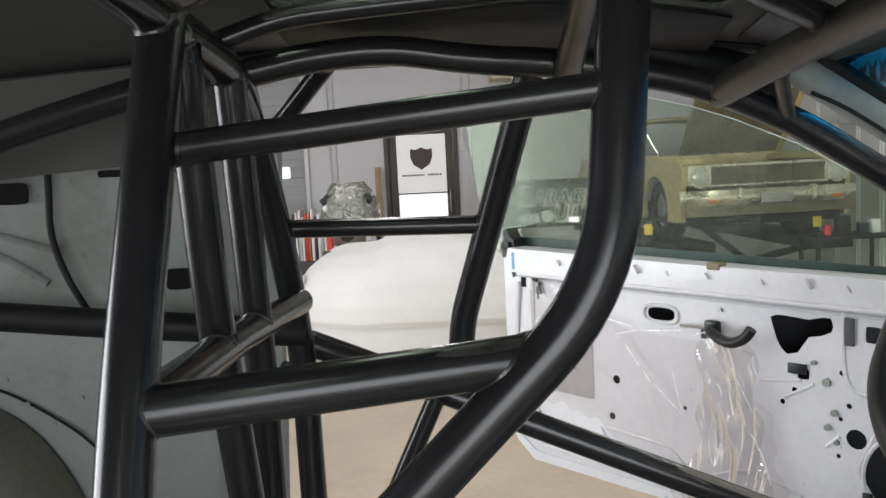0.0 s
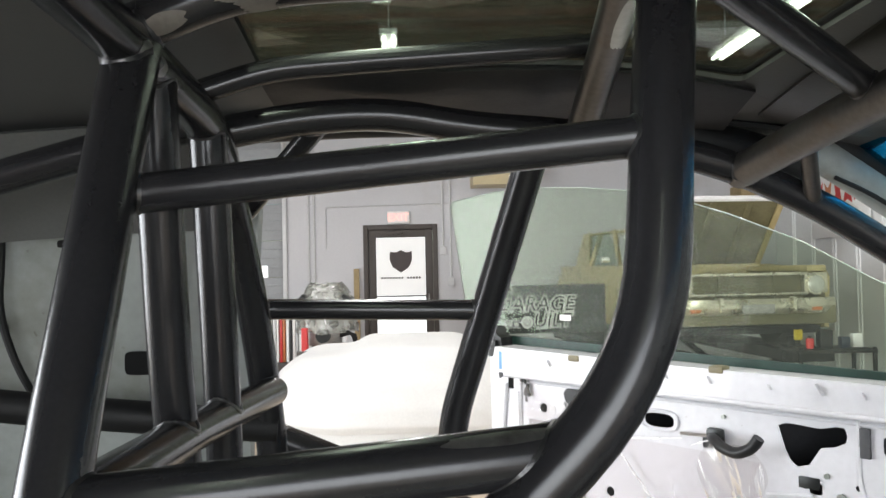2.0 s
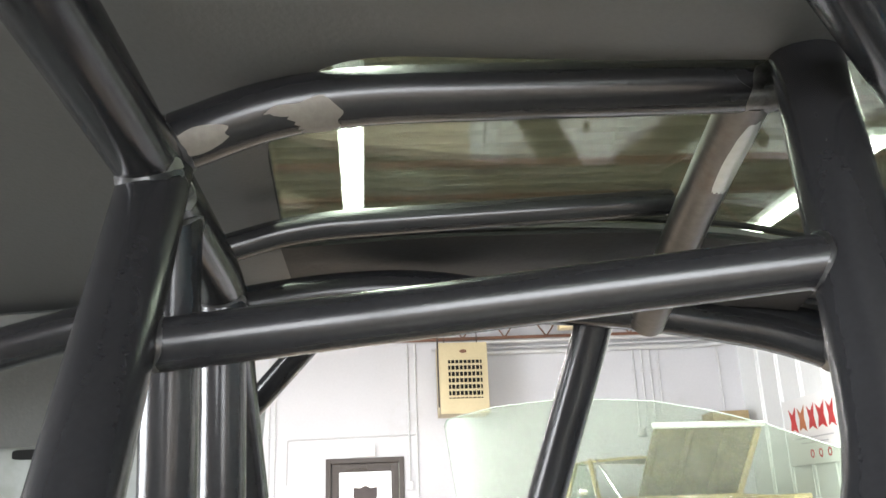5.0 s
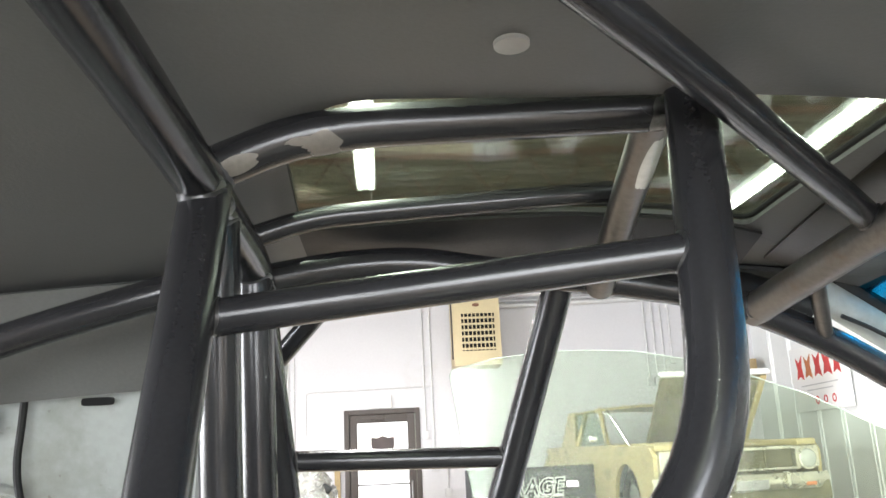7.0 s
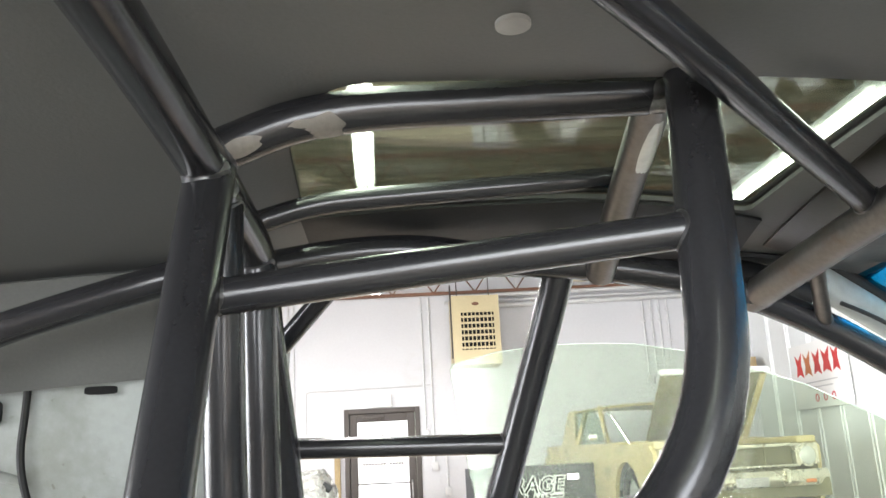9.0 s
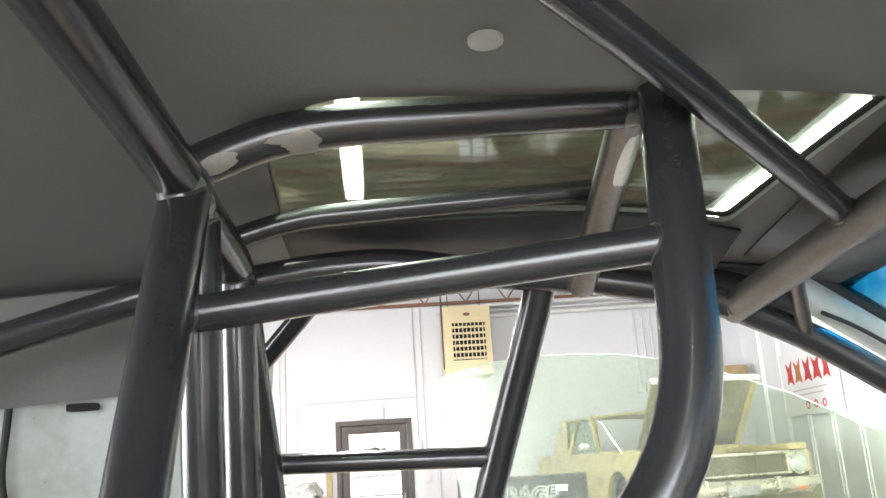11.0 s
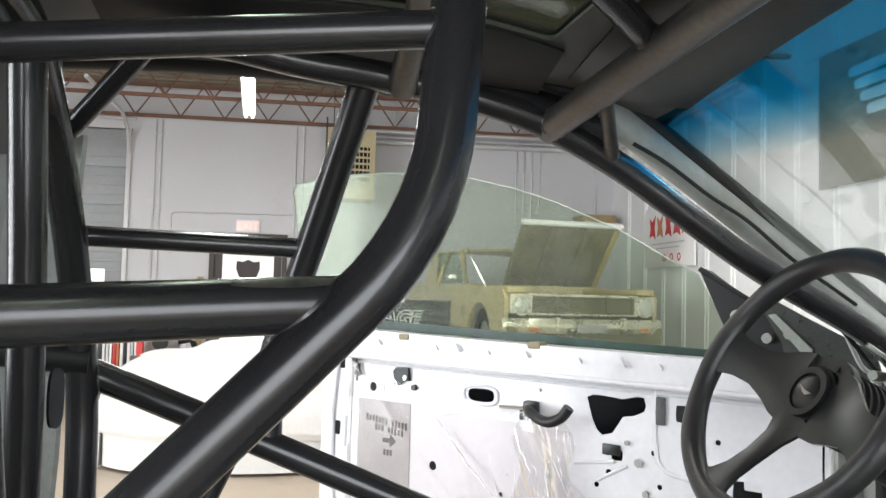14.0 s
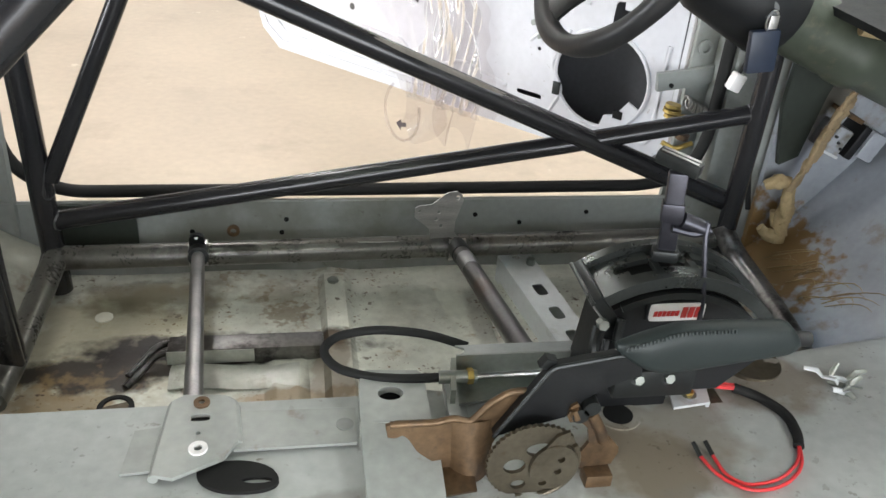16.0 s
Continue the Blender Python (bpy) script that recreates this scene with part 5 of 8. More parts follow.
# glass
gl = [(-0.165, 1.44), (-0.243, 1.845), (-0.232, 1.862), (-0.05, 1.878), (0.135, 1.875), (0.28, 1.862), (0.44, 1.840), (0.585, 1.803), (0.70, 1.764), (0.866, 1.694), (1.0, 1.618), (1.06, 1.588), (1.15, 1.425), (1.15, 1.36), (-0.02, 1.36)]
part("window_glass", prism(bmesh.new(), gl, -0.068, -0.063, DM), M_doorglass, door, "green tinted window glass, wound up")
part("glass_top_edge", bar([DM @ Vector((u, v, -0.0655)) for u, v in gl[1:12]], 0.0014, seg=6), M_paleglass, door, "pale ground glass edge")
part("mirror_sail", prism(bmesh.new(), [(1.075, 1.60), (1.09, 1.595), (1.30, 1.44), (1.30, 1.40), (1.165, 1.40)], -0.07, -0.03, DM), M_black, door, "black triangular mirror base")
part("sail_rim", bar([DM @ Vector((u, v, -0.028)) for u, v in ((1.078, 1.598), (1.187, 1.531), (1.30, 1.442))], 0.006, seg=8), M_black, door)
part("sail_bracket", prism(bmesh.new(), [(1.205, 1.525), (1.235, 1.535), (1.30, 1.50), (1.42, 1.44), (1.44, 1.37), (1.33, 1.385), (1.26, 1.40), (1.25, 1.45)], -0.028, -0.02, DM), M_gate, door, "dark steel mirror bracket")
part("bracket_plate", prism(bmesh.new(), [(1.225, 1.505), (1.24, 1.508), (1.31, 1.44), (1.30, 1.42)], -0.019, -0.012, DM), M_zinc, door, "bare steel bracket plate")
for u, v in ((1.222, 1.458), (1.265, 1.468), (1.285, 1.41)):
    part("bracket_nut", C(DM @ Vector((u, v, -0.03)), DM.to_3x3() @ Vector((0, 0, 1)), 0.011, 0.016, 8), M_zinc, door)
part("mirror_nut", C(DM @ Vector((1.16, 1.50, -0.03)), DM.to_3x3() @ Vector((0, 0, 1)), 0.014, 0.01, 12), M_zinc, door)
# latch openings on the inner edge
for u, v in ((0.059, 1.335), (0.046, 1.149), (0.102, 0.93)):
    part("latch_slot", box(bmesh.new(), (u - 0.009, v - 0.019, 0.0005), (u + 0.009, v + 0.019, 0.002), 0.0005, DM), M_hole, door, "dark square opening")
for v0, v1 in ((1.183, 1.293), (1.0, 1.11)):
    tab = rounded([(0.094, v0, 0), (0.066, v0 + 0.02, 0), (0.063, v1 - 0.03, 0), (0.094, v1, 0)], 0.02, 5)
    part("edge_tab", prism(bmesh.new(), [(p.x, p.y) for p in tab], 0.001, 0.009, DM), M_white, door, "scalloped pressed tab")
part("edge_step", bar([DM @ Vector((u, v, 0.002)) for u, v in ((0.098, 1.36), (0.096, 1.26), (0.093, 1.08), (0.10, 0.94))], 0.005, 0.03, 8), M_white, door)
part("guide_channel", bar([DM @ Vector((u, v, 0.012)) for u, v in ((0.107, 1.415), (0.118, 1.365), (0.122, 1.335))], 0.0045, 0.01, 8), M_blackmet, door, "dark glass guide channel")
part("guide_hook", bar([DM @ Vector((u, v, 0.008)) for u, v in ((0.128, 1.335), (0.126, 1.318), (0.135, 1.303))], 0.005, 0.008, 8), M_black, door)
part("latch_bracket", prism(bmesh.new(), [(0.254, 1.322), (0.262, 1.332), (0.305, 1.334), (0.309, 1.312), (0.311, 1.300), (0.290, 1.298), (0.273, 1.285), (0.258, 1.305)], 0.001, 0.010, DM), M_black, door, "dark latch rod bracket")
part("bracket_screw", C(DM @ Vector((0.300, 1.308, 0.010)), DM.to_3x3() @ Vector((0, 0, 1)), 0.007, 0.006, 10), M_zinc, door)
part("panel_bolt", C(DM @ Vector((0.324, 1.284, 0)), DM.to_3x3() @ Vector((0, 0, 1)), 0.008, 0.009, 10), M_blackmet, door)
part("pale_spot", prism(bmesh.new(), oval(0.204, 1.271, 0.015, 0.017, 18), 0.0006, 0.0018, DM), M_conduit, door, "grey round sealing plug")
# added dark sheet: shade inside the white door, seen through its holes
part("cavity_shade_sheet", sheet(bmesh.new(), lambda u, v: DM @ Vector((u, v, -0.118 - 0.03 * math.sin(math.pi * (v - 0.8) / 0.62))), lin(-0.01, 1.33, 12), lin(0.81, 1.39, 8), 0.004), M_shade_bracket_grey, door)
# window regulator gear, brackets, pull handle
hook = [(0.675, 1.262, 0.004), (0.70, 1.265, 0.04), (0.73, 1.252, 0.055), (0.765, 1.245, 0.06), (0.80, 1.262, 0.06), (0.815, 1.285, 0.058)]
part("pull_handle", bar([DM @ Vector(p) for p in hook], 0.0125, 0.03, 12), M_black, door, "dark grey hooked pull handle")
part("handle_base", box(bmesh.new(), (0.668, 1.243, 0), (0.708, 1.285, 0.020), 0.009, DM), M_blackmet, door)
part("handle_base", box(bmesh.new(), (0.655, 1.236, 0), (0.685, 1.262, 0.012), 0.005, DM), M_black, door)
part("release_rod", bar([DM @ Vector((0.60, 1.262, 0.012)), DM @ Vector((0.67, 1.265, 0.012))], 0.004, seg=8), M_steel, door)
part("glass_sticker", box(bmesh.new(), (0.188, 1.506, -0.0625), (0.226, 1.521, -0.0615), 0.0002, DM), M_label, door, "small white sticker")
part("glass_guide", prism(bmesh.new(), [(-0.03, 1.40), (-0.036, 1.44), (-0.022, 1.452), (-0.026, 1.478), (-0.008, 1.486), (0.004, 1.462), (0.018, 1.455), (0.022, 1.43), (0.008, 1.415), (0.004, 1.392)], -0.05, -0.004, DM), M_black, door, "black torn window guide block")
part("guide_lug", box(bmesh.new(), (-0.02, 1.425, -0.004), (0.008, 1.448, 0.008), 0.004, DM), M_black, door)
part("tape_mark", box(bmesh.new(), (0.034, 1.37, 0.0005), (0.046, 1.42, 0.0225), 0.001, DM), M_bluetape, door, "blue tape mark")
part("lock_knob", bar([DM @ Vector((0.105, 1.40, 0.01)), DM @ Vector((0.115, 1.34, 0.012))], 0.007, seg=8), M_black, door)
part("reflector_arrow", prism(bmesh.new(), [(0.112, 1.325), (0.122, 1.30), (0.117, 1.302), (0.120, 1.285), (0.112, 1.285), (0.113, 1.302), (0.106, 1.303)], 0.001, 0.003, DM), M_ink, door)
for u, v, r in ((0.958, 1.175, 0.010), (0.93, 1.215, 0.006), (0.975, 1.11, 0.008), (0.96, 1.075, 0.008), (1.005, 1.29, 0.010), (0.98, 1.045, 0.006), (0.705, 1.31, 0.005)):
    part("bolt", C(DM @ Vector((u, v, 0)), DM.to_3x3() @ Vector((0, 0, 1)), r, 0.007, 6), M_zinc, door)
part("regulator_bracket", box(bmesh.new(), (0.872, 1.184, 0.0005), (0.915, 1.208, 0.008), 0.003, DM), M_blackmet, door)
part("hinge_bracket", box(bmesh.new(), (0.997, 1.262, 0.0005), (1.018, 1.322, 0.008), 0.003, DM), M_shade_bracket_grey, door)
for a, b in (((0.80, 1.155), (0.90, 1.17)), ((0.86, 1.125), (0.93, 1.165)), ((0.955, 1.03), (0.985, 1.06))):
    part("pressed_rib", bar([DM @ Vector((*a, 0.001)), DM @ Vector((*b, 0.001))], 0.004, seg=8), M_white, door)
for pts in (((0.33, 0.95), (0.55, 0.94), (0.62, 0.88), (0.36, 0.90), (0.33, 0.95)), ((0.12, 1.34), (1.28, 1.325)), ((1.03, 0.87), (1.06, 0.93), (1.02, 0.99), (1.06, 1.08))):
    part("pressed_bead", bar([DM @ Vector((u, v, 0.0005)) for u, v in pts], 0.0045, 0.02, 8), M_white, door)
part("speaker_flange", sweep(bmesh.new(), [DM @ Vector((1.155 + 0.121 * math.cos(a), 0.985 + 0.115 * math.sin(a), 0.001)) for a in lin(0, math.tau, 33)], 0.005, 8, caps=False), M_white, door)
part("speaker_tab", prism(bmesh.new(), [(1.17, 0.872), (1.20, 0.862), (1.24, 0.90), (1.262, 0.94), (1.235, 0.952), (1.21, 0.915), (1.18, 0.905)], 0.001, 0.006, DM), M_white, door)
part("speaker_clip", box(bmesh.new(), (1.035, 0.918, 0.001), (1.055, 0.95, 0.008), 0.002, DM), M_blackmet, door)
for u, v in ((1.215, 0.915),):
    part("tab_hole", box(bmesh.new(), (u - 0.012, v - 0.01, 0.0062), (u + 0.012, v + 0.01, 0.0075), 0.001, DM), M_hole, door)
part("inner_frame", box(bmesh.new(), (1.18, 1.15, -0.1), (1.32, 1.19, -0.004), 0.006, DM), M_white, door)
# stencilled print on the panel
part("print_patch", box(bmesh.new(), (0.125, 1.02, 0.0008), (0.312, 1.24, 0.0022), 0.0006, DM), M_patch, door, "grey inspection label patch")
for row, (v, u0, n) in enumerate(((1.192, 0.157, 13), (1.168, 0.190, 9))):
    for k in range(n):
        if (k * 7 + row) % 9 != 4:
            u = u0 + k * 0.0115
            h = 0.0095 - 0.002 * ((k * 5) % 3) / 2
            part("print_bar", box(bmesh.new(), (u, v - h - 0.0012 * k, 0.0024), (u + 0.0066, v + h - 0.0012 * k, 0.0034), 0, DM), M_ink, door)
part("print_arrow", prism(bmesh.new(), [(0.218, 1.129), (0.244, 1.129), (0.244, 1.117), (0.266, 1.135), (0.244, 1.153), (0.244, 1.141), (0.218, 1.141)], 0.0024, 0.0034, DM), M_ink, door)
for k in range(3):
    part("print_bar", box(bmesh.new(), (0.222 + k * 0.011, 1.095, 0.0024), (0.229 + k * 0.011, 1.111, 0.0034), 0, DM), M_ink, door)
for pts in (((0.085, 1.31), (0.075, 1.1), (0.09, 0.93)), ((0.62, 0.87), (0.76, 0.93), (0.90, 0.90)), ((0.995, 1.335), (0.992, 1.22), (1.005, 1.165), (1.1, 1.15)), ((1.0, 0.86), (1.30, 0.862), (1.305, 1.1))):
    part("pressed_bead", bar([DM @ Vector((u, v, 0.0)) for u, v in pts], 0.0055, 0.03, 8), M_white, door)
# hinges
for z in (0.95, 1.28):
    part("hinge_leaf", box(bmesh.new(), (1.30, z - 0.035, -0.09), (1.40, z + 0.035, -0.075), 0.004, DM), M_zinc, door, "yellowish plated hinge")
    part("hinge_pin", C(DM @ Vector((1.395, z - 0.05, -0.08)), (0, 0, 1), 0.009, 0.10, 12), M_zinc, door)

# ---- loose plastic film on the door ----
film = thing("plastic_film", DM @ Vector((0.5, 1.37, 0.02)), "torn clear plastic film taped to the door, hanging and wrinkled", "film")


def film_w(u, v):
    """Height of the film over the panel: a slack sheet with crushed creases down its middle."""
    crush = math.exp(-((u - 0.70 - 0.12 * (1.2 - v)) / 0.12) ** 2)
    ridged = sum(a * (1 - abs(2 * noise.noise(Vector((u * f + 0.4 * v * f, v * f * 0.45, s))))) for a, f, s in ((0.006, 9, 1.7), (0.0026, 21, 4.1)))
    slack = 0.007 * (0.5 + noise.noise(Vector((u * 6, v * 4, 3.3))))
    fold = 0.010 * math.exp(-((u - 0.47 - 0.35 * (1.25 - v)) / 0.011) ** 2) + 0.008 * math.exp(-((v - 1.262 + 0.28 * (u - 0.5) ** 2 - 0.15 * max(0, 0.42 - u)) / 0.012) ** 2) + 0.008 * math.exp(-((v - 1.13 + 0.9 * (u - 0.36)) / 0.010) ** 2) + 0.014 * math.exp(-((u - 0.76 + 0.05 * math.sin(9 * v)) / 0.04) ** 2)
    return 0.013 + slack + ridged * (0.10 + 0.7 * crush) + fold + 0.03 * max(0, 1.0 - v)


def film_point(s, t):
    u = 0.10 + 0.76 * s
    top = 1.365 - 0.13 * max(0, min(1, (u - 0.10) / 0.36)) - 0.02 * max(0, u - 0.46)
    k = max(0, min(1, (u - 0.26) / 0.36))
    low = 0.985 - 0.185 * k * k * (3 - 2 * k) + 0.008 * math.sin(40 * u) + 0.006 * math.sin(97 * u)
    v = low + (top - low) * t
    right = 0.80 + 0.10 * max(0, min(1, (1.15 - v) / 0.3)) + 0.012 * math.sin(31 * v) + 0.006 * math.sin(83 * v)
    u = 0.10 + (right - 0.10) * s
    return DM @ Vector((u, v, film_w(u, v)))


part("sheet", sheet(bmesh.new(), film_point, lin(0, 1, 210), lin(0, 1, 170)), M_film, film)


def crushed_point(s, t):
    v = 0.80 + 0.46 * t
    mid = 0.745 - 0.02 * t + 0.015 * math.sin(7 * v)
    u = mid + (0.115 - 0.06 * t + 0.012 * math.sin(43 * v) + 0.006 * math.sin(17 * v)) * (2 * s - 1)
    q = (u - mid) * (1.5 - 0.9 * t) + 0.02 * math.sin(11 * v)
    w = 0.030 + sum(a * (1 - abs(2 * noise.noise(Vector((q * f, v * f * 0.16, k))))) for a, f, k in ((0.013, 16, 2.2), (0.006, 36, 5.1), (0.0014, 80, 7.7)))
    return DM @ Vector((u, v, w))


part("crushed_layer", sheet(bmesh.new(), crushed_point, lin(0, 1, 56), lin(0, 1, 90)), M_crush, film, "crushed grey doubled film")
# sharp creases where the film is folded over itself, their glints painted white
for pts, r in ((((0.292, 1.283), (0.349, 1.268), (0.404, 1.256), (0.463, 1.244)), 0.0028), (((0.403, 1.218), (0.469, 1.236), (0.539, 1.243), (0.611, 1.254)), 0.0036),
               (((0.631, 1.24), (0.662, 1.252), (0.70, 1.266)), 0.0026), (((0.406, 1.216), (0.443, 1.187), (0.479, 1.143), (0.523, 1.109), (0.567, 1.068), (0.605, 1.039)), 0.0046),
               (((0.579, 1.144), (0.588, 1.101), (0.604, 1.043)), 0.0018), (((0.651, 1.117), (0.647, 1.065), (0.647, 1.004)), 0.0022), (((0.694, 1.09), (0.711, 1.145), (0.727, 1.121), (0.717, 1.087)), 0.0022),
               (((0.75, 1.152), (0.75, 1.117), (0.763, 1.074)), 0.0040), (((0.77, 1.16), (0.792, 1.126), (0.811, 1.08)), 0.0024), (((0.787, 1.055), (0.808, 1.022), (0.83, 0.981), (0.849, 0.927)), 0.0036),
               (((0.79, 1.071), (0.783, 1.016), (0.775, 0.967)), 0.0024), (((0.727, 1.24), (0.742, 1.205)), 0.0040), (((0.70, 1.05), (0.69, 0.99), (0.71, 0.94)), 0.0022)):
    line = rounded([(u, v, 0) for u, v in pts], 0.02)
    n = len(line) - 1
    part("crease", sweep(bmesh.new(), [DM @ Vector((p.x + 0.0012 * math.sin(9.1 * k), p.y, max(0.016, film_w(p.x, p.y)) + 0.002 + (0.02 if p.x > 0.66 else 0))) for k, p in enumerate(line)], [r * (0.25 + 0.75 * math.sin(math.pi * (0.08 + 0.84 * k / n)) * (0.8 + 0.2 * math.sin(5.3 * k))) for k in range(n + 1)], 8, flat=0.5), M_fold, film, "folded crease with its glint painted white")
bm = bmesh.new()
sheet(bm, lambda u, v: DM @ Vector((0.60 + 0.13 * u + 0.045 * math.sin(2.6 * v + 0.5), 0.86 - 0.17 * v + 0.03 * (2 * u - 1) ** 2 * v, 0.06 + 0.02 * math.sin(7 * u + 4 * v))), lin(0, 1, 18), lin(0, 1, 14))
sheet(bm, lambda u, v: DM @ Vector((0.74 + 0.12 * u, 0.86 - (0.12 + 0.04 * math.sin(9 * u)) * v, 0.07 + 0.02 * math.sin(11 * u + 3 * v))), lin(0, 1, 18), lin(0, 1, 10))
part("hanging_tail", bm, M_film, film)
part("tail_rim", bar([DM @ Vector((0.62 + 0.06 * math.cos(a) , 0.765 + 0.085 * math.sin(a), 0.065)) for a in lin(2.2, 6.6, 14)], 0.004, seg=6), M_film, film)
part("print_arrow", prism(bmesh.new(), [(0.615, 0.735), (0.632, 0.75), (0.632, 0.74), (0.65, 0.745), (0.65, 0.732), (0.632, 0.728), (0.632, 0.718)], 0.082, 0.083, DM), M_ink, film)

# ---- steering wheel and column ----
RC, WN = Vector((0.688, 1.122, 1.428)), Vector((-0.875, -0.109, 0.471)).normalized()
wu = Vector((-0.1236, 0.9923, 0)).normalized()
wv = wu.cross(WN) if wu.cross(WN).z > 0 else WN.cross(wu)
wz = -WN
WC = RC + wz * 0.036  # the hub sits deeper than the rim
wheel = thing("steering_wheel", WC, "black leather three-spoke sports steering wheel on its column", "steering wheel")


def on_wheel(u, v, w):
    """A point of the wheel: across, up, and towards the dash from the rim's plane."""
    return RC + wu * u + wv * v + wz * w


WM = Matrix((wu, wv, wz)).transposed().to_4x4()
WM.translation = RC
part("rim", sweep(bmesh.new(), [on_wheel(0.182 * math.cos(a), 0.182 * math.sin(a), 0) for a in lin(0, math.tau, 73)], [0.0165 + 0.0010 * math.sin(8 * a) for a in lin(0, math.tau, 73)], 18, caps=False), M_leather, wheel, "black leather rim")
WIDE = [(0.030, 0.052), (0.055, 0.047), (0.080, 0.036), (0.110, 0.0265), (0.140, 0.027), (0.162, 0.033), (0.178, 0.046)]
SLIM = [(0.030, 0.046), (0.050, 0.030), (0.075, 0.0185), (0.110, 0.0150), (0.140, 0.0165), (0.160, 0.024), (0.178, 0.042)]


def spoke(a, prof):
    """A dished flat spoke that flares into the rim."""
    c, s = math.cos(a), math.sin(a)
    bm = bmesh.new()
    rows = []
    for r, h in prof:
        w = 0.036 * (1 - max(0.0, (r - 0.05) / 0.128) ** 1.6) if r > 0.05 else 0.036
        rows.append([bm.verts.new(on_wheel(r * c - q * h * s, r * s + q * h * c, w + 0.003 * (1 - q * q) * -1)) for q in lin(-1, 1, 7)])
    fs = [bm.faces.new((p[i], q[i], q[i + 1], p[i + 1])) for p, q in zip(rows, rows[1:]) for i in range(6)]
    bm.normal_update()
    bmesh.ops.solidify(bm, geom=fs, thickness=0.006)
    return part("spoke", bm, M_blackmet, wheel, "black spoke")


for a, prof in ((12, WIDE), (200, WIDE), (293, SLIM)):
    spoke(radians(a), prof)
part("hub_plate", prism(bmesh.new(), oval(0, 0, 0.062, 0.056, 28, 2.6), 0.034, 0.046, WM), M_blackmet, wheel)
part("horn_ring", ring(bmesh.new(), on_wheel(0, 0, 0.020), wz, 0.0255, 0.0345, 0.018), M_black, wheel)
part("horn_ring", ring(bmesh.new(), on_wheel(0, 0, 0.028), wz, 0.033, 0.040, 0.010), M_rubber, wheel)
part("horn_button", sweep(bmesh.new(), [on_wheel(0, 0, w) for w in (0.034, 0.024, 0.021, 0.0202)], [0.0262, 0.026, 0.02, 0.004], 24), M_blackmet, wheel, "dark horn button")
part("horn_mark", prism(bmesh.new(), [(-0.014, -0.003), (0.0, 0.001), (0.012, 0.008), (0.004, -0.001), (-0.004, -0.006)], 0.0192, 0.0206, WM), M_steel, wheel)
for a in lin(0, math.tau * 5 / 6, 6):
    part("hub_screw", C(on_wheel(0.048 * math.cos(a), 0.046 * math.sin(a), 0.0345), -wz, 0.0042, 0.003, 8), M_black, wheel)
# the column runs flatter than the wheel's own axis; the boot takes up the bend
CC, cz = Vector((0.733, 1.166, 1.408)), Vector((0.92, 0, -0.39)).normalized()
for k in range(7):
    q = (k + 0.5) / 7
    c, d = WC.lerp(CC + cz * 0.108, 0.10 + 0.90 * q), wz.lerp(cz, q).normalized()
    part("boot_fold", sweep(bmesh.new(), [c + d * e for e in (-0.0065, -0.0015, 0.0035, 0.0065)], [0.044, 0.052, 0.051, 0.044], 28), M_rubber, wheel, "ribbed black boot")
part("shroud", sweep(bmesh.new(), [CC + cz * d for d in (0.10, 0.115, 0.18, 0.25, 0.262, 0.265)], [0.05, 0.062, 0.07, 0.078, 0.074, 0.05], 24), M_black, wheel, "black flared column shroud")
part("shroud_bolt", C(CC + cz * 0.21 + Vector((0, -0.07, -0.04)), (0, -1, -0.5), 0.010, 0.012, 6), M_steel, wheel)
part("column", sweep(bmesh.new(), [CC + cz * d for d in (0.25, 0.26, 0.40, 0.41, 0.44, 0.45, 0.60, 0.82)], [0.05, 0.058, 0.056, 0.059, 0.059, 0.052, 0.05, 0.046], 24), M_column, wheel, "grey-green steering column tube")
part("stalk", bar([CC + cz * 0.12, CC + cz * 0.12 + Vector((0, 0.12, 0.04)), CC + cz * 0.11 + Vector((0, 0.17, 0.05))], 0.007, 0.03, 8), M_black, wheel)
part("shaft", bar([WC + wz * 0.01, CC + cz * 0.10, CC + cz * 0.85], 0.012, seg=10), M_steel, wheel)

# ---- dash and footwell ----
dash = thing("dash_frame", (1.2, 0.7, 1.2), "black dash frame with loose brackets and wires", "dash")
# added sheet, sized to keep windscreen light off the column and footwell
part("dash_light_blocker", sheet(bmesh.new(), lambda u, v: Vector((1.04 + 0.5 * v + 0.04 * math.sin(3 * v), 0.82 + 0.59 * u, 1.335 - 0.05 * math.sin(math.pi * min(1, 0.15 + 0.55 * v)) * (1 - v) + 0.05 * v)), lin(0, 1, 18), lin(0, 1, 10), 0.012), M_black, dash, "black sheet added to block light from the windscreen")
part("cross_beam", bar([(1.34, -0.3, 1.22), (1.34, 1.47, 1.22)], 0.022, seg=14), M_darkpanel, dash)
part("column_support", bar([(1.08, 1.10, 1.30), (1.2, 1.08, 1.285), (1.33, 1.05, 1.23)], 0.012, 0.03, 10), M_foam, dash, "tan stained support strap")
part("side_panel", prism(bmesh.new(), [(1.225, 1.20), (1.222, 1.03), (1.25, 0.90), (1.29, 0.92), (1.315, 1.06), (1.36, 1.20)], 1.452, 1.466, XZ), M_darkpanel, dash, "dark green-grey kick panel")
for i, (a, b) in enumerate((((0.95, 1.33, 1.42), (1.12, 1.40, 1.36)), ((0.98, 1.27, 1.39), (1.10, 1.36, 1.30)), ((0.99, 1.38, 1.40), (1.13, 1.42, 1.28)))):
    part("bracket", bar([a, Vector(a).lerp(Vector(b), 0.5) + Vector((0, 0.02, 0.02)), b], 0.008 + 0.002 * i, 0.03, 8), M_zinc if i != 1 else M_steel, dash)
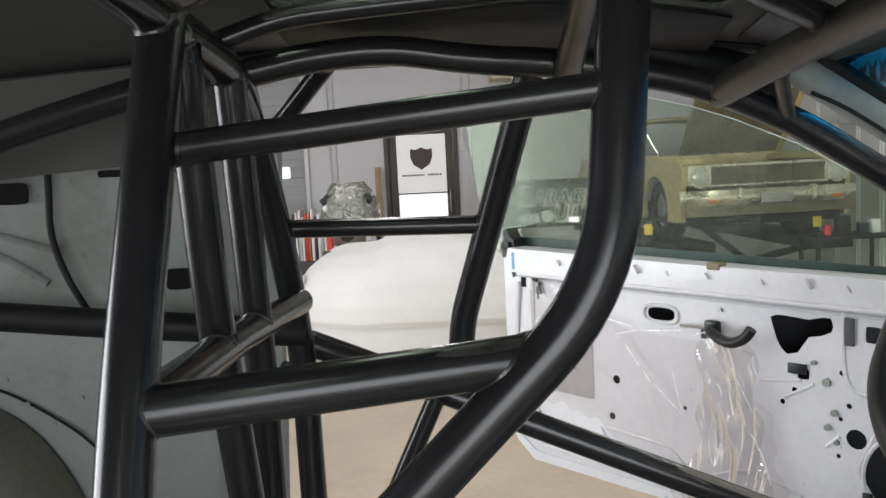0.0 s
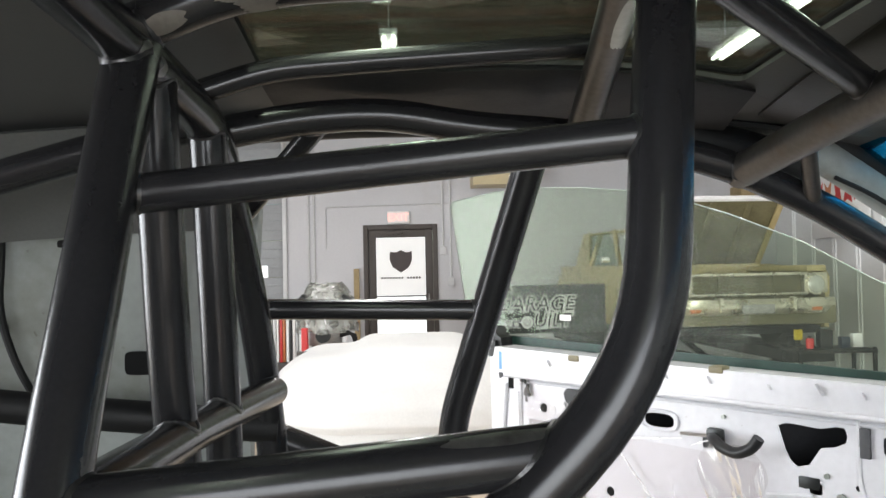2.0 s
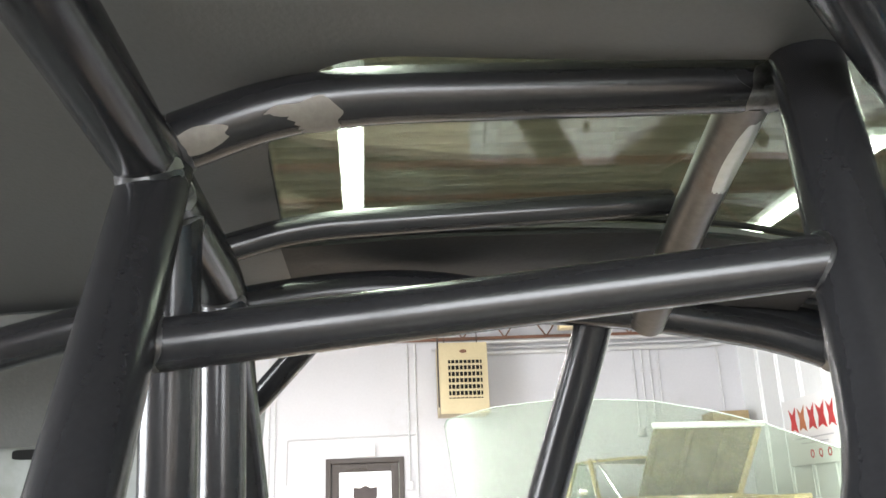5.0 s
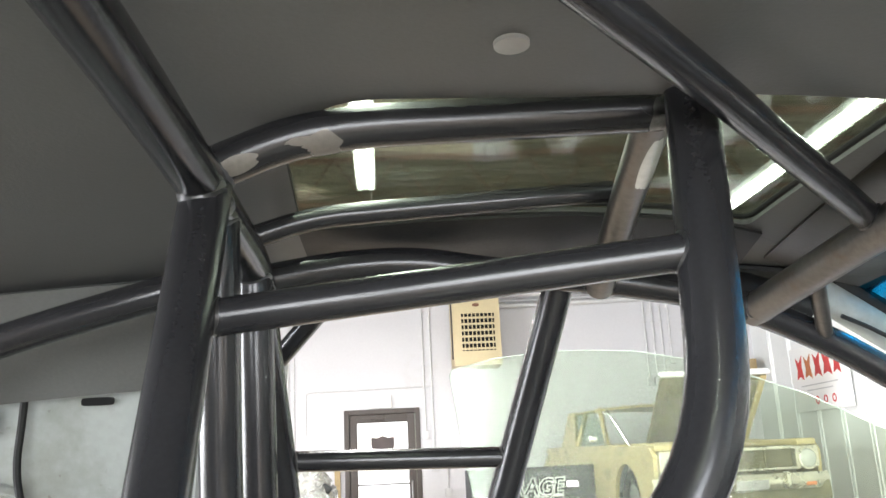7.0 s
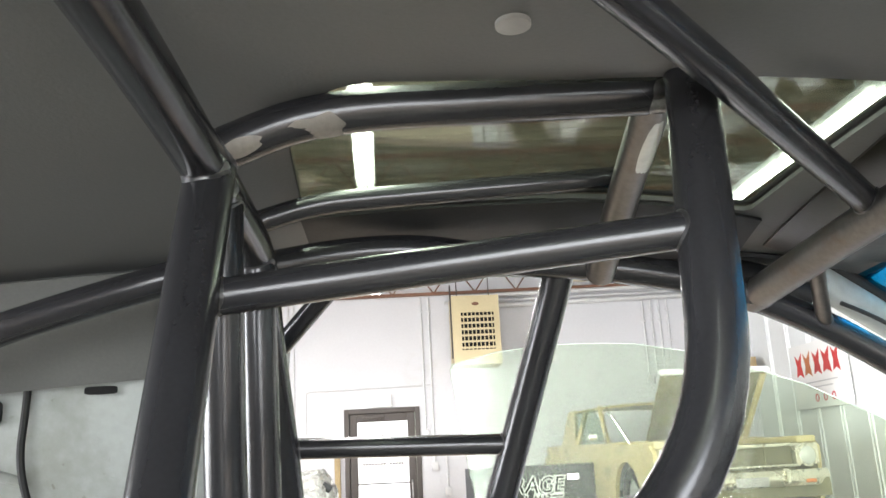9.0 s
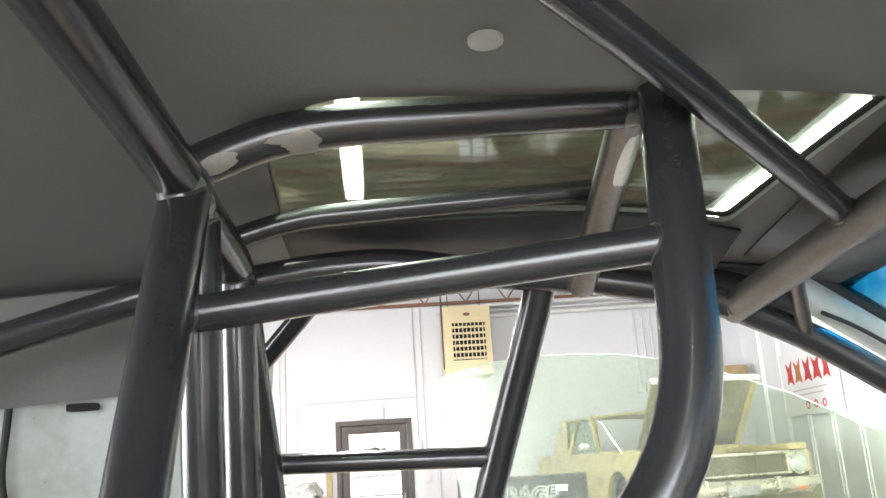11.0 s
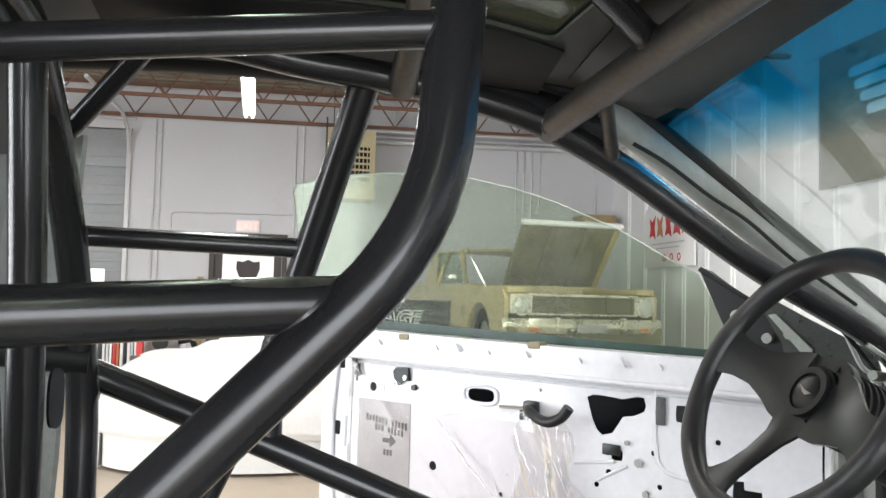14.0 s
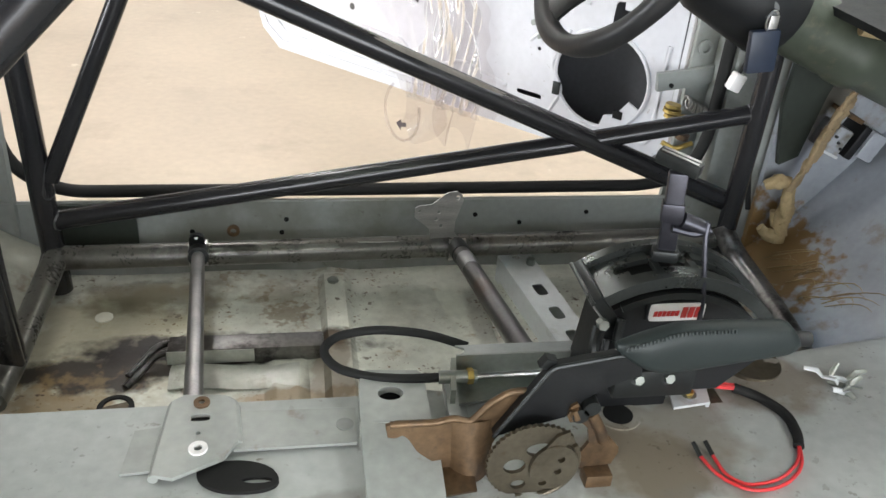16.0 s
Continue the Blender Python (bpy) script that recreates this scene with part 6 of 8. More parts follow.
for k in range(7):
    y0 = 1.24 + 0.025 * k
    pts = [(0.93 + 0.02 * math.sin(k * 2.1), y0, 1.45 + 0.01 * k), (0.99, y0 + 0.02 * math.cos(k), 1.42), (1.05 + 0.01 * k, y0 + 0.03, 1.37 + 0.02 * math.sin(k * 1.3)), (1.15, y0 + 0.02, 1.33)]
    part("wire", bar(pts, 0.004, 0.02, 6), (M_rubber, M_redwire, M_zinc, M_rubber, M_foam, M_rubber, M_conduit)[k], dash)
kt = thing("key_tag", (0.917, 1.09, 1.30), "dark blue key tag with its ring hanging from the ignition", "key tag")
part("tag", B((-0.0235, -0.007, -0.033), (0.0235, 0.007, 0.033), 0.005, Matrix.Translation((0.917, 1.088, 1.264)) @ Matrix.Rotation(radians(-6), 4, "Y")), M_blue, kt)
part("ring", sweep(bmesh.new(), [(0.921 + 0.011 * math.cos(a), 1.088 + 0.004 * math.cos(a), 1.309 + 0.016 * math.sin(a)) for a in lin(0, math.tau, 25)], 0.0017, 8, caps=False), M_steel, kt, "steel ring")
part("key", B((0.917, 1.087, 1.286), (0.931, 1.090, 1.318), 0.001), M_steel, kt)
part("ignition_lock", bar([(0.917, 1.095, 1.325), (0.93, 1.13, 1.322)], 0.013, seg=14), M_blackmet, wheel)
cn = thing("wire_connector", (1.118, 1.482, 1.075), "white plastic wire connector on the cowl side", "connector")
part("shell", B((-0.013, -0.012, -0.019), (0.013, 0.012, 0.019), 0.004, Matrix.Translation((1.118, 1.482, 1.075)) @ Matrix.Rotation(radians(20), 4, "Y")), M_label, cn)
part("lead", bar([(1.12, 1.482, 1.09), (1.14, 1.484, 1.14), (1.18, 1.482, 1.2), (1.22, 1.475, 1.32)], 0.004, 0.03, 6), M_rubber, cn)
sp = thing("hinge_spring", (1.09, 1.575, 0.97), "coiled door hinge spring with yellowed plated arms", "spring")
part("coil", sweep(bmesh.new(), [(1.065 + 0.0075 * k / 8, 1.572 + 0.013 * math.cos(k * math.tau / 8), 0.997 - 0.004 * k / 8 + 0.013 * math.sin(k * math.tau / 8)) for k in range(65)], 0.0026, 6), M_steel, sp, "bright coil")
for z, r in ((0.985, 0.017), (0.974, 0.020), (0.962, 0.016)):
    part("bush", C((1.034, 1.566, z), (0.1, 0, 1), r, 0.008, 18), M_brass, sp, "yellowed plated bush")
part("arm", bar([(1.03, 1.57, 0.97), (1.07, 1.565, 0.962), (1.11, 1.568, 0.965)], 0.005, 0.02, 8), M_brass, sp)
part("arm", bar([(1.03, 1.572, 0.90), (1.06, 1.565, 0.885), (1.10, 1.568, 0.90)], 0.006, 0.02, 8), M_brass, sp)
part("lower_bush", C((1.075, 1.572, 0.908), (0.1, 0, 1), 0.015, 0.012, 18), M_rust, sp)
part("hinge_casting", prism(bmesh.new(), [(0.995, 1.017), (0.99, 1.057), (1.06, 1.066), (1.12, 1.078), (1.135, 1.066), (1.13, 1.045), (1.09, 1.03)], 1.575, 1.588, XZ), M_primer, car)
part("hinge_barrel", C((1.128, 1.575, 1.04), (0, 0, 1), 0.013, 0.05, 14), M_primer, car)
part("hinge_screw", C((1.022, 1.572, 1.033), (0, -1, 0), 0.005, 0.004, 10), M_hole, car)
part("jamb_grommet", ring(bmesh.new(), (1.086, 1.583, 1.115), (0, -1, 0), 0.010, 0.016, 0.006), M_primer, car)
# wiring and foam in the footwell
fw = thing("footwell_harness", (1.3, 1.46, 0.8), "bundle of dark wires with frayed tan insulation in the footwell", "wiring")
for k in range(1):
    pts = [(1.172 + 0.016 * k, 1.46, 1.16), (1.178 + 0.014 * k, 1.452, 1.03), (1.175 + 0.02 * k, 1.45, 0.92), (1.20 + 0.03 * k, 1.44, 0.80)]
    part("wire", bar(pts, 0.006 + 0.003 * k, 0.05, 8), M_trim, fw)


def frayed(pts, r, seed, flat=0.8):
    """A ragged clump of fibre along a line."""
    line = rounded(pts, 0.02)
    bm = sweep(bmesh.new(), line, [r * (0.45 + 0.55 * math.sin(math.pi * (0.12 + 0.76 * k / (len(line) - 1)))) for k in range(len(line))], 18, flat=flat)
    bmesh.ops.subdivide_edges(bm, edges=bm.edges, cuts=1)
    for v in bm.verts:
        v.co += 0.22 * r * noise.noise_vector(v.co * 45 + Vector((seed, 0, 0))) + 0.15 * r * noise.noise_vector(v.co * 150)
    return bm


for k, (pts, r) in enumerate((([(1.214, 1.425, 0.866), (1.24, 1.42, 0.878), (1.268, 1.42, 0.87)], 0.018), ([(1.266, 1.42, 0.876), (1.277, 1.418, 0.83), (1.272, 1.415, 0.785), (1.278, 1.41, 0.75)], 0.022), ([(1.228, 1.42, 0.765), (1.25, 1.41, 0.745), (1.28, 1.40, 0.745)], 0.016), ([(1.255, 1.43, 0.80), (1.262, 1.425, 0.765)], 0.012))):
    part("insulation", frayed(pts, r, 3.0 * k), M_foam, fw, "frayed tan insulation")
part("strap", frayed([(1.345, 1.40, 1.10), (1.328, 1.402, 1.06), (1.308, 1.404, 0.996), (1.288, 1.41, 0.915), (1.272, 1.415, 0.86)], 0.030, 21.0, 0.3), M_strap, fw, "brown stained strap")


def toe_z(x):
    return 0.665 + 0.36 * max(0.0, (x - 1.20) / 0.33) ** 1.4


rng = random.Random(41)
for k in range(20):
    y0 = 1.41 - 0.012 * k + rng.uniform(-0.02, 0.02)
    x0 = 1.235 + 0.05 * rng.random()
    reach, sag = rng.uniform(0.04, 0.13), rng.uniform(0.01, 0.04)
    pts = []
    for i in range(6):
        q = i / 5
        x = x0 + reach * q * 0.55 + sag * math.sin(math.pi * q) * 0.6
        pts.append((x, y0 - reach * q, toe_z(x) + 0.003))
    part("fibre", sweep(bmesh.new(), pts, [0.0009, 0.0011, 0.0010, 0.0009, 0.0007, 0.0004], 6), M_foam if k % 3 else M_strap, fw)
fb = thing("fuse_box", (1.42, 1.40, 0.95), "grey fuse housing with dark ends on the toe board", "fuse box")
FR = Matrix.Rotation(radians(24), 4, "Y")
part("housing", B((-0.020, -0.012, -0.031), (0.020, 0.05, 0.031), 0.005, Matrix.Translation((1.344, 1.422, 0.972)) @ FR), M_toe, fb)
part("housing_lip", B((-0.022, -0.015, -0.033), (0.022, -0.010, -0.027), 0.002, Matrix.Translation((1.344, 1.422, 0.972)) @ FR), M_pale, fb)
part("cover", B((-0.010, -0.018, -0.040), (0.010, 0.05, 0.038), 0.004, Matrix.Translation((1.387, 1.422, 0.972)) @ FR), M_black, fb)
part("relay", B((-0.022, -0.010, -0.032), (0.022, 0.05, 0.032), 0.007, Matrix.Translation((1.430, 1.422, 0.958)) @ FR), M_toe, fb)
part("end_band", B((-0.028, -0.008, -0.005), (0.028, 0.04, 0.005), 0.002, Matrix.Translation((1.366, 1.424, 1.024)) @ FR), M_rust, fb)
for k in range(3):
    part("lug", B((-0.003, -0.016, -0.003), (0.003, -0.010, 0.003), 0.001, Matrix.Translation((1.334 + 0.009 * k, 1.422, 0.985 - 0.014 * k)) @ FR), M_blackmet, fb)


# dark painted patch of the sill behind the cage foot
part("sill_patch", B((-0.25, 1.4865, 0.70), (-0.095, 1.4895, 0.80), 0.001), M_darkpanel, car, "dark painted sill patch")
# ---- seat bars, tabs and floor details ----
def clamp_on_rocker(parent, x):
    part("clamp", ring(bmesh.new(), (x - 0.018, 1.41, 0.7345), (1, 0, 0), 0.0228, 0.0265, 0.036), M_steel, parent, "ground bare clamp band")


sb = thing("seat_bar", (0.05, 1.1, 0.75), "bright steel seat support bar between rocker tube and tunnel", "bar", "seat bars")
part("rod", bar([(0.03, 1.40, 0.745), (0.085, 0.775, 0.885)], 0.0125, seg=20), M_steel, sb, "bright steel rod")
part("socket", bar([(0.03, 1.405, 0.744), (0.034, 1.36, 0.754)], 0.0195, seg=18), M_blackmet, sb)
clamp_on_rocker(sb, 0.03)
part("ear", prism(bmesh.new(), oval(0.0, -0.006, 0.015, 0.022, 16, 2.6), -0.004, 0.004, axes((0.03, 1.392, 0.775), (1, 0, 0), (0, -0.3, 1))), M_blackmet, sb)
part("ear_bolt", C((0.03, 1.394, 0.780), (0, -1, 0.3), 0.004, 0.010, 8), M_zinc, sb)
sb = thing("seat_bar", (0.54, 1.1, 0.75), "dark steel seat support bar between rocker tube and tunnel", "bar", "seat bars")
part("rod", bar([(0.545, 1.40, 0.742), (0.555, 0.80, 0.875)], 0.0185, seg=20), M_cage_thin, sb, "dark steel rod")
part("socket", bar([(0.545, 1.405, 0.741), (0.546, 1.35, 0.752)], 0.0205, seg=18), M_blackmet, sb)
clamp_on_rocker(sb, 0.545)
part("scuff", bar([(0.5465, 1.32, 0.7615), (0.5475, 1.26, 0.7735)], 0.0188, seg=18), M_steel, sb, "bright ground patch")
pl = thing("seat_plate", (0.51, 1.41, 0.76), "thin bare steel mounting plate with holes welded on the rocker tube", "plate")
plate_with_holes("plate", [(-0.055, 0.075), (-0.045, 0.08), (-0.02, 0.082), (0.01, 0.105), (0.03, 0.108), (0.042, 0.10), (0.045, 0.088), (0.03, 0.045), (0.028, 0.02), (0.045, 0.0), (-0.02, 0.0), (-0.025, 0.03), (-0.055, 0.055)], [oval(0.033, 0.094, 0.005, 0.005, 12), oval(-0.045, 0.068, 0.003, 0.003, 8), oval(-0.01, 0.05, 0.004, 0.004, 8), oval(0.0, 0.035, 0.004, 0.004, 8), oval(-0.005, 0.065, 0.004, 0.004, 8)], -0.0015, 0.0015, axes((0.51, 1.405, 0.752), (1, 0.05, 0), (0, 0.15, 1)), M_steel, pl, "bare steel plate")
for x0, x1, spread in ((-0.06, 0.0, 0.75), (0.06, 0.15, 0.7), (0.20, 0.30, 0.35), (0.49, 0.535, 0.8), (0.575, 0.61, 0.9)):
    scuff("rocker", 0, (x0 - X0) / 1.365, (x1 - X0) / 1.365, (0, -0.7, 0.75), spread, M_bare, "ground bright patch")
part("ground_streak", prism(bmesh.new(), oval(0.385, 1.402, 0.045, 0.0035, 16, 3), 0.7555, 0.7572, Matrix.Identity(4)), M_steel, cage, "bright ground streak")
# ribs, plates, plugs and marks of the floor pan
rib = lambda x0, x1, y0, y1, h: sheet(bmesh.new(), lambda u, v: Vector((x0 + (x1 - x0) * u, y0 + (y1 - y0) * v, 0.633 + h * min(1, 4 * min(u, 1 - u)) * min(1, 14 * min(v, 1 - v)))), lin(0, 1, 13), lin(0, 1, 24), 0.002)
part("cross_member", rib(0.255, 0.335, 0.99, 1.48, 0.026), M_pan, car, "pressed cross rib")
part("floor_step", rib(0.15, 0.25, 1.02, 1.19, 0.012), M_pan, car)
part("floor_step", rib(0.36, 0.53, 1.02, 1.44, 0.008), M_pan, car)
part("floor_step", rib(0.60, 0.66, 1.02, 1.46, 0.012), M_pan, car)
part("floor_step", rib(0.72, 0.95, 1.05, 1.45, 0.010), M_pan, car)
part("floor_step", rib(-0.22, 0.24, 1.24, 1.47, 0.006), M_pan, car)
part("floor_plate", prism(bmesh.new(), [(0.232, 1.46), (0.262, 1.46), (0.262, 1.04), (0.248, 1.04), (0.248, 1.12), (0.232, 1.12)], 0.636, 0.6395, Matrix.Identity(4)), M_pan, car, "thin welded floor plate")
part("floor_plate", prism(bmesh.new(), [(0.335, 1.46), (0.372, 1.46), (0.372, 1.30), (0.386, 1.28), (0.386, 1.02), (0.335, 1.02)], 0.636, 0.6395, Matrix.Identity(4)), M_pan, car, "thin welded floor plate")
part("pan_flange", sheet(bmesh.new(), lambda u, v: Vector((-0.005 + 0.225 * u, 1.175 - 0.065 * v - 0.01 * u, 0.640 + 0.006 * math.sin(math.pi * v) + 0.003 * math.sin(8 * u))), lin(0, 1, 14), lin(0, 1, 8), 0.002), M_bright, car, "wiped bare metal flange")
part("floor_bolt", C((0.292, 1.41, 0.655), (0, 0, 1), 0.012, 0.009, 6), M_zinc, car)
part("floor_plug", C((-0.146, 1.332, 0.637), (0, 0, 1), 0.0165, 0.005, 20), M_cream, car, "pale round floor plug")
part("drain_ring", ring(bmesh.new(), (-0.084, 1.072, 0.632), (0, 0, 1), 0.021, 0.030, 0.010), M_rubber, car, "rubber drain grommet")
part("drain_plug", C((-0.084, 1.072, 0.632), (0, 0, 1), 0.0208, 0.007, 24), M_sector, car)
ch = thing("welded_channel", (0.12, 1.19, 0.64), "dark steel channel with two bent rods welded to the floor pan", "channel")
part("channel", B((-0.012, 1.178, 0.637), (0.265, 1.222, 0.672), 0.004), M_bare, ch)
# pale colour stands in for the sheen of the bare metal face
part("bright_face", B((-0.0125, 1.1765, 0.642), (0.14, 1.1782, 0.670), 0.0005), M_bright, ch, "bare face with its sheen painted pale")
for dy in (0.0, 0.028):
    part("bent_rod", bar([(0.01, 1.19 + dy, 0.66), (-0.03, 1.185 + dy, 0.662), (-0.055, 1.15 + dy, 0.648), (-0.075, 1.12 + dy, 0.642)], 0.0062, 0.03, 10), M_bare, ch)
br = thing("seat_bracket", (0.70, 1.3, 0.68), "pale grey slotted seat channel bracket on the floor pan", "bracket")
BM = axes((0.70, 1.27, 0.704), (1, 0.15, 0), (-0.15, 1, 0))
plate_with_holes("channel_top", [(-0.034, -0.18), (0.034, -0.18), (0.034, 0.15), (0.02, 0.175), (-0.026, 0.175), (-0.034, 0.165)], [oval(0.002, 0.148, 0.010, 0.008, 14), oval(0.002, 0.02, 0.012, 0.021, 16, 4), oval(0.002, -0.062, 0.012, 0.021, 16, 4), oval(0.002, -0.14, 0.012, 0.021, 16, 4)], -0.003, 0.0, BM, M_pale, br)
for dx in (-0.036, 0.034):
    part("channel_side", prism(bmesh.new(), [(dx, -0.18), (dx + 0.003, -0.18), (dx + 0.003, 0.16), (dx, 0.16)], -0.07, -0.001, BM), M_pale, br)
part("side_plate", prism(bmesh.new(), [(-0.095, -0.14), (-0.036, -0.15), (-0.036, 0.13), (-0.085, 0.10)], -0.055, -0.05, BM), M_pan, br, "worn flat flange")
part("bolt", C((0.703, 1.385, 0.704), (0, 0, 1), 0.009, 0.014, 6), M_zinc, br)
plate_with_holes("small_ear", oval(0.62, 1.16, 0.026, 0.014, 20), [oval(0.622, 1.162, 0.008, 0.006, 12)], 0.655, 0.659, Matrix.Identity(4), M_zinc, br)

# ---- tunnel top ----
def on_tunnel(x, y, dz=0.0):
    return Vector((x, y, tun(x, y) + dz))


tb = thing("tunnel_bracket", (0.1, 0.7, 0.89), "pale grey pressed seat bracket with bolt holes on the tunnel", "bracket", "tunnel brackets")
plate_with_holes("plate", [(0.052, 0.652), (0.062, 0.775), (0.075, 0.785), (0.125, 0.782), (0.138, 0.77), (0.145, 0.70), (0.13, 0.672), (0.075, 0.645)], [oval(0.098, 0.742, 0.012, 0.006, 14, 4), oval(0.098, 0.768, 0.004, 0.004, 10), oval(0.098, 0.715, 0.003, 0.003, 8), oval(0.1, 0.688, 0.005, 0.005, 10)], 0.898, 0.903, Matrix.Identity(4), M_bracket, tb)
part("fold", bar([(0.053, 0.652, 0.895), (0.062, 0.775, 0.895), (0.075, 0.785, 0.895), (0.125, 0.782, 0.895), (0.138, 0.77, 0.895), (0.145, 0.70, 0.895)], 0.006, 0.006, 8), M_bracket, tb)
part("bracket_slot", prism(bmesh.new(), oval(0.098, 0.742, 0.0135, 0.0068, 14, 4), 0.8975, 0.8979, Matrix.Identity(4)), M_hole, tb)
part("side_flange", prism(bmesh.new(), [(0.015, 0.665), (0.055, 0.668), (0.06, 0.74), (0.022, 0.735)], 0.890, 0.894, Matrix.Identity(4)), M_bracket, tb)
part("strap", prism(bmesh.new(), [(0.14, 0.69), (0.285, 0.69), (0.287, 0.752), (0.14, 0.757)], 0.893, 0.897, Matrix.Identity(4)), M_bracket, tb)
part("washer", ring(bmesh.new(), (0.1, 0.688, 0.903), (0, 0, 1), 0.005, 0.011, 0.003), M_label, tb, "white washer")
part("washer", ring(bmesh.new(), (0.098, 0.768, 0.903), (0, 0, 1), 0.004, 0.010, 0.003), M_rust, tb, "rusty washer")
part("strap_plug", C((0.272, 0.722, 0.8965), (0, 0, 1), 0.011, 0.002, 18), M_primer, tb)
tb = thing("tunnel_bracket", (0.34, 0.74, 0.89), "pale grey raised box bracket with a round hole on the tunnel", "bracket", "tunnel brackets")
plate_with_holes("top", [(0.29, 0.70), (0.295, 0.79), (0.305, 0.80), (0.37, 0.795), (0.378, 0.785), (0.376, 0.70)], [oval(0.331, 0.752, 0.0165, 0.013, 20)], 0.914, 0.918, Matrix.Identity(4), M_bracket, tb)
part("hole_lip", ring(bmesh.new(), (0.331, 0.752, 0.905), (0, 0, 1), 0.0165, 0.019, 0.010), M_bracket, tb)
part("hole_shadow", C((0.331, 0.76, 0.896), (0, 0, 1), 0.034, 0.003, 20), M_hole, tb)
part("side", prism(bmesh.new(), [(0.29, 0.70), (0.294, 0.70), (0.298, 0.79), (0.294, 0.79)], 0.88, 0.9145, Matrix.Identity(4)), M_bracket, tb)
part("apron", sheet(bmesh.new(), lambda u, v: Vector((0.288 + 0.09 * u, 0.70 - 0.14 * v, 0.916 - 0.03 * v ** 2 - 0.004 * math.sin(math.pi * u))), lin(0, 1, 6), lin(0, 1, 8), 0.004), M_bracket, tb)
part("flange", prism(bmesh.new(), [(0.376, 0.71), (0.43, 0.71), (0.43, 0.775), (0.376, 0.785)], 0.889, 0.893, Matrix.Identity(4)), M_bracket, tb)
part("rib", prism(bmesh.new(), [(0.40, 0.70), (0.415, 0.70), (0.42, 0.79), (0.405, 0.79)], 0.893, 0.91, Matrix.Identity(4)), M_bracket, tb)
pull = thing("rubber_tab", (0.147, 0.65, 0.887), "black oval rubber tab with a slot lying under the bracket", "tab")
plate_with_holes("tab", [(0.146 + 0.044 * c - 0.012 * s, 0.651 + 0.025 * s) for c, s in oval(0, 0, 1, 1, 32, 2.3)], [[(0.168 + 0.017 * c - 0.003 * s, 0.643 + 0.005 * s) for c, s in oval(0, 0, 1, 1, 16)]], 0.886, 0.894, Matrix.Identity(4), M_rubber, pull)

# ---- shifter ----
sh = thing("shifter", (0.69, 0.75, 0.93), "black race shifter with gated arc, T-handle and a white label", "shifter")


def arc(cx, cz, r, a0, a1, n=14):
    return [(cx + r * math.cos(radians(a)), cz + r * math.sin(radians(a))) for a in lin(a0, a1, n)]


GX, GZ = 0.668, 0.930


def gate_point(r, a, y):
    a = 30 + (a - 30) * 0.95
    return Vector((GX + r * math.cos(radians(a)), y, GZ + r * math.sin(radians(a))))


def arc_solid(r0, r1, a0, a1, y0, y1, n=16):
    """A curved bar between two radii and two angles of the gate."""
    a0, a1 = 30 + (a0 - 30) * 0.95, 30 + (a1 - 30) * 0.95
    ol = [(GX + r1 * math.cos(radians(a)), GZ + r1 * math.sin(radians(a))) for a in lin(a0, a1, n)]
    ol += [(GX + r0 * math.cos(radians(a)), GZ + r0 * math.sin(radians(a))) for a in lin(a1, a0, n)]
    return prism(bmesh.new(), ol, y0, y1, XZ)


side = [(0.575, 0.93)] + [(GX + 0.152 * math.cos(radians(a)), GZ + 0.152 * math.sin(radians(a))) for a in lin(122, 26, 18)] + [(0.80, 0.975), (0.755, 0.93)]
part("body", prism(bmesh.new(), side, 0.716, 0.792, XZ), M_black, sh, "black shifter case")
part("case_lip", arc_solid(0.146, 0.155, 26, 122, 0.712, 0.718), M_blackmet, sh)
part("gate_rail", arc_solid(0.160, 0.176, 30, 127, 0.716, 0.728), M_gate, sh, "satin gate rail")
part("gate_rail", arc_solid(0.164, 0.180, 30, 127, 0.786, 0.800), M_gate, sh, "satin gate rail")
for a0, a1, y0, y1 in ((118, 127, 0.728, 0.786), (98, 101, 0.728, 0.766), (101, 118, 0.728, 0.742), (101, 118, 0.768, 0.786), (84, 98, 0.728, 0.748), (84, 98, 0.774, 0.786), (80, 84, 0.728, 0.764), (30, 80, 0.728, 0.746), (30, 80, 0.770, 0.786), (30, 46, 0.746, 0.770), (112, 118, 0.742, 0.752)):
    part("gate_land", arc_solid(0.164, 0.171, a0, a1, y0, y1, 8), M_gate, sh)
part("gate_floor", arc_solid(0.150, 0.154, 30, 124, 0.728, 0.786), M_hole, sh)
EM = Matrix.Translation(gate_point(0.166, 128, 0.757)) @ Matrix.Rotation(radians(-38), 4, "Y")
part("end_cap", B((-0.012, -0.043, -0.034), (0.004, 0.045, 0.014), 0.004, EM), M_blackmet, sh)
part("end_edge", B((-0.0135, -0.045, 0.0105), (-0.008, 0.047, 0.0155), 0.002, EM), M_gate, sh, "worn edge")
part("end_edge", B((-0.0135, -0.045, -0.03), (-0.011, -0.043, 0.010), 0.001, EM), M_steel, sh, "worn bright edge")
part("label", prism(bmesh.new(), oval(0.669, 1.0585, 0.0355, 0.0122, 28, 9), 0.710, 0.7125, XZ), M_label, sh, "white label")
part("label_backing", prism(bmesh.new(), oval(0.669, 1.0585, 0.0385, 0.015, 28, 9), 0.7123, 0.7165, XZ), M_black, sh)
for k in range(6):
    x = 0.6385 + 0.0055 * k
    part("label_mark", prism(bmesh.new(), [(x, 1.054), (x + 0.0042, 1.054), (x + 0.0052, 1.061), (x + 0.001, 1.061)], 0.7088, 0.7102, XZ), M_red, sh)
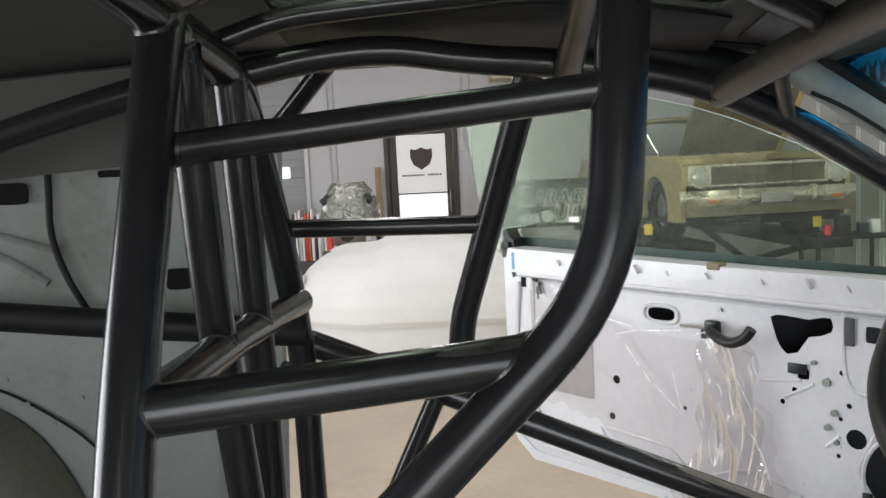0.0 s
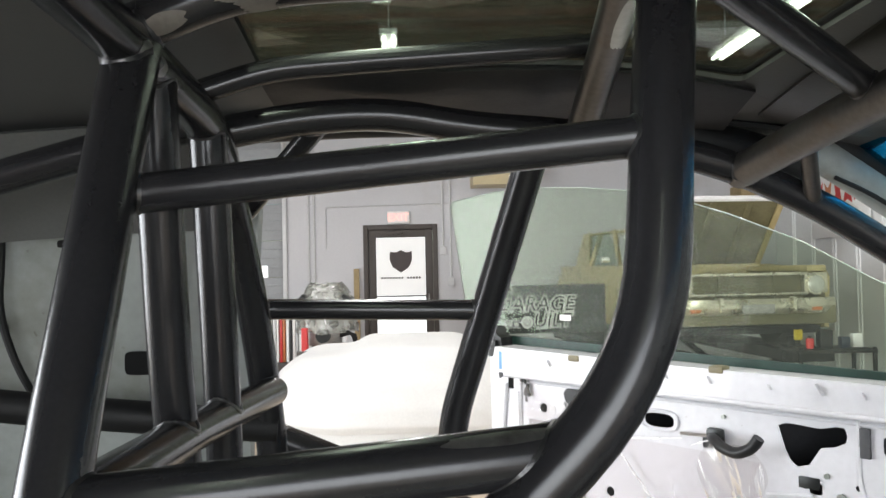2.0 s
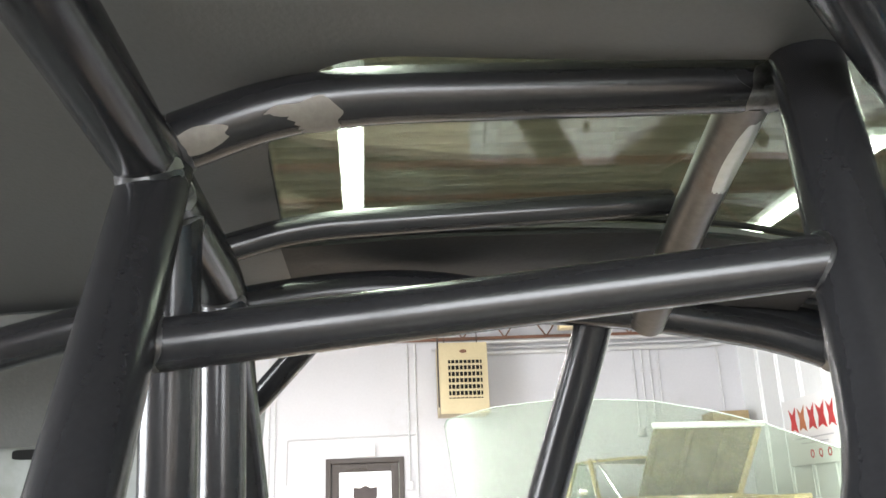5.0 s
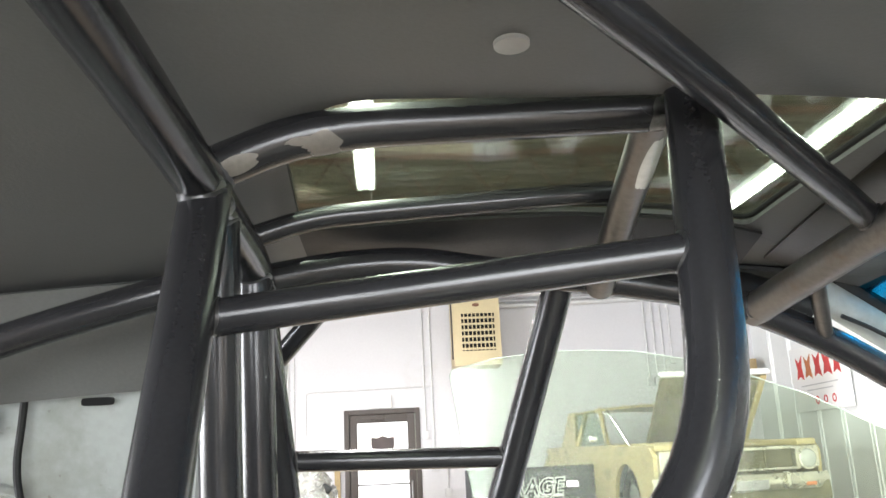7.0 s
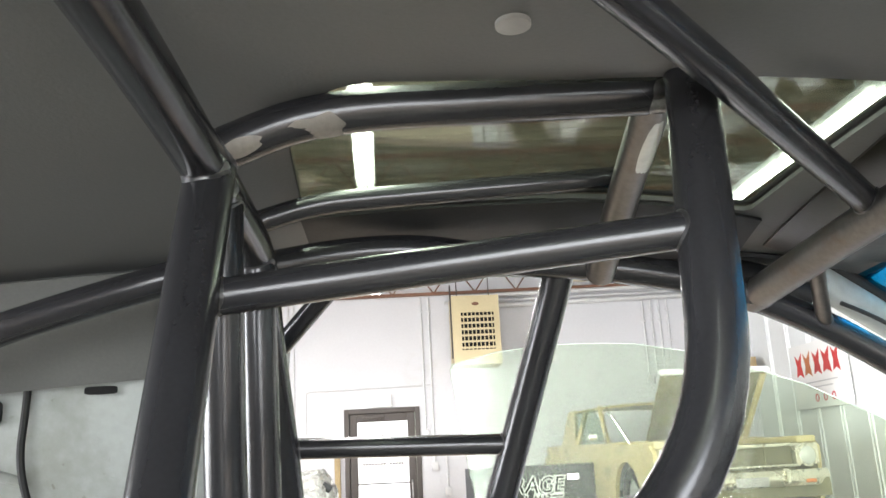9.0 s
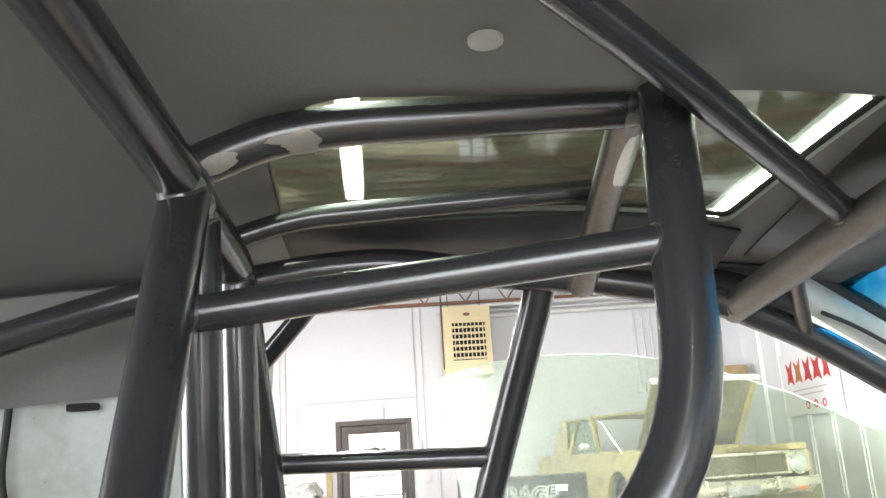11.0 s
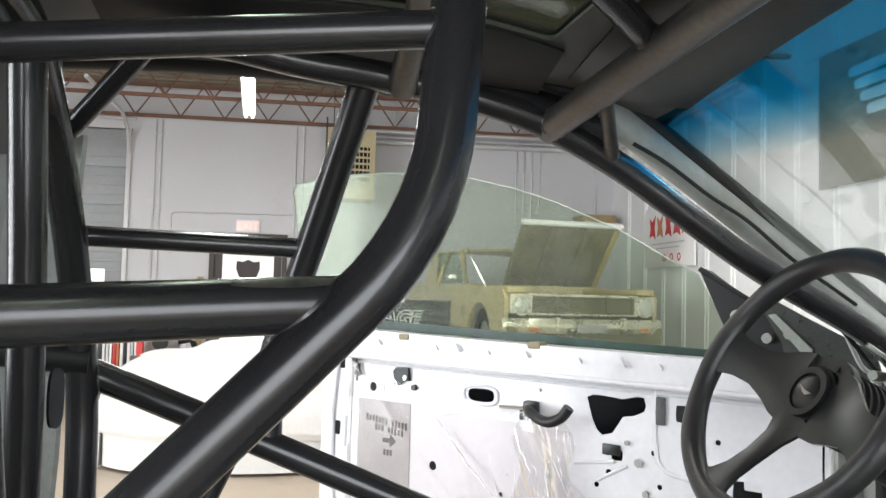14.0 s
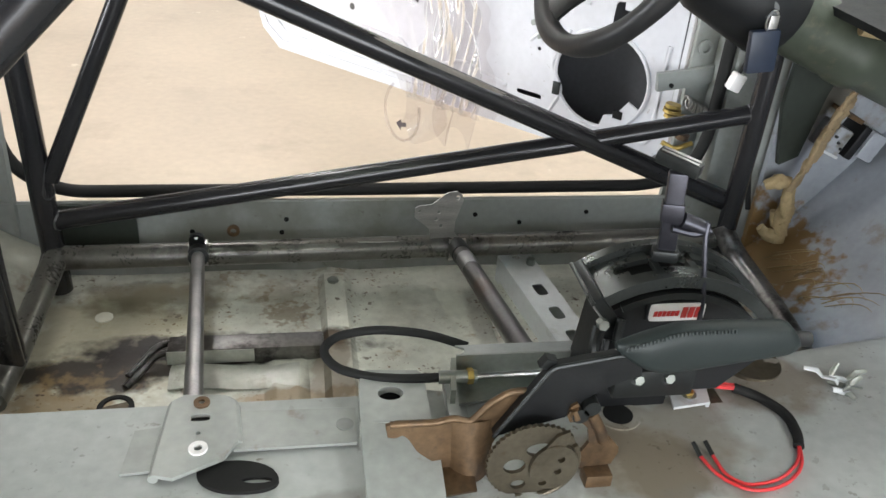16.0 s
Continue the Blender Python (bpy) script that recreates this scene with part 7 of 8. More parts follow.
for k in range(3):
    x = 0.674 + 0.0085 * k
    part("label_mark", prism(bmesh.new(), [(x, 1.051), (x + 0.0068, 1.051), (x + 0.008, 1.066), (x + 0.0012, 1.066)], 0.7088, 0.7102, XZ), M_red, sh)
LV = axes((0.661, 0.757, 1.11), (1, -0.35, 0.05), (-0.07, 0, 1))
part("lever", box(bmesh.new(), (-0.011, 0.0, -0.007), (0.011, 0.114, 0.007), 0.003, LV), M_lever, sh, "flat blue-grey lever")
part("lever_sleeve", box(bmesh.new(), (-0.0135, 0.05, -0.009), (0.0135, 0.075, 0.009), 0.003, LV), M_lever, sh)
part("lever_foot", box(bmesh.new(), (-0.017, -0.004, -0.012), (0.015, 0.012, 0.012), 0.004, LV), M_blackmet, sh)
HM = Matrix.Translation((0.656, 0.766, 1.233)) @ Matrix.Rotation(radians(-42), 4, "Z") @ Matrix.Rotation(radians(8), 4, "Y")
part("handle", box(bmesh.new(), (-0.027, -0.011, -0.010), (0.027, 0.011, 0.007), 0.004, HM), M_blackmet, sh, "T-handle")
for y in (-0.005, 0.004):
    part("handle_stripe", box(bmesh.new(), (-0.023, y - 0.0018, 0.0068), (0.023, y + 0.0018, 0.0078), 0.0004, HM), M_steel, sh, "bright stripe")
part("trigger_pin", C((0.668, 0.748, 1.165), (1, -0.3, -0.3), 0.010, 0.03, 14), M_lever, sh)
part("trigger", bar([(0.655, 0.745, 1.155), (0.682, 0.738, 1.15), (0.70, 0.735, 1.158)], 0.0045, 0.01, 8), M_lever, sh)
part("release_rod", bar([(0.694, 0.735, 1.168), (0.692, 0.73, 1.15), (0.70, 0.715, 1.08), (0.698, 0.705, 1.045), (0.688, 0.702, 1.032)], 0.0032, 0.01, 8), M_lever, sh, "thin release rod")
part("base", B((0.588, 0.668, 0.962), (0.692, 0.72, 1.003), 0.006), M_blackmet, sh)
part("base_plate", B((0.60, 0.735, 0.885), (0.70, 0.80, 0.935), 0.006), M_black, sh)
for x in (0.617, 0.656):
    part("bolt", C((x, 0.670, 0.992), (0, -1, 0.25), 0.0065, 0.006, 6), M_zinc, sh)
    part("washer", C((x, 0.671, 0.992), (0, -1, 0.25), 0.0095, 0.003, 18), M_blackmet, sh)
for x, z in ((0.572, 1.02), (0.588, 1.0), (0.60, 1.03)):
    part("linkage", bar([(x, 0.712, z + 0.02), (x - 0.006, 0.70, z - 0.005), (x + 0.008, 0.695, z - 0.03)], 0.006, 0.01, 8), M_blackmet, sh)
part("linkage_bolt", C((0.576, 0.715, 1.045), (0, -1, 0.2), 0.007, 0.012, 6), M_zinc, sh)
# zinc cable shroud
cv = thing("cable_shroud", (0.5, 0.79, 0.9), "greenish zinc-plated folded shroud for the shifter cable", "shroud")
part("upper_flange", sheet(bmesh.new(), lambda u, v: Vector((0.425 + 0.20 * u + 0.015 * (1 - abs(2 * v - 1)) * (1 - u) , 0.790 + 0.035 * v, 0.945 - 0.012 * v)), lin(0, 1, 8), lin(0, 1, 4), 0.003), M_zinc, cv)
part("web", sheet(bmesh.new(), lambda u, v: Vector((0.42 + 0.2 * u, 0.79 - 0.004 * v, 0.945 - 0.045 * v)), lin(0, 1, 6), lin(0, 1, 4), 0.003), M_zinc, cv)
part("lower_flange", prism(bmesh.new(), [(0.415, 0.735), (0.53, 0.752), (0.585, 0.775), (0.60, 0.79), (0.42, 0.79), (0.408, 0.765)], 0.905, 0.909, Matrix.Identity(4)), M_zinc, cv)
part("end_fold", prism(bmesh.new(), [(0.405, 0.735), (0.412, 0.735), (0.423, 0.80), (0.416, 0.80)], 0.903, 0.932, Matrix.Identity(4)), M_zinc, cv)
cb = thing("shift_cable", (0.35, 0.82, 0.9), "thick black shift cable looping over the floor rib", "cable")
loop = [(0.445, 0.832, 0.925), (0.39, 0.852, 0.935), (0.32, 0.866, 0.935), (0.268, 0.86, 0.93), (0.247, 0.838, 0.925), (0.262, 0.808, 0.918), (0.305, 0.785, 0.918), (0.36, 0.773, 0.922), (0.40, 0.77, 0.925)]
part("sheath", bar(loop, 0.0062, 0.03, 12), M_rubber, cb)
part("ferrule", bar([(0.395, 0.77, 0.925), (0.445, 0.768, 0.926)], 0.0088, seg=14), M_zinc, cb, "plated ferrule")
part("ferrule_nut", C((0.432, 0.7685, 0.926), (1, 0, 0), 0.0108, 0.008, 6), M_brass, cb)
part("core", bar([(0.445, 0.768, 0.926), (0.58, 0.765, 0.93)], 0.0035, seg=8), M_steel, cb)

# ---- hand brake ----
hb = thing("hand_brake", (0.48, 0.63, 0.9), "black hand brake lever with a rusty toothed sector", "hand brake")
def grip_ring(x):
    """Height and half-width of the moulded grip along its length."""
    t = max(0.0, min(1.0, (x - 0.558) / 0.218))
    top = 1.082 + 0.018 * min(1, t * 3.2) + 0.004 * math.sin(math.pi * t) - 0.022 * max(0, (t - 0.88) / 0.12) ** 2
    low = 1.080 - 0.040 * math.sin(math.pi * min(1, t * 1.5 + 0.02)) ** 0.8 * (1 if t < 0.34 else 1) if t < 0.34 else 1.040 + 0.022 * (t - 0.34) / 0.66 + 0.008 * max(0, (t - 0.9) / 0.1) ** 2
    return top, low


def grip_skin(u, v):
    x = 0.558 + 0.218 * u
    top, low = grip_ring(x)
    a = v * math.tau
    w = 0.0165 * (min(1, u * 5 + 0.12) ** 0.6) * (1 - 0.5 * max(0, (u - 0.93) / 0.07) ** 2)
    cz, hz = (top + low) / 2, max(0.004, (top - low) / 2)
    c, s = math.cos(a), math.sin(a)
    return Vector((x, 0.626 + w * math.copysign(abs(c) ** 0.7, c), cz + hz * math.copysign(abs(s) ** 0.85, s)))


bm = sheet(bmesh.new(), grip_skin, lin(0, 1, 30), lin(0, 1, 29))
bmesh.ops.remove_doubles(bm, verts=bm.verts, dist=1e-5)
bmesh.ops.holes_fill(bm, edges=bm.edges, sides=40)
part("grip", bm, M_grip, hb, "dark green-grey moulded grip with a knurled edge")
for k in range(30):
    x = 0.566 + 0.0042 * k
    part("knurl", C((x, 0.6135, grip_ring(x)[0] - 0.006), (0, 0.35, 1), 0.0013, 0.004, 6), M_grip, hb)
part("button", bar([(0.77, 0.626, 1.077), (0.79, 0.626, 1.076)], 0.009, seg=12), M_black, hb)
arm = [(0.433, 0.958), (0.490, 1.054), (0.566, 1.067), (0.592, 1.058), (0.594, 1.036), (0.579, 1.033), (0.546, 1.017), (0.527, 1.0), (0.513, 0.982), (0.459, 0.967)]
part("lever", prism(bmesh.new(), arm, 0.622, 0.636, XZ), M_black, hb, "black folded lever arm")
part("lever_edge", bar([(x, 0.622, z) for x, z in arm[:4]], 0.0028, 0.006, 8), M_blackmet, hb)
part("catch", prism(bmesh.new(), [(0.49, 1.045), (0.496, 1.058), (0.484, 1.062), (0.476, 1.05)], 0.628, 0.64, XZ), M_blackmet, hb)
teeth = []
for k in range(96):
    a = k * math.tau / 96
    r = 0.0535 + (0.0022 if k % 2 and 40 < math.degrees(a) < 230 else 0)
    teeth.append((0.477 + r * math.cos(a), 0.936 + r * math.sin(a)))
plate_with_holes("sector", teeth, [oval(0.455, 0.932, 0.013, 0.011, 14), oval(0.483, 0.955, 0.017, 0.010, 14), oval(0.462, 0.903, 0.009, 0.007, 12)], 0.6, 0.605, XZ, M_sector, hb, "brown toothed sector")
plate_with_holes("sector_boss", oval(0.5, 0.932, 0.028, 0.033, 28), [oval(0.507, 0.944, 0.0045, 0.005, 10), oval(0.505, 0.926, 0.0045, 0.005, 10), oval(0.489, 0.909, 0.005, 0.004, 10)], 0.594, 0.599, XZ, M_sector, hb)
part("sector_catch", prism(bmesh.new(), [(0.483, 0.955), (0.498, 0.978), (0.512, 0.985), (0.513, 0.968), (0.50, 0.95)], 0.595, 0.599, XZ), M_sector, hb)
mount_side = rounded([(0.311, 0.969), (0.321, 0.974), (0.369, 0.973), (0.388, 0.978), (0.408, 0.971), (0.428, 0.997), (0.449, 1.012), (0.466, 1.014), (0.476, 1.004), (0.451, 0.968), (0.436, 0.934), (0.438, 0.89), (0.380, 0.89), (0.372, 0.908), (0.349, 0.928), (0.338, 0.949), (0.330, 0.956), (0.324, 0.951), (0.314, 0.953)], 0.006, 3)
bm = prism(bmesh.new(), [(p.x, p.y) for p in [Vector(q) for q in mount_side]], 0.636, 0.641, XZ)
part("mount", bm, M_rust, hb, "rusty pressed mounting bracket")
part("mount_lip", bar([(x, 0.636, z) for x, z in ((0.316, 0.972), (0.369, 0.972), (0.388, 0.977), (0.408, 0.970), (0.428, 0.996), (0.449, 1.011), (0.468, 1.012))], 0.0042, 0.006, 10), M_rust, hb)
part("mount_rib", sheet(bmesh.new(), lambda u, v: Vector((0.386 + 0.046 * u + 0.004 * v, 0.6355 - 0.016 * math.sin(math.pi * u) ** 0.8 * (0.25 + 0.75 * v), 0.972 - 0.082 * v)), lin(0, 1, 12), lin(0, 1, 8)), M_rust, hb)
part("mount_foot", sheet(bmesh.new(), lambda u, v: Vector((0.366 + 0.05 * u, 0.64 - 0.042 * v * (1 - 0.15 * u), 0.897 - 0.006 * v * v)), lin(0, 1, 6), lin(0, 1, 6), 0.004), M_rust, hb)
part("mount_rear", prism(bmesh.new(), [(0.515, 0.985), (0.517, 1.0), (0.524, 1.005), (0.531, 0.994), (0.541, 0.998), (0.551, 0.987), (0.564, 0.96), (0.585, 0.934), (0.586, 0.925), (0.580, 0.908), (0.542, 0.903), (0.538, 0.927), (0.547, 0.944), (0.542, 0.967), (0.53, 0.978), (0.519, 0.977)], 0.618, 0.623, XZ), M_rust, hb, "rusty rear ear of the bracket")
part("rear_finger", bar([(0.542, 0.617, 0.99), (0.556, 0.615, 0.967), (0.563, 0.616, 0.948)], 0.007, 0.01, 10), M_rust, hb)
part("rear_finger", bar([(0.520, 0.617, 0.998), (0.525, 0.616, 0.985)], 0.0055, 0, 10), M_rust, hb)
part("mount_foot", B((0.545, 0.60, 0.886), (0.578, 0.623, 0.906), 0.003), M_rust, hb)
part("sector_rim", bar([(0.477 + 0.051 * math.cos(radians(a)), 0.598, 0.936 + 0.051 * math.sin(radians(a))) for a in range(-110, 40, 10)], 0.0035, seg=8), M_sector, hb)
for x, z in ((0.54, 1.0), (0.528, 0.99)):
    part("pivot", C((x, 0.632, z), (0, -1, 0), 0.010, 0.02, 14), M_blackmet, hb)

# ---- small things on the tunnel ----
bk = thing("zinc_bracket", (0.74, 0.74, 0.89), "small zinc bracket with a yellow bolt on the tunnel", "bracket")
part("plate", prism(bmesh.new(), [(0.703, 0.716), (0.752, 0.722), (0.762, 0.757), (0.712, 0.760)], 0.896, 0.900, Matrix.Identity(4)), M_pale, bk)
part("fold", prism(bmesh.new(), [(0.752, 0.722), (0.757, 0.722), (0.766, 0.757), (0.761, 0.757)], 0.884, 0.900, Matrix.Identity(4)), M_pale, bk)
part("wing", prism(bmesh.new(), [(0.757, 0.728), (0.80, 0.728), (0.812, 0.757), (0.764, 0.757)], 0.888, 0.893, Matrix.Identity(4)), M_sector, bk, "brown-grey steel wing")
part("foot", prism(bmesh.new(), [(0.797, 0.722), (0.802, 0.722), (0.814, 0.757), (0.809, 0.757)], 0.880, 0.893, Matrix.Identity(4)), M_sector, bk)
part("bolt", C((0.734, 0.740, 0.900), (0, 0, 1), 0.0065, 0.006, 6), M_brass, bk)
part("washer", C((0.734, 0.740, 0.8995), (0, 0, 1), 0.0105, 0.0018, 16), M_zinc, bk)
part("tunnel_opening", prism(bmesh.new(), oval(0.628, 0.72, 0.02, 0.02, 20), 0.889, 0.8915, Matrix.Identity(4)), M_hole, car, "dark shift rod opening")
part("opening_flange", ring(bmesh.new(), (0.628, 0.72, 0.887), (0, 0, 1), 0.02, 0.03, 0.004), M_tunnel, car)
part("grommet_pad", sweep(bmesh.new(), [(0.858, 0.804, 0.883), (0.858, 0.804, 0.893), (0.858, 0.804, 0.899), (0.858, 0.804, 0.896)], [0.05, 0.048, 0.042, 0.030], 28), M_sector, car, "rust-brown grommet")
for k, (x, y) in enumerate(((0.66, 0.62), (0.685, 0.61), (0.70, 0.65), (0.65, 0.635))):
    part("tunnel_hole", C((x, y, tun(x, y) + 0.0005), (0, 0, 1), 0.005 + 0.002 * (k % 2), 0.002, 12), M_hole, car)
wr = thing("red_wire_loop", (0.78, 0.65, 0.895), "red wires with a black sleeve looped on the tunnel", "wire")
T = lambda x, y, dz=0.008: on_tunnel(x, y, dz)
part("lead", bar([T(0.735, 0.752, 0.03), T(0.775, 0.75, 0.02), T(0.81, 0.745, 0.014)], 0.003, 0.02, 8), M_redwire, wr, "red wire")
part("lead", bar([T(0.735, 0.744, 0.03), T(0.775, 0.742, 0.02), T(0.81, 0.741, 0.014)], 0.003, 0.02, 8), M_redwire, wr, "red wire")
part("sleeve", bar([T(0.80, 0.744, 0.014), T(0.83, 0.73), T(0.852, 0.69), T(0.845, 0.65), T(0.836, 0.632)], 0.0068, 0.03, 10), M_rubber, wr, "black sleeve")
for dy in (0.0, 0.010):
    part("lead", bar([T(0.84, 0.64), T(0.825, 0.60 + dy), T(0.785, 0.572 + dy), T(0.74, 0.57 + dy), T(0.712 + dy, 0.60), T(0.705 + 1.6 * dy, 0.635)], 0.0023, 0.03, 8), M_redwire, wr, "red wire")
    part("bare_end", bar([T(0.705 + 1.6 * dy, 0.633), T(0.702 + 1.6 * dy, 0.652, 0.014)], 0.003, seg=8), M_blackmet, wr)
cl = thing("cut_wires", (0.95, 0.72, 0.92), "cluster of short silvery cut wire ends on the tunnel", "wires")
for k in range(11):
    a = k * 2.2
    p = on_tunnel(0.945 + 0.010 * (k % 4), 0.722 + 0.009 * (k % 5), 0.003)
    part("end", sweep(bmesh.new(), [p, p + Vector((0.012 * math.cos(a), 0.010 * math.sin(a), 0.014 - 0.001 * k)), p + Vector((0.032 * math.cos(a), 0.022 * math.sin(a), 0.010))], [0.0025, 0.0045, 0.0035], 8, flat=0.6), (M_zinc, M_pale, M_zinc)[k % 3], cl)

# ---- jack stands that carry the car ----
for x, y in ((-0.3, 1.58), (1.1, 1.58), (-0.3, -0.2), (1.1, -0.2)):
    j = thing("jack_stand", (x, y, 0), "dark steel jack stand under the car's sill", "jack stand", "jack stands")
    for sx, sy in ((1, 1), (1, -1), (-1, 1), (-1, -1)):
        part("leg", bar([(x + 0.12 * sx, y + 0.12 * sy, 0.01), (x + 0.03 * sx, y + 0.03 * sy, 0.36)], 0.014, seg=8), M_frame, j)
    part("post", C((x, y, 0.30), (0, 0, 1), 0.024, 0.29, 14), M_frame, j)
    part("saddle", B((x - 0.05, y - 0.03, 0.585), (x + 0.05, y + 0.03, 0.61), 0.006), M_frame, j)
part("frame_rail", B((-1.3, 1.50, 0.60), (1.26, 1.66, 0.632), 0.006), M_primer, car)
part("frame_rail", B((-1.3, -0.34, 0.60), (1.26, -0.1, 0.628), 0.006), M_primer, car)


# ---- white one-piece front end standing on the floor ----
nose = thing("front_end", (-0.55, 7.4, 0), "white fibreglass car front end with raised hood centre, on the floor", "car panel")


def nose_pt(u, v):
    x = -1.66 + 2.3 * u
    c = 2 * u - 1
    prof = [(7.20, 0.30), (7.165, 0.36), (7.17, 0.50), (7.24, 0.68), (7.40, 0.83), (7.66, 0.925), (8.3, 0.985)]
    s = v * (len(prof) - 1)
    i = min(int(s), len(prof) - 2)
    f = s - i
    y = prof[i][0] * (1 - f) + prof[i + 1][0] * f
    z = prof[i][1] * (1 - f) + prof[i + 1][1] * f
    bulge = 1 / (1 + math.exp(-(0.5 - abs(x + 0.42)) / 0.04))
    z += 0.075 * bulge * max(0, v - 0.25) / 0.75
    edge = abs(c) ** 5
    return Vector((x, y + 0.16 * c * c + 0.25 * edge, z - 0.22 * edge * v - 0.015 * (1 - bulge) * math.sin(5 * x)))


part("hood_skin", sheet(bmesh.new(), nose_pt, lin(0, 1, 60), lin(0, 1, 34), 0.008), M_whiteglass, nose)
part("lower_apron", sheet(bmesh.new(), lambda u, v: Vector((-1.6 + 2.18 * u, 7.225 + 0.16 * (2 * u - 1) ** 2 + 0.22 * abs(2 * u - 1) ** 5 + 0.03 * v, 0.31 - 0.28 * v)), lin(0, 1, 40), lin(0, 1, 8), 0.008), M_whiteglass, nose)
part("side_skirt", sheet(bmesh.new(), lambda u, v: Vector((-1.64 + 0.02 * v, 7.6 + 0.75 * u, 0.02 + 0.72 * v)), lin(0, 1, 6), lin(0, 1, 6), 0.008), M_whiteglass, nose)
part("side_skirt", sheet(bmesh.new(), lambda u, v: Vector((0.62 - 0.02 * v, 7.6 + 0.75 * u, 0.02 + 0.72 * v)), lin(0, 1, 6), lin(0, 1, 6), 0.008), M_whiteglass, nose)
part("rear_support", B((-1.55, 8.25, 0.0), (0.55, 8.29, 0.9), 0.01), M_frame, nose)

# ---- engine on a red stand, wrapped in plastic ----
en = thing("engine", (-1.55, 10.2, 0.62), "alloy engine wrapped in clear plastic on a red stand", "engine")
part("block", B((-1.78, 10.0, 0.80), (-1.36, 10.5, 1.18), 0.03), M_steel, en)
for sx in (-1, 1):
    part("cylinder_head", B((-0.09, -0.22, -0.1), (0.09, 0.22, 0.1), 0.02, Matrix.Translation((-1.57 + 0.17 * sx, 10.22, 1.22)) @ Matrix.Rotation(radians(35 * sx), 4, "Y")), M_zinc, en)
    part("valve_cover", B((-0.06, -0.22, -0.04), (0.06, 0.22, 0.05), 0.02, Matrix.Translation((-1.57 + 0.25 * sx, 10.22, 1.33)) @ Matrix.Rotation(radians(35 * sx), 4, "Y")), M_blackmet, en)
part("intake", B((-1.70, 10.02, 1.28), (-1.44, 10.42, 1.42), 0.03), M_steel, en)
part("oil_pan", B((-1.72, 10.02, 0.66), (-1.42, 10.48, 0.81), 0.03), M_blackmet, en)
for x, z, r in ((-1.57, 0.92, 0.085), (-1.70, 1.08, 0.05), (-1.44, 1.06, 0.055), (-1.57, 1.16, 0.05)):
    part("pulley", C((x, 9.93, z), (0, 1, 0), r, 0.06, 20), M_blackmet, en)
for k in range(4):
    part("hose", bar([(-1.38, 10.0, 1.0 - 0.03 * k), (-1.24 + 0.02 * k, 9.98, 0.95), (-1.2, 10.0, 0.8 - 0.02 * k), (-1.3, 10.02, 0.70), (-1.45, 10.0, 0.68)], 0.014, 0.08, 8), M_rubber, en)
bm = bmesh.new()
sheet(bm, lambda u, v: Vector((-1.56 + (0.36 + 0.04 * noise.noise(Vector((u * 20, v * 9, 0)))) * math.cos(math.tau * u) * (1 - 0.45 * v ** 3), 10.22 + (0.36 + 0.04 * noise.noise(Vector((u * 17, v * 8, 3)))) * math.sin(math.tau * u) * (1 - 0.45 * v ** 3), 0.95 + 0.58 * v + 0.04 * noise.noise(Vector((u * 14, v * 6, 7))))), lin(0, 1, 60), lin(0, 1, 26))
part("plastic_wrap", bm, M_wrap, en, "crumpled clear wrap")
es = thing("engine_stand", (-1.57, 10.5, 0), "red steel engine stand on the floor", "stand")
part("post", B((-1.80, 9.82, 0.04), (-1.73, 9.90, 1.02), 0.006), M_red, es)
part("head_plate", B((-1.80, 9.86, 0.62), (-1.40, 9.92, 0.67), 0.006), M_red, es)
part("base", B((-1.9, 9.8, 0.0), (-1.2, 9.9, 0.07), 0.006), M_red, es)
part("base", B((-1.82, 9.8, 0.0), (-1.72, 10.7, 0.07), 0.006), M_red, es)
part("base", B((-1.45, 9.8, 0.0), (-1.35, 10.7, 0.07), 0.006), M_red, es)
part("arm", B((-1.77, 10.3, 0.6), (-1.40, 10.36, 0.68), 0.006), M_red, es)
part("upright", B((-1.60, 10.62, 0.03), (-1.52, 10.7, 0.9), 0.006), M_red, es)
part("pivot", C((-1.56, 10.45, 0.85), (0, 1, 0), 0.05, 0.22, 16), M_red, es)
rk = thing("magazine_rack", (-2.35, 11.9, 0), "low rack of thin coloured catalogues against the wall", "rack")
part("frame", B((-2.75, 11.85, 0.0), (-1.95, 12.3, 0.42), 0.01), M_frame, rk)
for k in range(17):
    c = (M_paper, M_red, M_conduit, M_banner, M_amber, M_paper, M_label)[(k * 3) % 7]
    part("catalogue", B((-2.72 + 0.045 * k, 11.9, 0.42), (-2.69 + 0.045 * k + 0.008 * (k % 2), 12.2, 0.95 + 0.13 * ((k * 5) % 4) / 4 + 0.1), 0.003), c, rk)
tl = thing("timber_offcut", (-1.25, 12.3, 0), "pale timber board leaning on the wall", "timber")
part("board", B((-1.5, 12.32, 0.0), (-1.42, 12.36, 1.7), 0.004), M_foam, tl)

# ---- gold car on a lift ----
CM = pose(2.79, 8.30, 0.80, 0, 0, 8)
gc = thing("gold_car", (2.80, 8.30, 0.80), "gold classic two-door sedan with its hood open, raised on a lift", "car")


def gpart(name, bm, mat, label="", parent=None):
    bmesh.ops.transform(bm, matrix=CM, verts=bm.verts)
    return part(name, bm, mat, parent or gc, label)


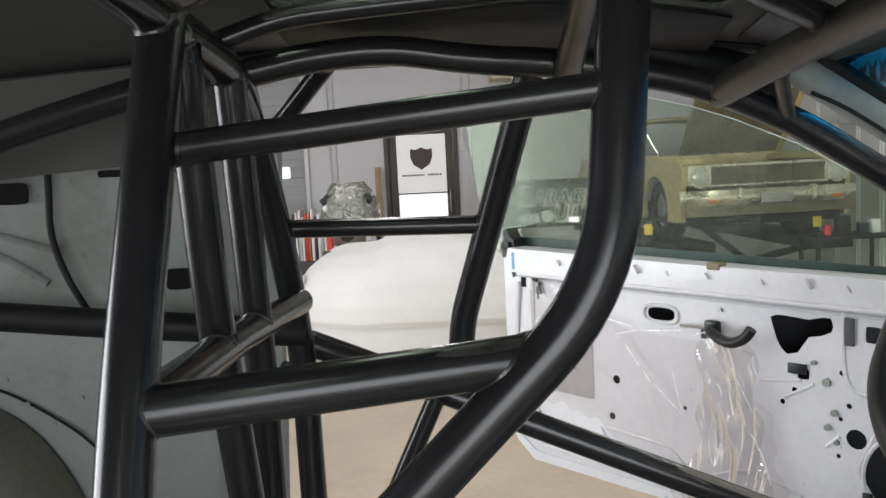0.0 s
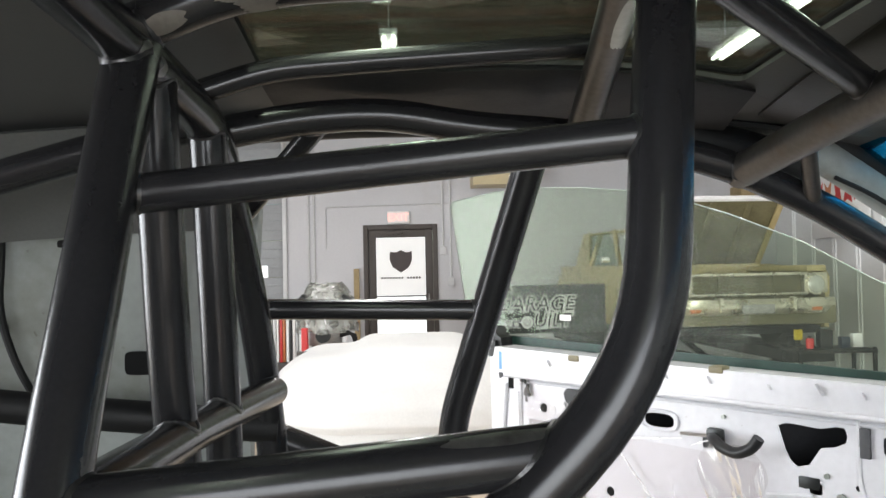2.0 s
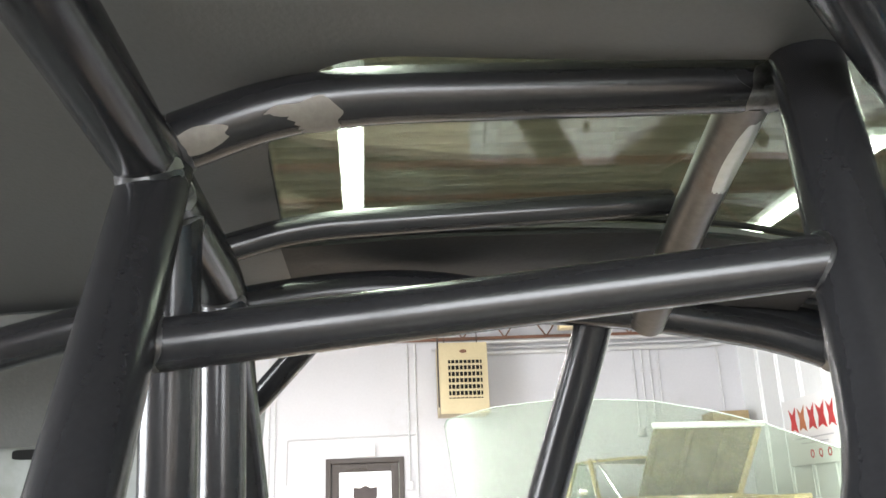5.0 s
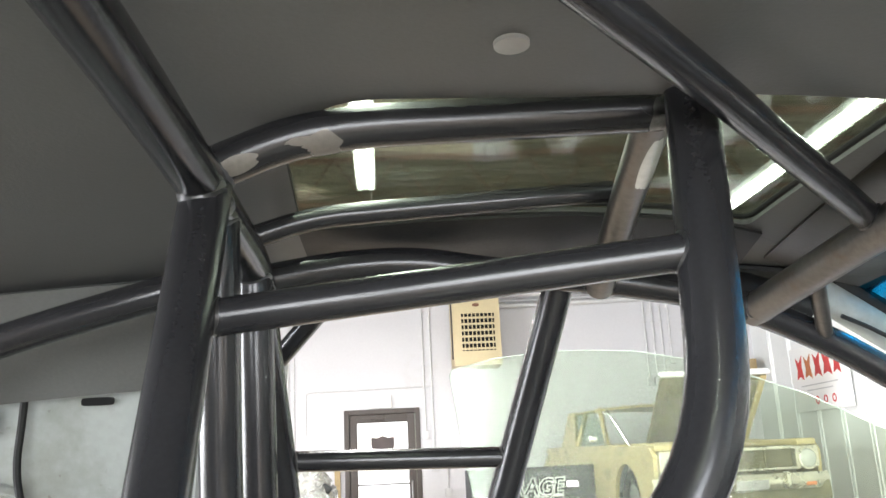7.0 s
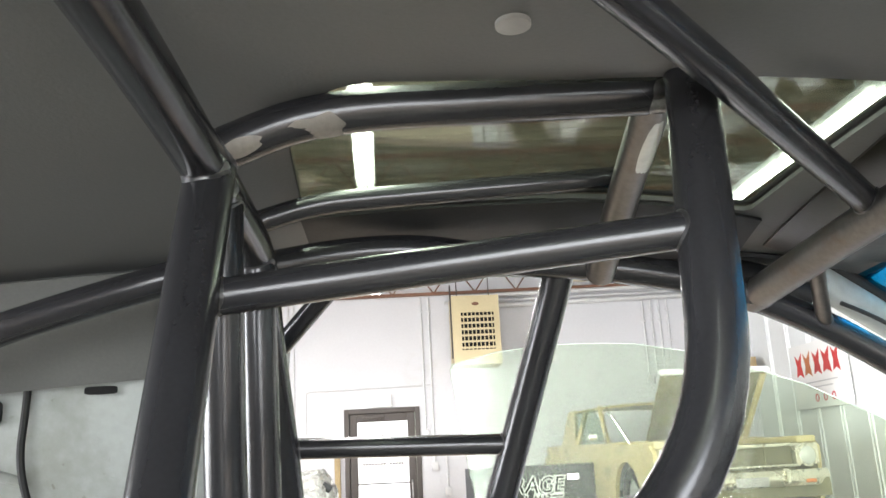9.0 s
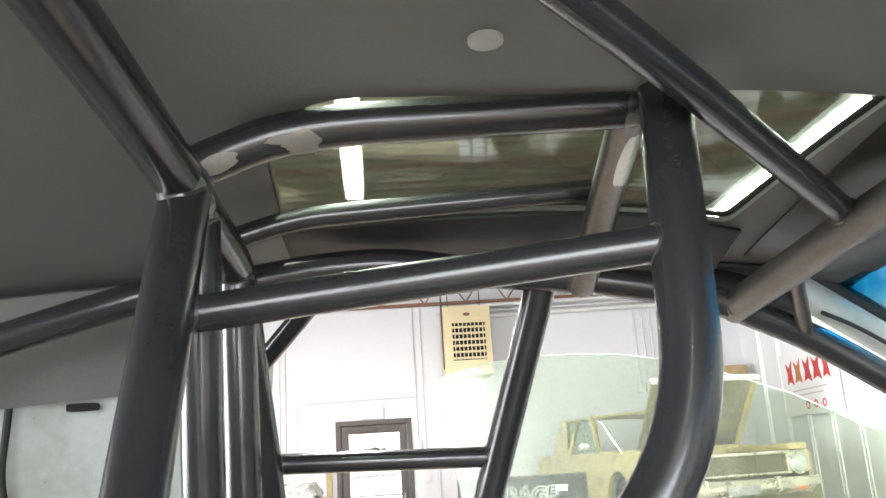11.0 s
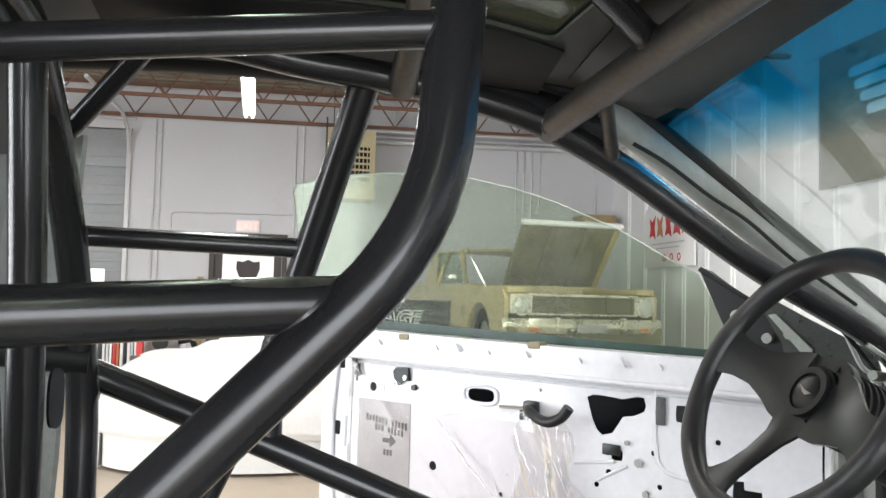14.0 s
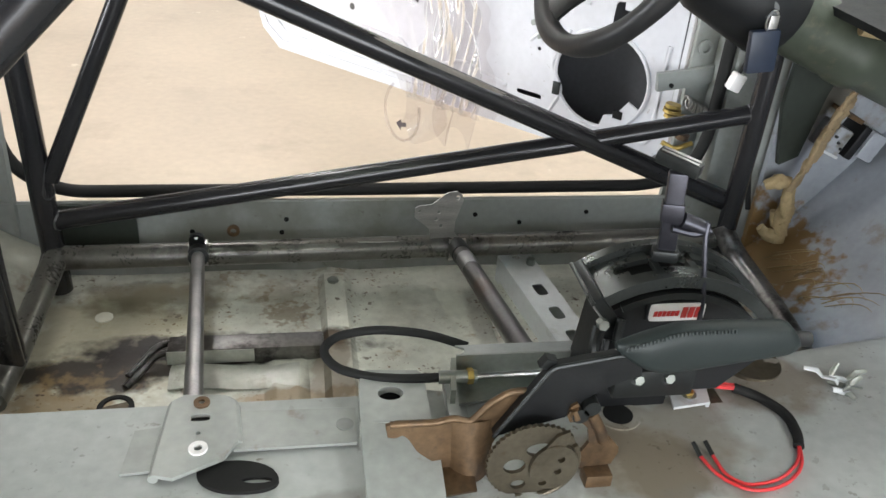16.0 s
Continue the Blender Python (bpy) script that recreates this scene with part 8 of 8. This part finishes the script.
YZ = Matrix(((0, 0, 1, 0), (1, 0, 0, 0), (0, 1, 0, 0), (0, 0, 0, 1)))
for sx in (-1, 1):
    wa = [(0.78 + 0.36 * math.cos(a), 0.30 + 0.36 * math.sin(a)) for a in lin(math.pi, 0, 12)]
    wb = [(3.2 + 0.36 * math.cos(a), 0.30 + 0.36 * math.sin(a)) for a in lin(math.pi, 0, 12)]
    ol = [(0.05, 0.32), (0.06, 0.22)] + [(0.42, 0.2)] + wa + [(1.14, 0.2), (2.84, 0.2)] + wb + [(3.56, 0.2), (3.95, 0.28), (3.98, 0.62), (3.6, 0.86), (2.9, 0.87), (1.3, 0.85), (0.10, 0.80), (0.02, 0.72)]
    x0, x1 = (0.80 * sx, 0.845 * sx) if sx > 0 else (0.845 * sx, 0.80 * sx)
    gpart("flank", prism(bmesh.new(), ol, x0, x1, YZ), M_gold, "gold body side")
    gpart("fender_top", B((min(0.62 * sx, 0.82 * sx), 0.03, 0.765), (max(0.62 * sx, 0.82 * sx), 1.35, 0.83), 0.02), M_gold)
    gpart("headlamp_bezel", B((min(0.56 * sx, 0.80 * sx), -0.02, 0.56), (max(0.56 * sx, 0.80 * sx), 0.06, 0.76), 0.02), M_dullchrome, "square chrome bezel")
    gpart("lamp_rim", ring(bmesh.new(), (0.68 * sx, -0.03, 0.645), (0, 1, 0), 0.085, 0.105, 0.02), M_dullchrome, "chrome lamp rim")
    c = CM @ Vector((0.68 * sx, -0.025, 0.645))
    part("headlamp", sweep(bmesh.new(), [c + (CM.to_3x3() @ Vector((0, d, 0))) for d in (0.02, 0.0, -0.012, -0.018)], [0.086, 0.084, 0.06, 0.01], 24), M_lens, gc, "round headlamp lens")
    gpart("bumper_guard", B((0.36 * sx - 0.018, -0.20, 0.40), (0.36 * sx + 0.018, -0.12, 0.535), 0.01), M_dullchrome)
    for yy in (0.78, 3.2):
        cx = 0.70 * sx
        tyre = part("tyre", ring(bmesh.new(), CM @ Vector((cx - 0.09, yy, 0.30)), CM.to_3x3() @ Vector((1, 0, 0)), 0.18, 0.30, 0.18), M_rubber, gc, "black tyre")
        part("wheel_disc", C(CM @ Vector((cx - 0.06, yy, 0.30)), CM.to_3x3() @ Vector((1, 0, 0)), 0.185, 0.12, 20), M_zinc, gc)
gpart("bumper", sheet(bmesh.new(), lambda u, v: Vector((-0.88 + 1.76 * u, -0.15 + 0.16 * abs(2 * u - 1) ** 5 - 0.03 * math.sin(math.pi * v), 0.375 + 0.145 * v)), lin(0, 1, 28), lin(0, 1, 9), 0.012), M_dullchrome, "chrome front bumper")
gpart("lower_valance", B((-0.84, -0.09, 0.27), (0.84, 0.0, 0.44), 0.02), M_olive)
gpart("plate", B((-0.16, -0.196, 0.385), (0.16, -0.187, 0.47), 0.004), M_plug, "plain licence plate")
for x in (-0.60, 0.60):
    gpart("turn_lamp", B((x - 0.05, -0.168, 0.40), (x + 0.05, -0.12, 0.435), 0.008), M_amber)
gpart("grille_back", B((-0.56, 0.05, 0.50), (0.56, 0.08, 0.74)), M_olive, "dark olive grille opening")
gpart("grille_top_bar", B((-0.60, -0.02, 0.735), (0.60, 0.04, 0.765), 0.01), M_dullchrome)
gpart("grille_low_bar", B((-0.60, -0.02, 0.545), (0.60, 0.04, 0.57), 0.01), M_dullchrome)
for k in range(5):
    gpart("grille_bar", B((-0.55, 0.02, 0.585 + 0.033 * k), (0.55, 0.035, 0.591 + 0.033 * k)), M_olive)
for x in (-0.28, 0.28):
    gpart("grille_brace", B((x - 0.008, 0.03, 0.5), (x + 0.008, 0.055, 0.74)), M_olive)
gpart("engine_bay", B((-0.62, 0.1, 0.45), (0.62, 1.3, 0.70)), M_olive)
gpart("cowl", B((-0.80, 1.28, 0.72), (0.80, 1.45, 0.86), 0.02), M_gold)
hood = pose(0.14, 1.34, 0.84, 132, 0, 0)
hm_ = bmesh.new()
box(hm_, (-0.52, -0.0, -0.02), (0.66, 0.95, 0.012), 0.015, hood)
gpart("hood", hm_, M_olive, "raised hood with an olive-grey underside")
for x0, x1, y0, y1 in ((-0.44, -0.18, 0.10, 0.46), (-0.44, -0.18, 0.54, 0.84), (-0.08, 0.22, 0.10, 0.84), (0.32, 0.58, 0.10, 0.46), (0.32, 0.58, 0.54, 0.84)):
    b_ = bmesh.new()
    box(b_, (x0, y0, 0.010), (x1, y1, 0.0135), 0.002, hood)
    gpart("hood_cavity", b_, M_olive, "dark olive pressed cavity")
for x in (-0.48, -0.13, 0.27, 0.62):
    b_ = bmesh.new()
    box(b_, (x - 0.035, 0.04, 0.012), (x + 0.035, 0.90, 0.035), 0.012, hood)
    gpart("hood_brace", b_, M_gold if x > 0.5 else M_olive)
b_ = bmesh.new()
box(b_, (-0.54, 0.92, -0.03), (0.68, 0.96, 0.03), 0.01, hood)
gpart("hood_lip", b_, M_whiteglass, "pale hood edge")
gpart("hood_prop", bar([(-0.72, 0.9, 0.82), (-0.80, 1.35, 1.26)], 0.008, seg=6), M_chrome)
gpart("hood_prop", bar([(-0.95, 1.0, 0.84), (-0.81, 1.35, 1.20)], 0.006, seg=6), M_chrome)
for sx in (-1, 1):
    gpart("roof_pillar", bar([(0.78 * sx, 1.42, 0.85), (0.66 * sx, 1.95, 1.27)], 0.03, seg=8), M_gold)
    gpart("roof_pillar", bar([(0.78 * sx, 2.55, 0.85), (0.66 * sx, 2.45, 1.27)], 0.03, seg=8), M_gold)
    gpart("sail_panel", prism(bmesh.new(), [(2.75, 0.86), (3.38, 0.86), (2.95, 1.28), (2.7, 1.28)], 0.72 * sx - 0.02, 0.72 * sx + 0.02, YZ), M_gold)
    gpart("side_glass", prism(bmesh.new(), [(1.47, 0.87), (2.75, 0.87), (2.7, 1.25), (1.95, 1.26)], 0.73 * sx - 0.003, 0.73 * sx + 0.003, YZ), M_doorglass)
gpart("roof", sheet(bmesh.new(), lambda u, v: Vector((-0.68 + 1.36 * u, 1.9 + 1.1 * v, 1.275 + 0.05 * math.sin(math.pi * u) * (0.6 + 0.4 * math.sin(math.pi * v)))), lin(0, 1, 14), lin(0, 1, 8), 0.03), M_gold)
gpart("rear_deck", B((-0.80, 3.0, 0.8), (0.80, 3.95, 0.87), 0.03), M_gold)
gpart("underbody", B((-0.78, 0.1, 0.17), (0.78, 3.9, 0.24)), M_trim)
gpart("wing_mirror", B((-0.95, 1.55, 0.9), (-0.85, 1.62, 0.97), 0.015), M_chrome)
lf = thing("car_lift", (2.5, 10.2, 0), "black low-rise car lift with yellow corner markers under the gold car", "lift")
for sx in (-1, 1):
    bm = B((0.70 * sx - 0.22, 0.1, -0.12), (0.70 * sx + 0.22, 3.95, 0.0), 0.01)
    bmesh.ops.transform(bm, matrix=CM, verts=bm.verts)
    part("runway", bm, M_trim, lf, "black runway")
    for a, b in (((0.5, -0.78), (3.4, -0.12)), ((3.4, -0.78), (0.5, -0.12))):
        p, q = CM @ Vector((0.70 * sx, *a)), CM @ Vector((0.70 * sx, *b))
        part("scissor_arm", bar([p, q], 0.04, seg=8), M_trim, lf)
    bm = B((0.70 * sx - 0.2, 0.1, -0.80), (0.70 * sx + 0.2, 3.9, -0.74), 0.01)
    bmesh.ops.transform(bm, matrix=CM, verts=bm.verts)
    part("base", bm, M_trim, lf)
for x, y, z in ((1.634, 8.25, 0.967), (3.307, 8.45, 0.953)):
    part("marker", B((x - 0.04, y - 0.012, z - 0.05), (x + 0.04, y + 0.012, z + 0.05), 0.004), M_yellow, lf, "yellow marker")
    part("marker_arm", B((x - 0.03, y + 0.012, z - 0.20), (x + 0.03, y + 0.20, z - 0.03), 0.006), M_trim, lf)
# clutter below and beside the lift
tc_ = thing("tool_cart", (3.3, 7.78, 0), "black three-shelf tool cart beside the lift", "cart")
for z in (0.12, 0.48, 0.86):
    part("shelf", B((2.96, 7.56, z), (3.64, 8.0, z + 0.03), 0.006), M_trim, tc_)
for x in (2.98, 3.62):
    for y in (7.58, 7.98):
        part("leg", B((x - 0.015, y - 0.015, 0), (x + 0.015, y + 0.015, 0.91), 0.003), M_trim, tc_)
rc = thing("red_can", (3.12, 7.72, 0.89), "red can standing on the tool cart", "can")
part("body", C((3.12, 7.72, 0.89), (0, 0, 1), 0.034, 0.09, 20), M_red, rc)
part("cap", C((3.12, 7.72, 0.98), (0, 0, 1), 0.016, 0.02, 14), M_black, rc)
for k, (x, y, w, h, m) in enumerate(((3.28, 7.80, 0.11, 0.16, M_black), (3.43, 7.74, 0.08, 0.10, M_blue), (3.56, 7.80, 0.08, 0.12, M_label))):
    bx = thing("parts_box", (x, y, 0.89), "small box of parts on the tool cart", "box", "boxes on the cart")
    part("carton", B((x - w / 2, y - w / 2, 0.89), (x + w / 2, y + w / 2, 0.89 + h), 0.006), m, bx)
sf = thing("wall_shelf", (4.3, 10.6, 2.0), "wooden box shelf high on the wall", "shelf")
part("box", B((3.95, 11.9, 2.55), (4.45, 12.38, 2.75), 0.006), M_foam, sf)
ob_ = thing("ceiling_speaker", (1.9, 10.9, 3.95), "beige box with a dark round opening under the roof", "speaker")
part("case", B((1.75, 10.75, 3.74), (2.05, 10.95, 3.98), 0.01), M_beige, ob_)
part("cone", C((1.9, 10.752, 3.86), (0, -1, 0), 0.07, 0.006, 20), M_hole, ob_)
